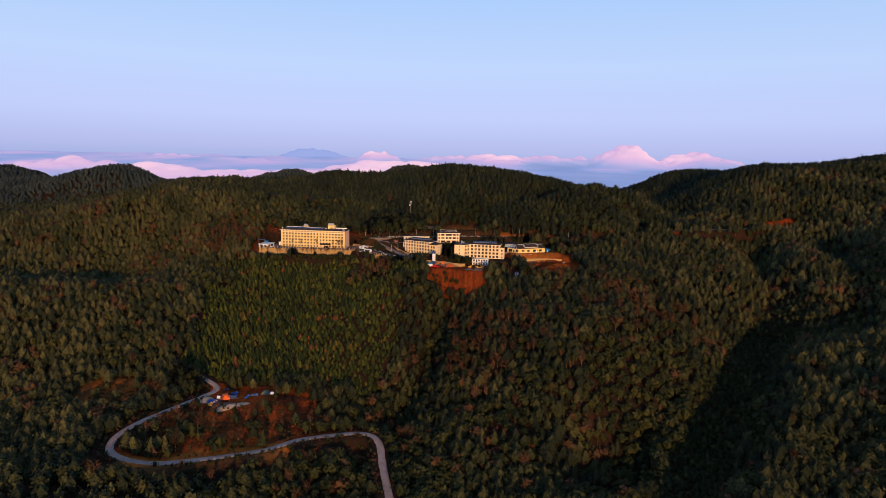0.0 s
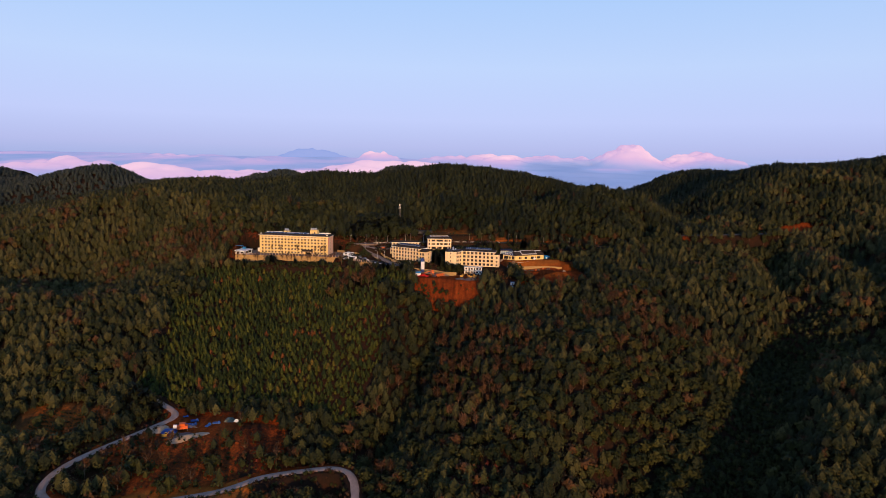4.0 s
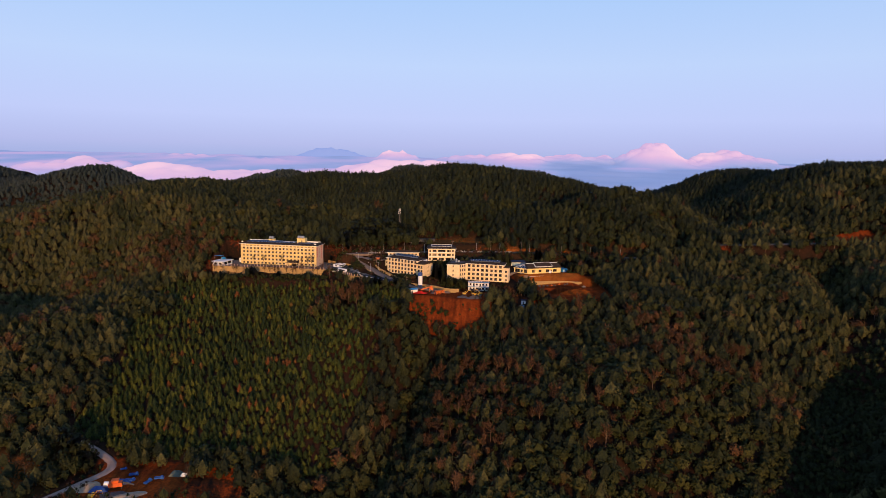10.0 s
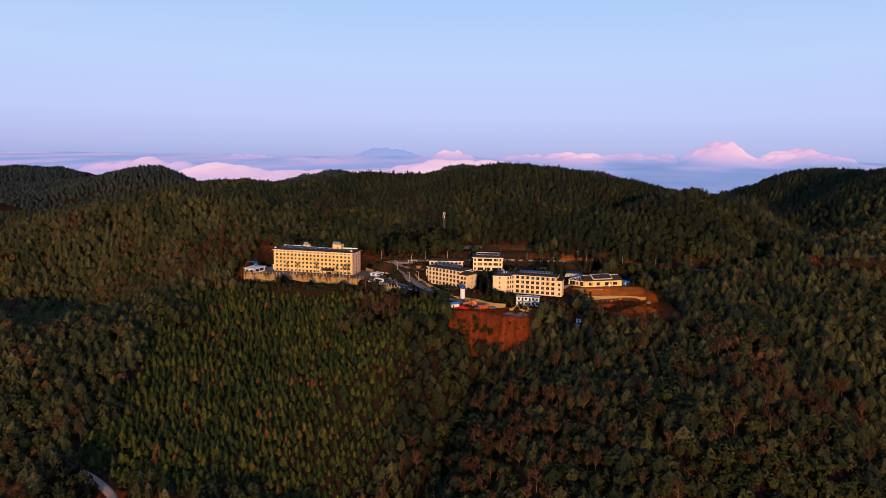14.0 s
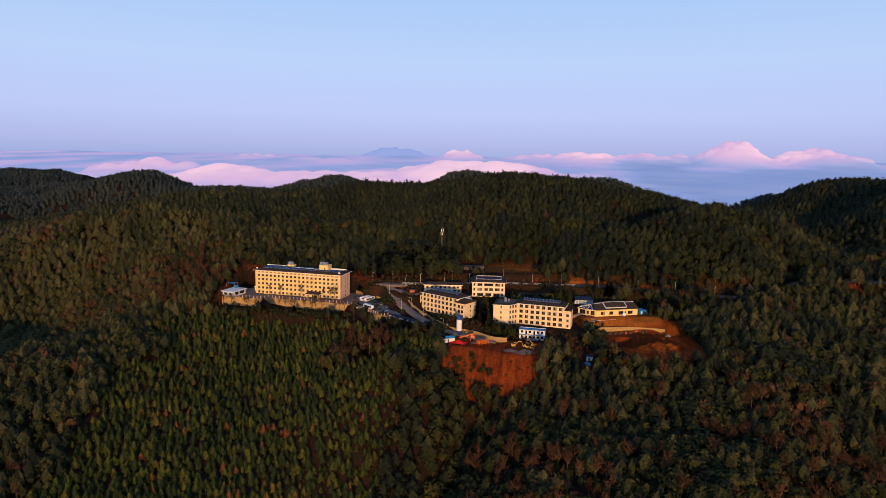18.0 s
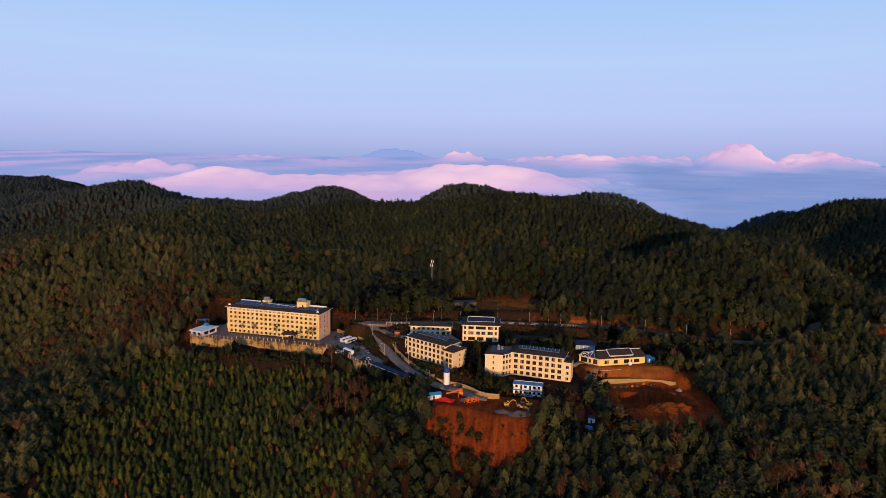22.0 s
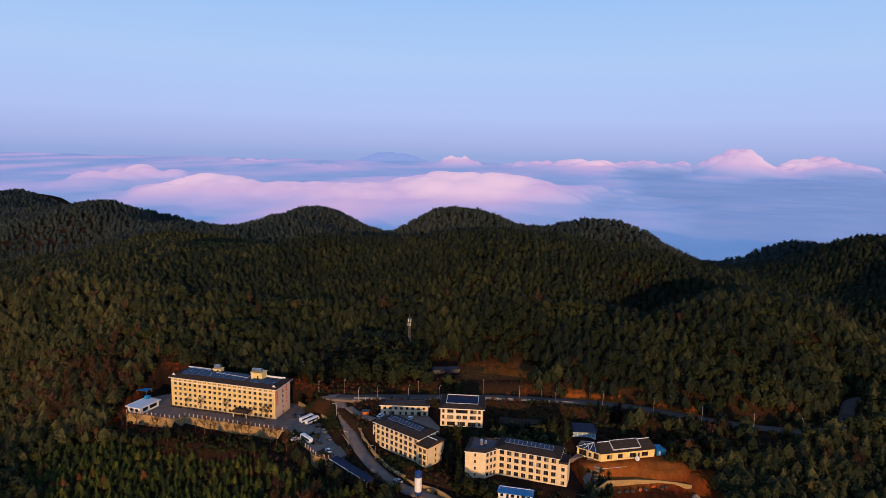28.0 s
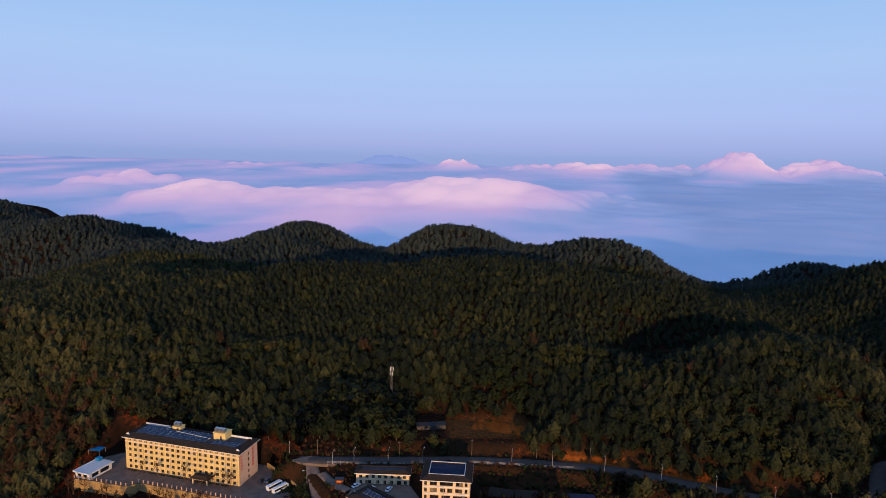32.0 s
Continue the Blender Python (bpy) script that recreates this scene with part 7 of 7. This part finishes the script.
thin = (np.exp(-(((x + 122) / 52) ** 2 + ((y - 342) / 34) ** 2)) > 0.35) & (r.rand(len(x)) < 0.66)
thin |= (np.exp(-(((x - 33) / 22) ** 2 + ((y - 332) / 16) ** 2)) > 0.4) & (r.rand(len(x)) < 0.35)
thin |= (np.exp(-(((x + 196) / 30) ** 2 + ((y - 374) / 17) ** 2)) > 0.4) & (r.rand(len(x)) < 0.8)
thin |= (np.exp(-(((x + 87) / 17) ** 2 + ((y - 371) / 13) ** 2)) > 0.4) & (r.rand(len(x)) < 0.82)
kind = np.where(u < w_bare, 0, np.where(u < w_bare + w_broad, 1, 2))
kind = np.where((kind == 2) & (r.rand(len(x)) < 0.3), 3, kind)
thin |= (x > 55) & (x < 165) & (y > 578) & (y < 612 - np.maximum(0, x - 90) * 0.2) & (r.rand(len(x)) < 0.75)
tall = r.uniform(0.62, 1.2, len(x)) * np.where(road_near(x, y, VALLEY, 90)[0] < 17, 0.5, 1.0)
round_ = np.exp(-(((x + 46) / 30) ** 2 + ((y - 638) / 15) ** 2)) > 0.45
kind = np.where(round_, 1, kind)
tall = np.where(round_, tall * 1.35, tall)
tone = np.where(round_, tone * 0.6, tone)
thin |= round_ & (r.rand(len(x)) < 0.35)
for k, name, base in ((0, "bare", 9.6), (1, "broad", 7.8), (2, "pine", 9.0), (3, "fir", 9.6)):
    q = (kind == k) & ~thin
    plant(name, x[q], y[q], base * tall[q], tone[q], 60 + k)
    if name == "bare":
        plant("shrub", x[q] + r.uniform(-2, 2, q.sum()), y[q] + r.uniform(-2, 2, q.sum()), r.uniform(2.0, 4.2, q.sum()), r.uniform(0.0, 0.45, q.sum()), 64)
# planted young conifers in rows
x, y = scatter(-215, -10, 395, 575, 3.25, 3)
ok = ~cleared(x, y) & planted_zone(x, y)
x, y = x[ok], y[ok]
r = np.random.RandomState(4)
tone = np.clip(0.44 + 0.16 * wave(x, y, 50, 54) + np.clip(r.normal(0, 0.28, len(x)), -0.5, 0.40) + (r.rand(len(x)) < 0.025) * 0.38, 0, 1)
plant("planted", x, y, r.uniform(2.5, 5.2, len(x)), tone, 70)
# the ridge and its back
x, y = scatter(-640, 620, 690, 960, 4.6, 5)
r = np.random.RandomState(6)
# ridge leaf colour carries painted shade, and painted haze towards the left
tone = np.clip(0.17 + 0.16 * wave(x, y, 60, 55) + r.normal(0, 0.2, len(x)) + 0.4 * step01((-130 - x) / 160), 0, 1)
u = r.rand(len(x))
q = u < 0.12
plant("broad", x[q], y[q], r.uniform(4.4, 5.8, q.sum()), tone[q] * 0.9, 81)
q = (u >= 0.12) & (u < 0.40)
plant("fir_ridge", x[q], y[q], r.uniform(6.4, 8.8, q.sum()), tone[q], 82)
q = u >= 0.40
plant("pine_ridge", x[q], y[q], r.uniform(5.8, 7.8, q.sum()), tone[q], 83)
# shrubs and rough growth on open banks and between the houses
x, y = scatter(-200, 230, 300, 660, 2.3, 15)
r = np.random.RandomState(16)
built = np.zeros(x.shape, bool)
for pad in ((-122, 602, 50, 20, -6), (-66, 579, 14, 19, 38), (-17, 571, 20, 9, -31), (34, 559, 24, 10, -5), (-8, 590, 28, 12, 5), (82, 578, 17, 9, 6), (14, 520, 26, 17, -4), (95, 543, 25, 24, 5), (85, 570, 22, 6, 16), (-124, 378, 19, 12, 5), (66, 568, 12, 22, -10), (40, 594, 22, 9, 3), (11, 638, 29, 15, 3), (63, 523, 4, 5, 0), (-112, 573, 54, 5, -5)):
    built |= boxed(x, y, pad) < 1.0
for line, half in ROADS:
    built |= road_near(x, y, line)[0] < half + 0.8
open_ = cleared(x, y) & ~built & (soil_of(x, y) < 0.75)
q = open_ & (r.rand(len(x)) < np.where(y > 620, 0.5, 0.8))
tone = np.clip(r.normal(0.4, 0.3, q.sum()), 0, 1)
dead = r.rand(q.sum()) < 0.45
for name, sel in (("shrub", ~dead), ("scrub", dead)):
    plant(name, x[q][sel], y[q][sel], r.uniform(0.6, 2.3, sel.sum()), tone[sel] * 0.45, 75)
q = (np.exp(-(((x + 125) / 55) ** 2 + ((y - 340) / 36) ** 2)) > 0.35) & ~built & (r.rand(len(x)) < 0.35)
plant("shrub", x[q], y[q], r.uniform(0.6, 1.8, q.sum()), np.clip(r.normal(0.6, 0.25, q.sum()), 0, 1), 76)
q = (np.exp(-(((x - 33) / 22) ** 2 + ((y - 332) / 16) ** 2)) > 0.4) & (r.rand(len(x)) < 0.6)
plant("shrub", x[q], y[q], r.uniform(1.0, 2.8, q.sum()), np.clip(r.normal(0.99, 0.02, q.sum()), 0, 1), 78)
# close low growth in the dark valley and on its flank
bx, by = scatter(80, 330, 270, 500, 2.7, 131)
q = (road_near(bx, by, VALLEY, 90)[0] < 24) & ~cleared(bx, by)
bx, by = bx[q], by[q]
plant("shrub", bx, by, r.uniform(1.8, 3.8, len(bx)), r.uniform(0.0, 0.4, len(bx)), 132)
# dark brush between the back road and the pavilion, and on the bank above the road
bx, by = scatter(55, 182, 576, 612, 2.0, 133)
q = np.min([road_near(bx, by, rd[0])[0] for rd in ROADS], axis=0) > 4.0
for pad in ((82, 578, 17, 9, 6), (66, 568, 12, 22, -10), (40, 594, 22, 9, 3), (95, 543, 25, 24, 5)):
    q &= boxed(bx, by, pad) > 1.0
q &= r.rand(len(bx)) < 0.6
bx, by = bx[q], by[q]
q = r.rand(len(bx)) < 0.3
plant("scrub", bx[q], by[q], r.uniform(0.8, 2.2, q.sum()), r.uniform(0.0, 0.3, q.sum()), 134)
plant("shrub", bx[~q], by[~q], r.uniform(0.7, 2.4, (~q).sum()), r.uniform(0.0, 0.4, (~q).sum()), 135)
# thin growth in the red clearing, at the foot of the terrace wall and on the strip beside the car park
k = 60
plant("shrub", r.uniform(-18, 40, k), r.uniform(623, 653, k), r.uniform(0.4, 1.4, k), r.uniform(0.2, 0.9, k), 92)
k = 300
plant("shrub", r.uniform(-168, -62, k), r.uniform(566, 578, k), r.uniform(0.7, 2.8, k), r.uniform(0.0, 0.5, k), 93)
k = 330
u = r.uniform(0, 1, k)
side_x, side_y = np.interp(u, (0, 0.2, 0.45, 0.75, 1), (-86, -78.5, -66, -55, -45.2)), np.interp(u, (0, 0.2, 0.45, 0.75, 1), (611.8, 606.4, 596, 582.5, 569.2))
off = r.uniform(0.8, 9, k)
bx, by = side_x + 0.77 * off, side_y + 0.64 * off
q = road_near(bx, by, ROADS[1][0])[0] > 4.0
q &= road_near(bx, by, ROADS[0][0])[0] > 3.8
plant("shrub", bx[q], by[q], r.uniform(0.4, 1.5, q.sum()), r.uniform(0.2, 0.8, q.sum()), 94)
# low growth before the carport
k = 46
u = r.uniform(0, 1, k)
plant("shrub", -60 + 34 * u + r.normal(0, 1.5, k), 549 - 18 * u + r.normal(0, 1.5, k), r.uniform(1.4, 3.2, k), r.uniform(0.0, 0.5, k), 101)
# dark growth on the bank between the coach park and the road
k = 420
u = r.rand(k)
bx, by = -76 + 27 * u + r.normal(0, 1.6, k), 598.5 - 19 * u + r.normal(0, 1.6, k)
q = np.min([road_near(bx, by, rd[0])[0] for rd in ROADS], axis=0) > 4.2
plant("shrub", bx[q], by[q], r.uniform(0.5, 1.7, q.sum()), r.uniform(0.0, 0.5, q.sum()), 103)
# bushes in the gullies of the cut face
for cx, cy, k, sp in ((-3.6, 510, 16, 1.6), (2.8, 515.5, 3, 0.7), (4.0, 509.5, 5, 1.0), (13.5, 505.5, 9, 1.1), (9.8, 509, 4, 0.8), (-9, 512, 8, 1.8), (8, 503, 12, 1.8), (0, 504, 10, 2.0)):
    plant("shrub", cx + r.normal(0, sp, k), cy + r.normal(0, sp * 1.3, k), r.uniform(0.9, 2.7, k), r.uniform(0.0, 0.6, k), 95 + int(cx))
# tufts clinging to the cut face
k = 22
plant("shrub", r.uniform(-10, 38, k), r.uniform(498, 514, k), r.uniform(0.5, 1.6, k), r.uniform(0.1, 0.7, k), 79)
k = 260
for cx, cy, sx, sy in ((40, 600, 30, 5), (-16, 556, 14, 4), (8, 575, 9, 6), (70, 560, 5, 10), (20, 546, 12, 3)):
    bx, by = cx + r.uniform(-sx, sx, k), cy + r.uniform(-sy, sy, k)
    inside = np.zeros(k, bool)
    for pad in ((-16, 567.5, 18, 7, -32), (34, 559, 22, 8, -5), (-8, 591, 26, 10, 5), (40, 594, 20, 7, 3), (82, 578, 17, 9, 6)):
        inside |= boxed(bx, by, pad) < 1.0
    q = ~inside & (np.min([road_near(bx, by, rd[0])[0] for rd in ROADS], axis=0) > 4.4) & (r.rand(k) < 0.6)
    plant("shrub", bx[q], by[q], r.uniform(0.8, 2.2, q.sum()), r.uniform(0.0, 0.45, q.sum()), 120 + int(cx))
# tea rows on the small clearing beside the low road
for row in range(8):
    bx = np.arange(-214, -178, 1.1)
    by = 361.5 + 3.1 * row + 0.012 * (bx + 196) ** 2 + r.normal(0, 0.2, len(bx))
    q = r.rand(len(bx)) < 0.85
    plant("shrub", bx[q], by[q], r.uniform(0.6, 1.2, q.sum()), r.uniform(0.3, 0.8, q.sum()), 110 + row)
# hotel planting strip
k = np.arange(0, 58, 0.7)
plant("shrub", HP[0] + hd.x * k - hn.x * 1.2 * -1 * -1, HP[1] + hd.y * k - hn.y * 1.6, 0.7 + 0.5 * r.rand(len(k)), np.full(len(k), 0.3), 77)
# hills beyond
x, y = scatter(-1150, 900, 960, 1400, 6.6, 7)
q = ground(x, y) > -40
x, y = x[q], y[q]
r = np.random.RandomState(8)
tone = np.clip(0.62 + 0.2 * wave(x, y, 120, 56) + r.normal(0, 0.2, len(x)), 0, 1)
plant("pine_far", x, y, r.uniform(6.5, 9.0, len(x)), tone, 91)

# the lower slopes towards the valley
x, y = scatter(-330, 330, -60, 282, 7.0, 17)
r = np.random.RandomState(18)
ok = ~cleared(x, y)
plant("pine_ridge", x[ok], y[ok], r.uniform(7, 10, ok.sum()), np.clip(r.normal(0.45, 0.3, ok.sum()), 0, 1), 99)

LABELS = {"planted": ("young_conifer_plantation", "dense plantation of young green conifers with orange tips"), "pine": ("pine_forest", "dark green pine forest covering the hills"),
          "broad": ("broadleaf_forest", "round-crowned green broadleaf trees with some reddening"), "bare": ("bare_woodland", "leafless brown trees with grey twigs"),
          "pine_far": ("far_forest", "dark pine forest on the distant hills, blue haze in its colour"), "scrub": ("dry_scrub", "brown leafless scrub on the open banks"), "shrub": ("undergrowth", "low shrubs and rough grass on the open banks"), "fir": ("fir_forest", "pointed dark green firs among the pines"),
          "pine_ridge": ("ridge_pine_forest", "dark green pines along the ridge"), "fir_ridge": ("ridge_fir_forest", "pointed dark firs along the ridge")}
for kind, groups in batches.items():
    variants, mat = KINDS[kind]
    vs, ts, ms, ws = [], [], [], []
    for x, y, h, tint, seed in groups:
        r = np.random.RandomState(seed)
        z = ground(x, y) - h * np.where(y > 690, 0.13, 0.0)
        ang, pick, fat = r.uniform(0, 6.28, len(x)), r.randint(0, len(variants), len(x)), r.uniform(0.85, 1.25, len(x)) * {"pine": 1.18, "fir": 1.15, "broad": 1.15, "pine_far": 1.4, "pine_ridge": 1.2, "fir_ridge": 1.25, "planted": 1.45}.get(kind, 1.0)
        for j, (leaf, wood, way) in enumerate(variants):
            q = pick == j
            if not q.any():
                continue
            for part_tris, mi in ((leaf, 0), (wood, 1)):
                if kind in ("pine_far", "pine_ridge", "fir_ridge") and mi:
                    continue
                p = part_tris.reshape(-1, 3)
                c, s_ = np.cos(ang[q])[:, None], np.sin(ang[q])[:, None]
                hh, ff = h[q][:, None], (h * fat)[q][:, None]
                P = np.stack(((p[:, 0] * c - p[:, 1] * s_) * ff + x[q][:, None], (p[:, 0] * s_ + p[:, 1] * c) * ff + y[q][:, None], p[:, 2] * hh + z[q][:, None]), -1)
                vs.append(P.reshape(-1, 3))
                ts.append(np.repeat(tint[q], len(p)))
                ms.append(np.full(q.sum() * len(part_tris), mi))
                w3 = np.repeat(way, 3, axis=0) if mi == 0 else np.zeros_like(p)
                ws.append(np.stack((w3[:, 0] * c - w3[:, 1] * s_, w3[:, 0] * s_ + w3[:, 1] * c, w3[:, 2] + 0 * c), -1).reshape(-1, 3).astype(np.float32))
    vs, ts, ms = np.concatenate(vs), np.concatenate(ts), np.concatenate(ms)
    me = mesh_from(LABELS[kind][0], vs, np.arange(len(vs)).reshape(-1, 3), [mat, PALE_BARK if kind == "bare" else BARK], False, ms)
    scalar(me, "tint", ts)
    ways_of(me, np.concatenate(ws))
    tagged(new(LABELS[kind][0], me), LABELS[kind][1], "forest", kind="stuff")


# ---- single trees round the houses, each a thing of its own ----
def tris_mesh(name, tris, mat, tint, ways):
    v = np.asarray(tris, float).reshape(-1, 3)
    me = mesh_from(name, v, np.arange(len(v)).reshape(-1, 3), [mat], False)
    scalar(me, "tint", np.full(len(v), tint))
    ways_of(me, np.repeat(ways, 3, axis=0))
    return me


def tapered_trunk(h, r):
    bm = bmesh.new()
    tube(bm, (0, 0, -0.06), (0.01, 0, h * 0.5), r, r * 0.7, sides=6)
    tube(bm, (0.01, 0, h * 0.5), (0, 0.01, h), r * 0.7, r * 0.25, sides=6)
    me = bpy.data.meshes.new("trunk")
    bm.to_mesh(me)
    bm.free()
    me.materials.append(BARK)
    return me


rng = np.random.RandomState(77)


SPECIES = {
    "cypress": ("cypress_tree", "tall narrow dark green cypress", [needled(rng, column, 0.03, 90, 0.10, 0.5, 0.3)[::2] for k in range(3)], PINE, 0.02, (0.2, 0.45)),
    "pine": ("pine_tree", "dark green pine with ragged crown", [needled(rng, dome, 0.2, 90, 0.095, 0.5, 0.34)[::2] for k in range(4)], PINE, 0.018, (0.15, 0.6)),
    "broad": ("broadleaf_tree", "round-crowned green broadleaf tree", [leafy(rng, 0.41, 0.16, 9, 14, 0.10)[::2] for k in range(4)], BROAD, 0.022, (0.1, 0.6)),
    "bare": ("bare_tree", "leafless tree with pale trunk and brown twigs", [(np.concatenate(leafless(rng, 14, 9, 0.007)[:2]), None) for k in range(4)], BARE, 0.013, (0.5, 1.0)),
}
TREE_MESHES = {}
for key, (name, label, shapes, mat, tr, tints) in SPECIES.items():
    TREE_MESHES[key] = [(tris_mesh("crown", s_, mat, tints[0] + (tints[1] - tints[0]) * i / max(1, len(shapes) - 1), np.zeros((len(s_), 3)) if w_ is None else w_), tapered_trunk(0.85 if key == "bare" else 0.6, tr)) for i, (s_, w_) in enumerate(shapes)]
tr_rng = random.Random(31)


def tree(kind, x, y, h, where, z=None):
    name, label = SPECIES[kind][:2]
    cm, tm = TREE_MESHES[kind][tr_rng.randrange(len(TREE_MESHES[kind]))]
    o = thing(name, (x, y, (height_at(x, y) if z is None else z)), label + " " + where, "tree", tr_rng.uniform(0, 360), kind + " trees")
    f = tr_rng.uniform(0.9, 1.15)
    o.scale = (h * f, h * f, h)
    piece("crown", cm, o, Matrix())
    piece("trunk", tm, o, Matrix())


for x, y, h in ((2.6, 555.0, 12), (4.6, 552.0, 13), (7.0, 550.4, 13), (9.0, 549.4, 11), (4.4, 557.0, 12)):
    tree("cypress", x, y, h, "between the guest houses")
for k in range(14):
    tree("cypress", 19.5 + k * 1.6, 585.2 + 0.5 * (k % 3), 5.6 + (k * 7 % 5) * 0.5, "in a hedge beside the hall")
for k in range(12):
    tree("cypress", 44.2 + k * 1.25, 583.0 + (k * 5 % 4) * 0.9, 9.5 + (k * 3 % 4) * 0.8, "in a dark clump")
for x, y, h in ((73.0, 607.0, 8), (80.6, 603.6, 10.5), (83.0, 604.5, 11), (88.0, 603.4, 9)):
    tree("cypress", x, y, h, "below the mountain road")
for x, y, h in ((-149, 578.6, 9), (-151.5, 579.5, 8), (-143, 577, 7), (-120, 579.5, 8), (-124, 580.2, 9), (-117.5, 578.5, 8), (-103.6, 579.6, 10), (-98.3, 576, 11), (-106, 578, 8), (-82.2, 572, 11), (-86, 574, 9), (-75.2, 567, 12), (-90, 575.8, 9), (-111, 578.4, 8), (-161, 580, 9), (-166, 579, 10), (-170, 581, 9), (-128, 579, 7)):
    tree("bare", x, y, h, "below the terrace wall")
for k, (u, v_) in enumerate(((13, 4.5), (21, 4.2), (36, 4.4), (52, 4.7), (57, 4.3), (60.5, 4.6))):
    tree("bare", HP[0] + hd.x * u - hn.x * v_ * -1 * -1, HP[1] + hd.y * u - hn.y * v_, 7.5 + (k % 3), "before the hotel front", 16.5)
for x, y, h in ((-135.7, 573.0, 9.5), (-133, 571.5, 8.5), (-138.5, 571, 9), (-158, 569, 9), (-115, 571, 6), (-92, 566, 7.5), (-90, 564.5, 8), (-66.5, 557.5, 8), (-60, 551.5, 8), (-54.5, 547.5, 7)):
    tree("pine", x, y, h, "below the terrace wall")
for x, y, h in ((-22.5, 535.0, 7), (-18.5, 531.5, 7.5), (-15.0, 536.0, 6)):
    tree("broad", x, y, h, "beside the access road")
for x, y, h in ((-148.5, 383.0, 6.5), (-151, 386, 8.5), (-154, 388, 9.5), (-157, 387, 9), (-160, 390, 10), (-163.5, 390, 9.5), (-166, 393, 10), (-169, 392, 9), (-150, 381, 6), (-154, 382, 8), (-158, 380, 8), (-163, 384, 8.5)):
    tree("broad", x, y, h, "beside the bend of the low road")
for x, y, h in ((-51, 549.5, 8), (-46, 545.5, 9), (-42.5, 543, 8), (-37, 538.5, 9), (-33.5, 536, 8), (-29.5, 533.5, 8.5), (-54, 545, 7.5), (-40, 536, 7.5)):
    tree("pine", x, y, h, "before the carport")
for x, y, h in ((22.6, 540.5, 7.5), (24.2, 538.2, 6.5), (12.8, 545.2, 7.5), (15.6, 544.0, 7), (10.5, 547.6, 6.0), (18.4, 545.6, 5.5)):
    tree("broad", x, y, h, "before the angled guest house")
for x, y, h in ((104, 584, 6.5), (108, 582, 6), (112, 587, 7), (99, 592, 6), (119, 585, 8), (126, 580, 8.5), (103, 595, 5)):
    tree("broad", x, y, h, "beside the pavilion")
for x, y, h in ((115, 593, 8), (118, 597, 7), (123, 589, 9), (128, 592, 8)):
    tree("bare", x, y, h, "beside the pavilion")
for k in range(46):
    a, b = tr_rng.uniform(-76, -20), tr_rng.uniform(624, 650)
    if not cleared(np.array([a]), np.array([b]))[0]:
        tree("broad", a, b, tr_rng.uniform(9.5, 12.5), "in the grove above the road")
for k in range(60):
    a, b = tr_rng.uniform(44, 135), tr_rng.uniform(494, 520)
    if not cleared(np.array([a]), np.array([b]))[0]:
        tree("pine", a, b, tr_rng.uniform(5.5, 8), "on the slope below the pit")
for k in range(46):
    a, b = tr_rng.uniform(-80, -12), tr_rng.uniform(498, 534)
    if not cleared(np.array([a]), np.array([b]))[0] and not planted_zone(np.array([a]), np.array([b]))[0]:
        tree("pine" if k % 3 else "broad", a, b, tr_rng.uniform(6.5, 9), "on the slope below the yard")
for k in range(30):
    a = -168 + k * 3.3 + tr_rng.uniform(-1.2, 1.2)
    tree("pine" if k % 3 else "broad", a, 624.5 - 0.06 * (a + 120) + tr_rng.uniform(-2, 3), tr_rng.uniform(7, 10), "behind the hotel")
for x, y, h in ((-84, 614, 6), (-80.5, 616.5, 7), (-77, 613.5, 5), (-74, 617, 7), (-88, 618, 8), (-70.5, 614.5, 6)):
    tree("broad", x, y, h, "at the corner of the hotel")
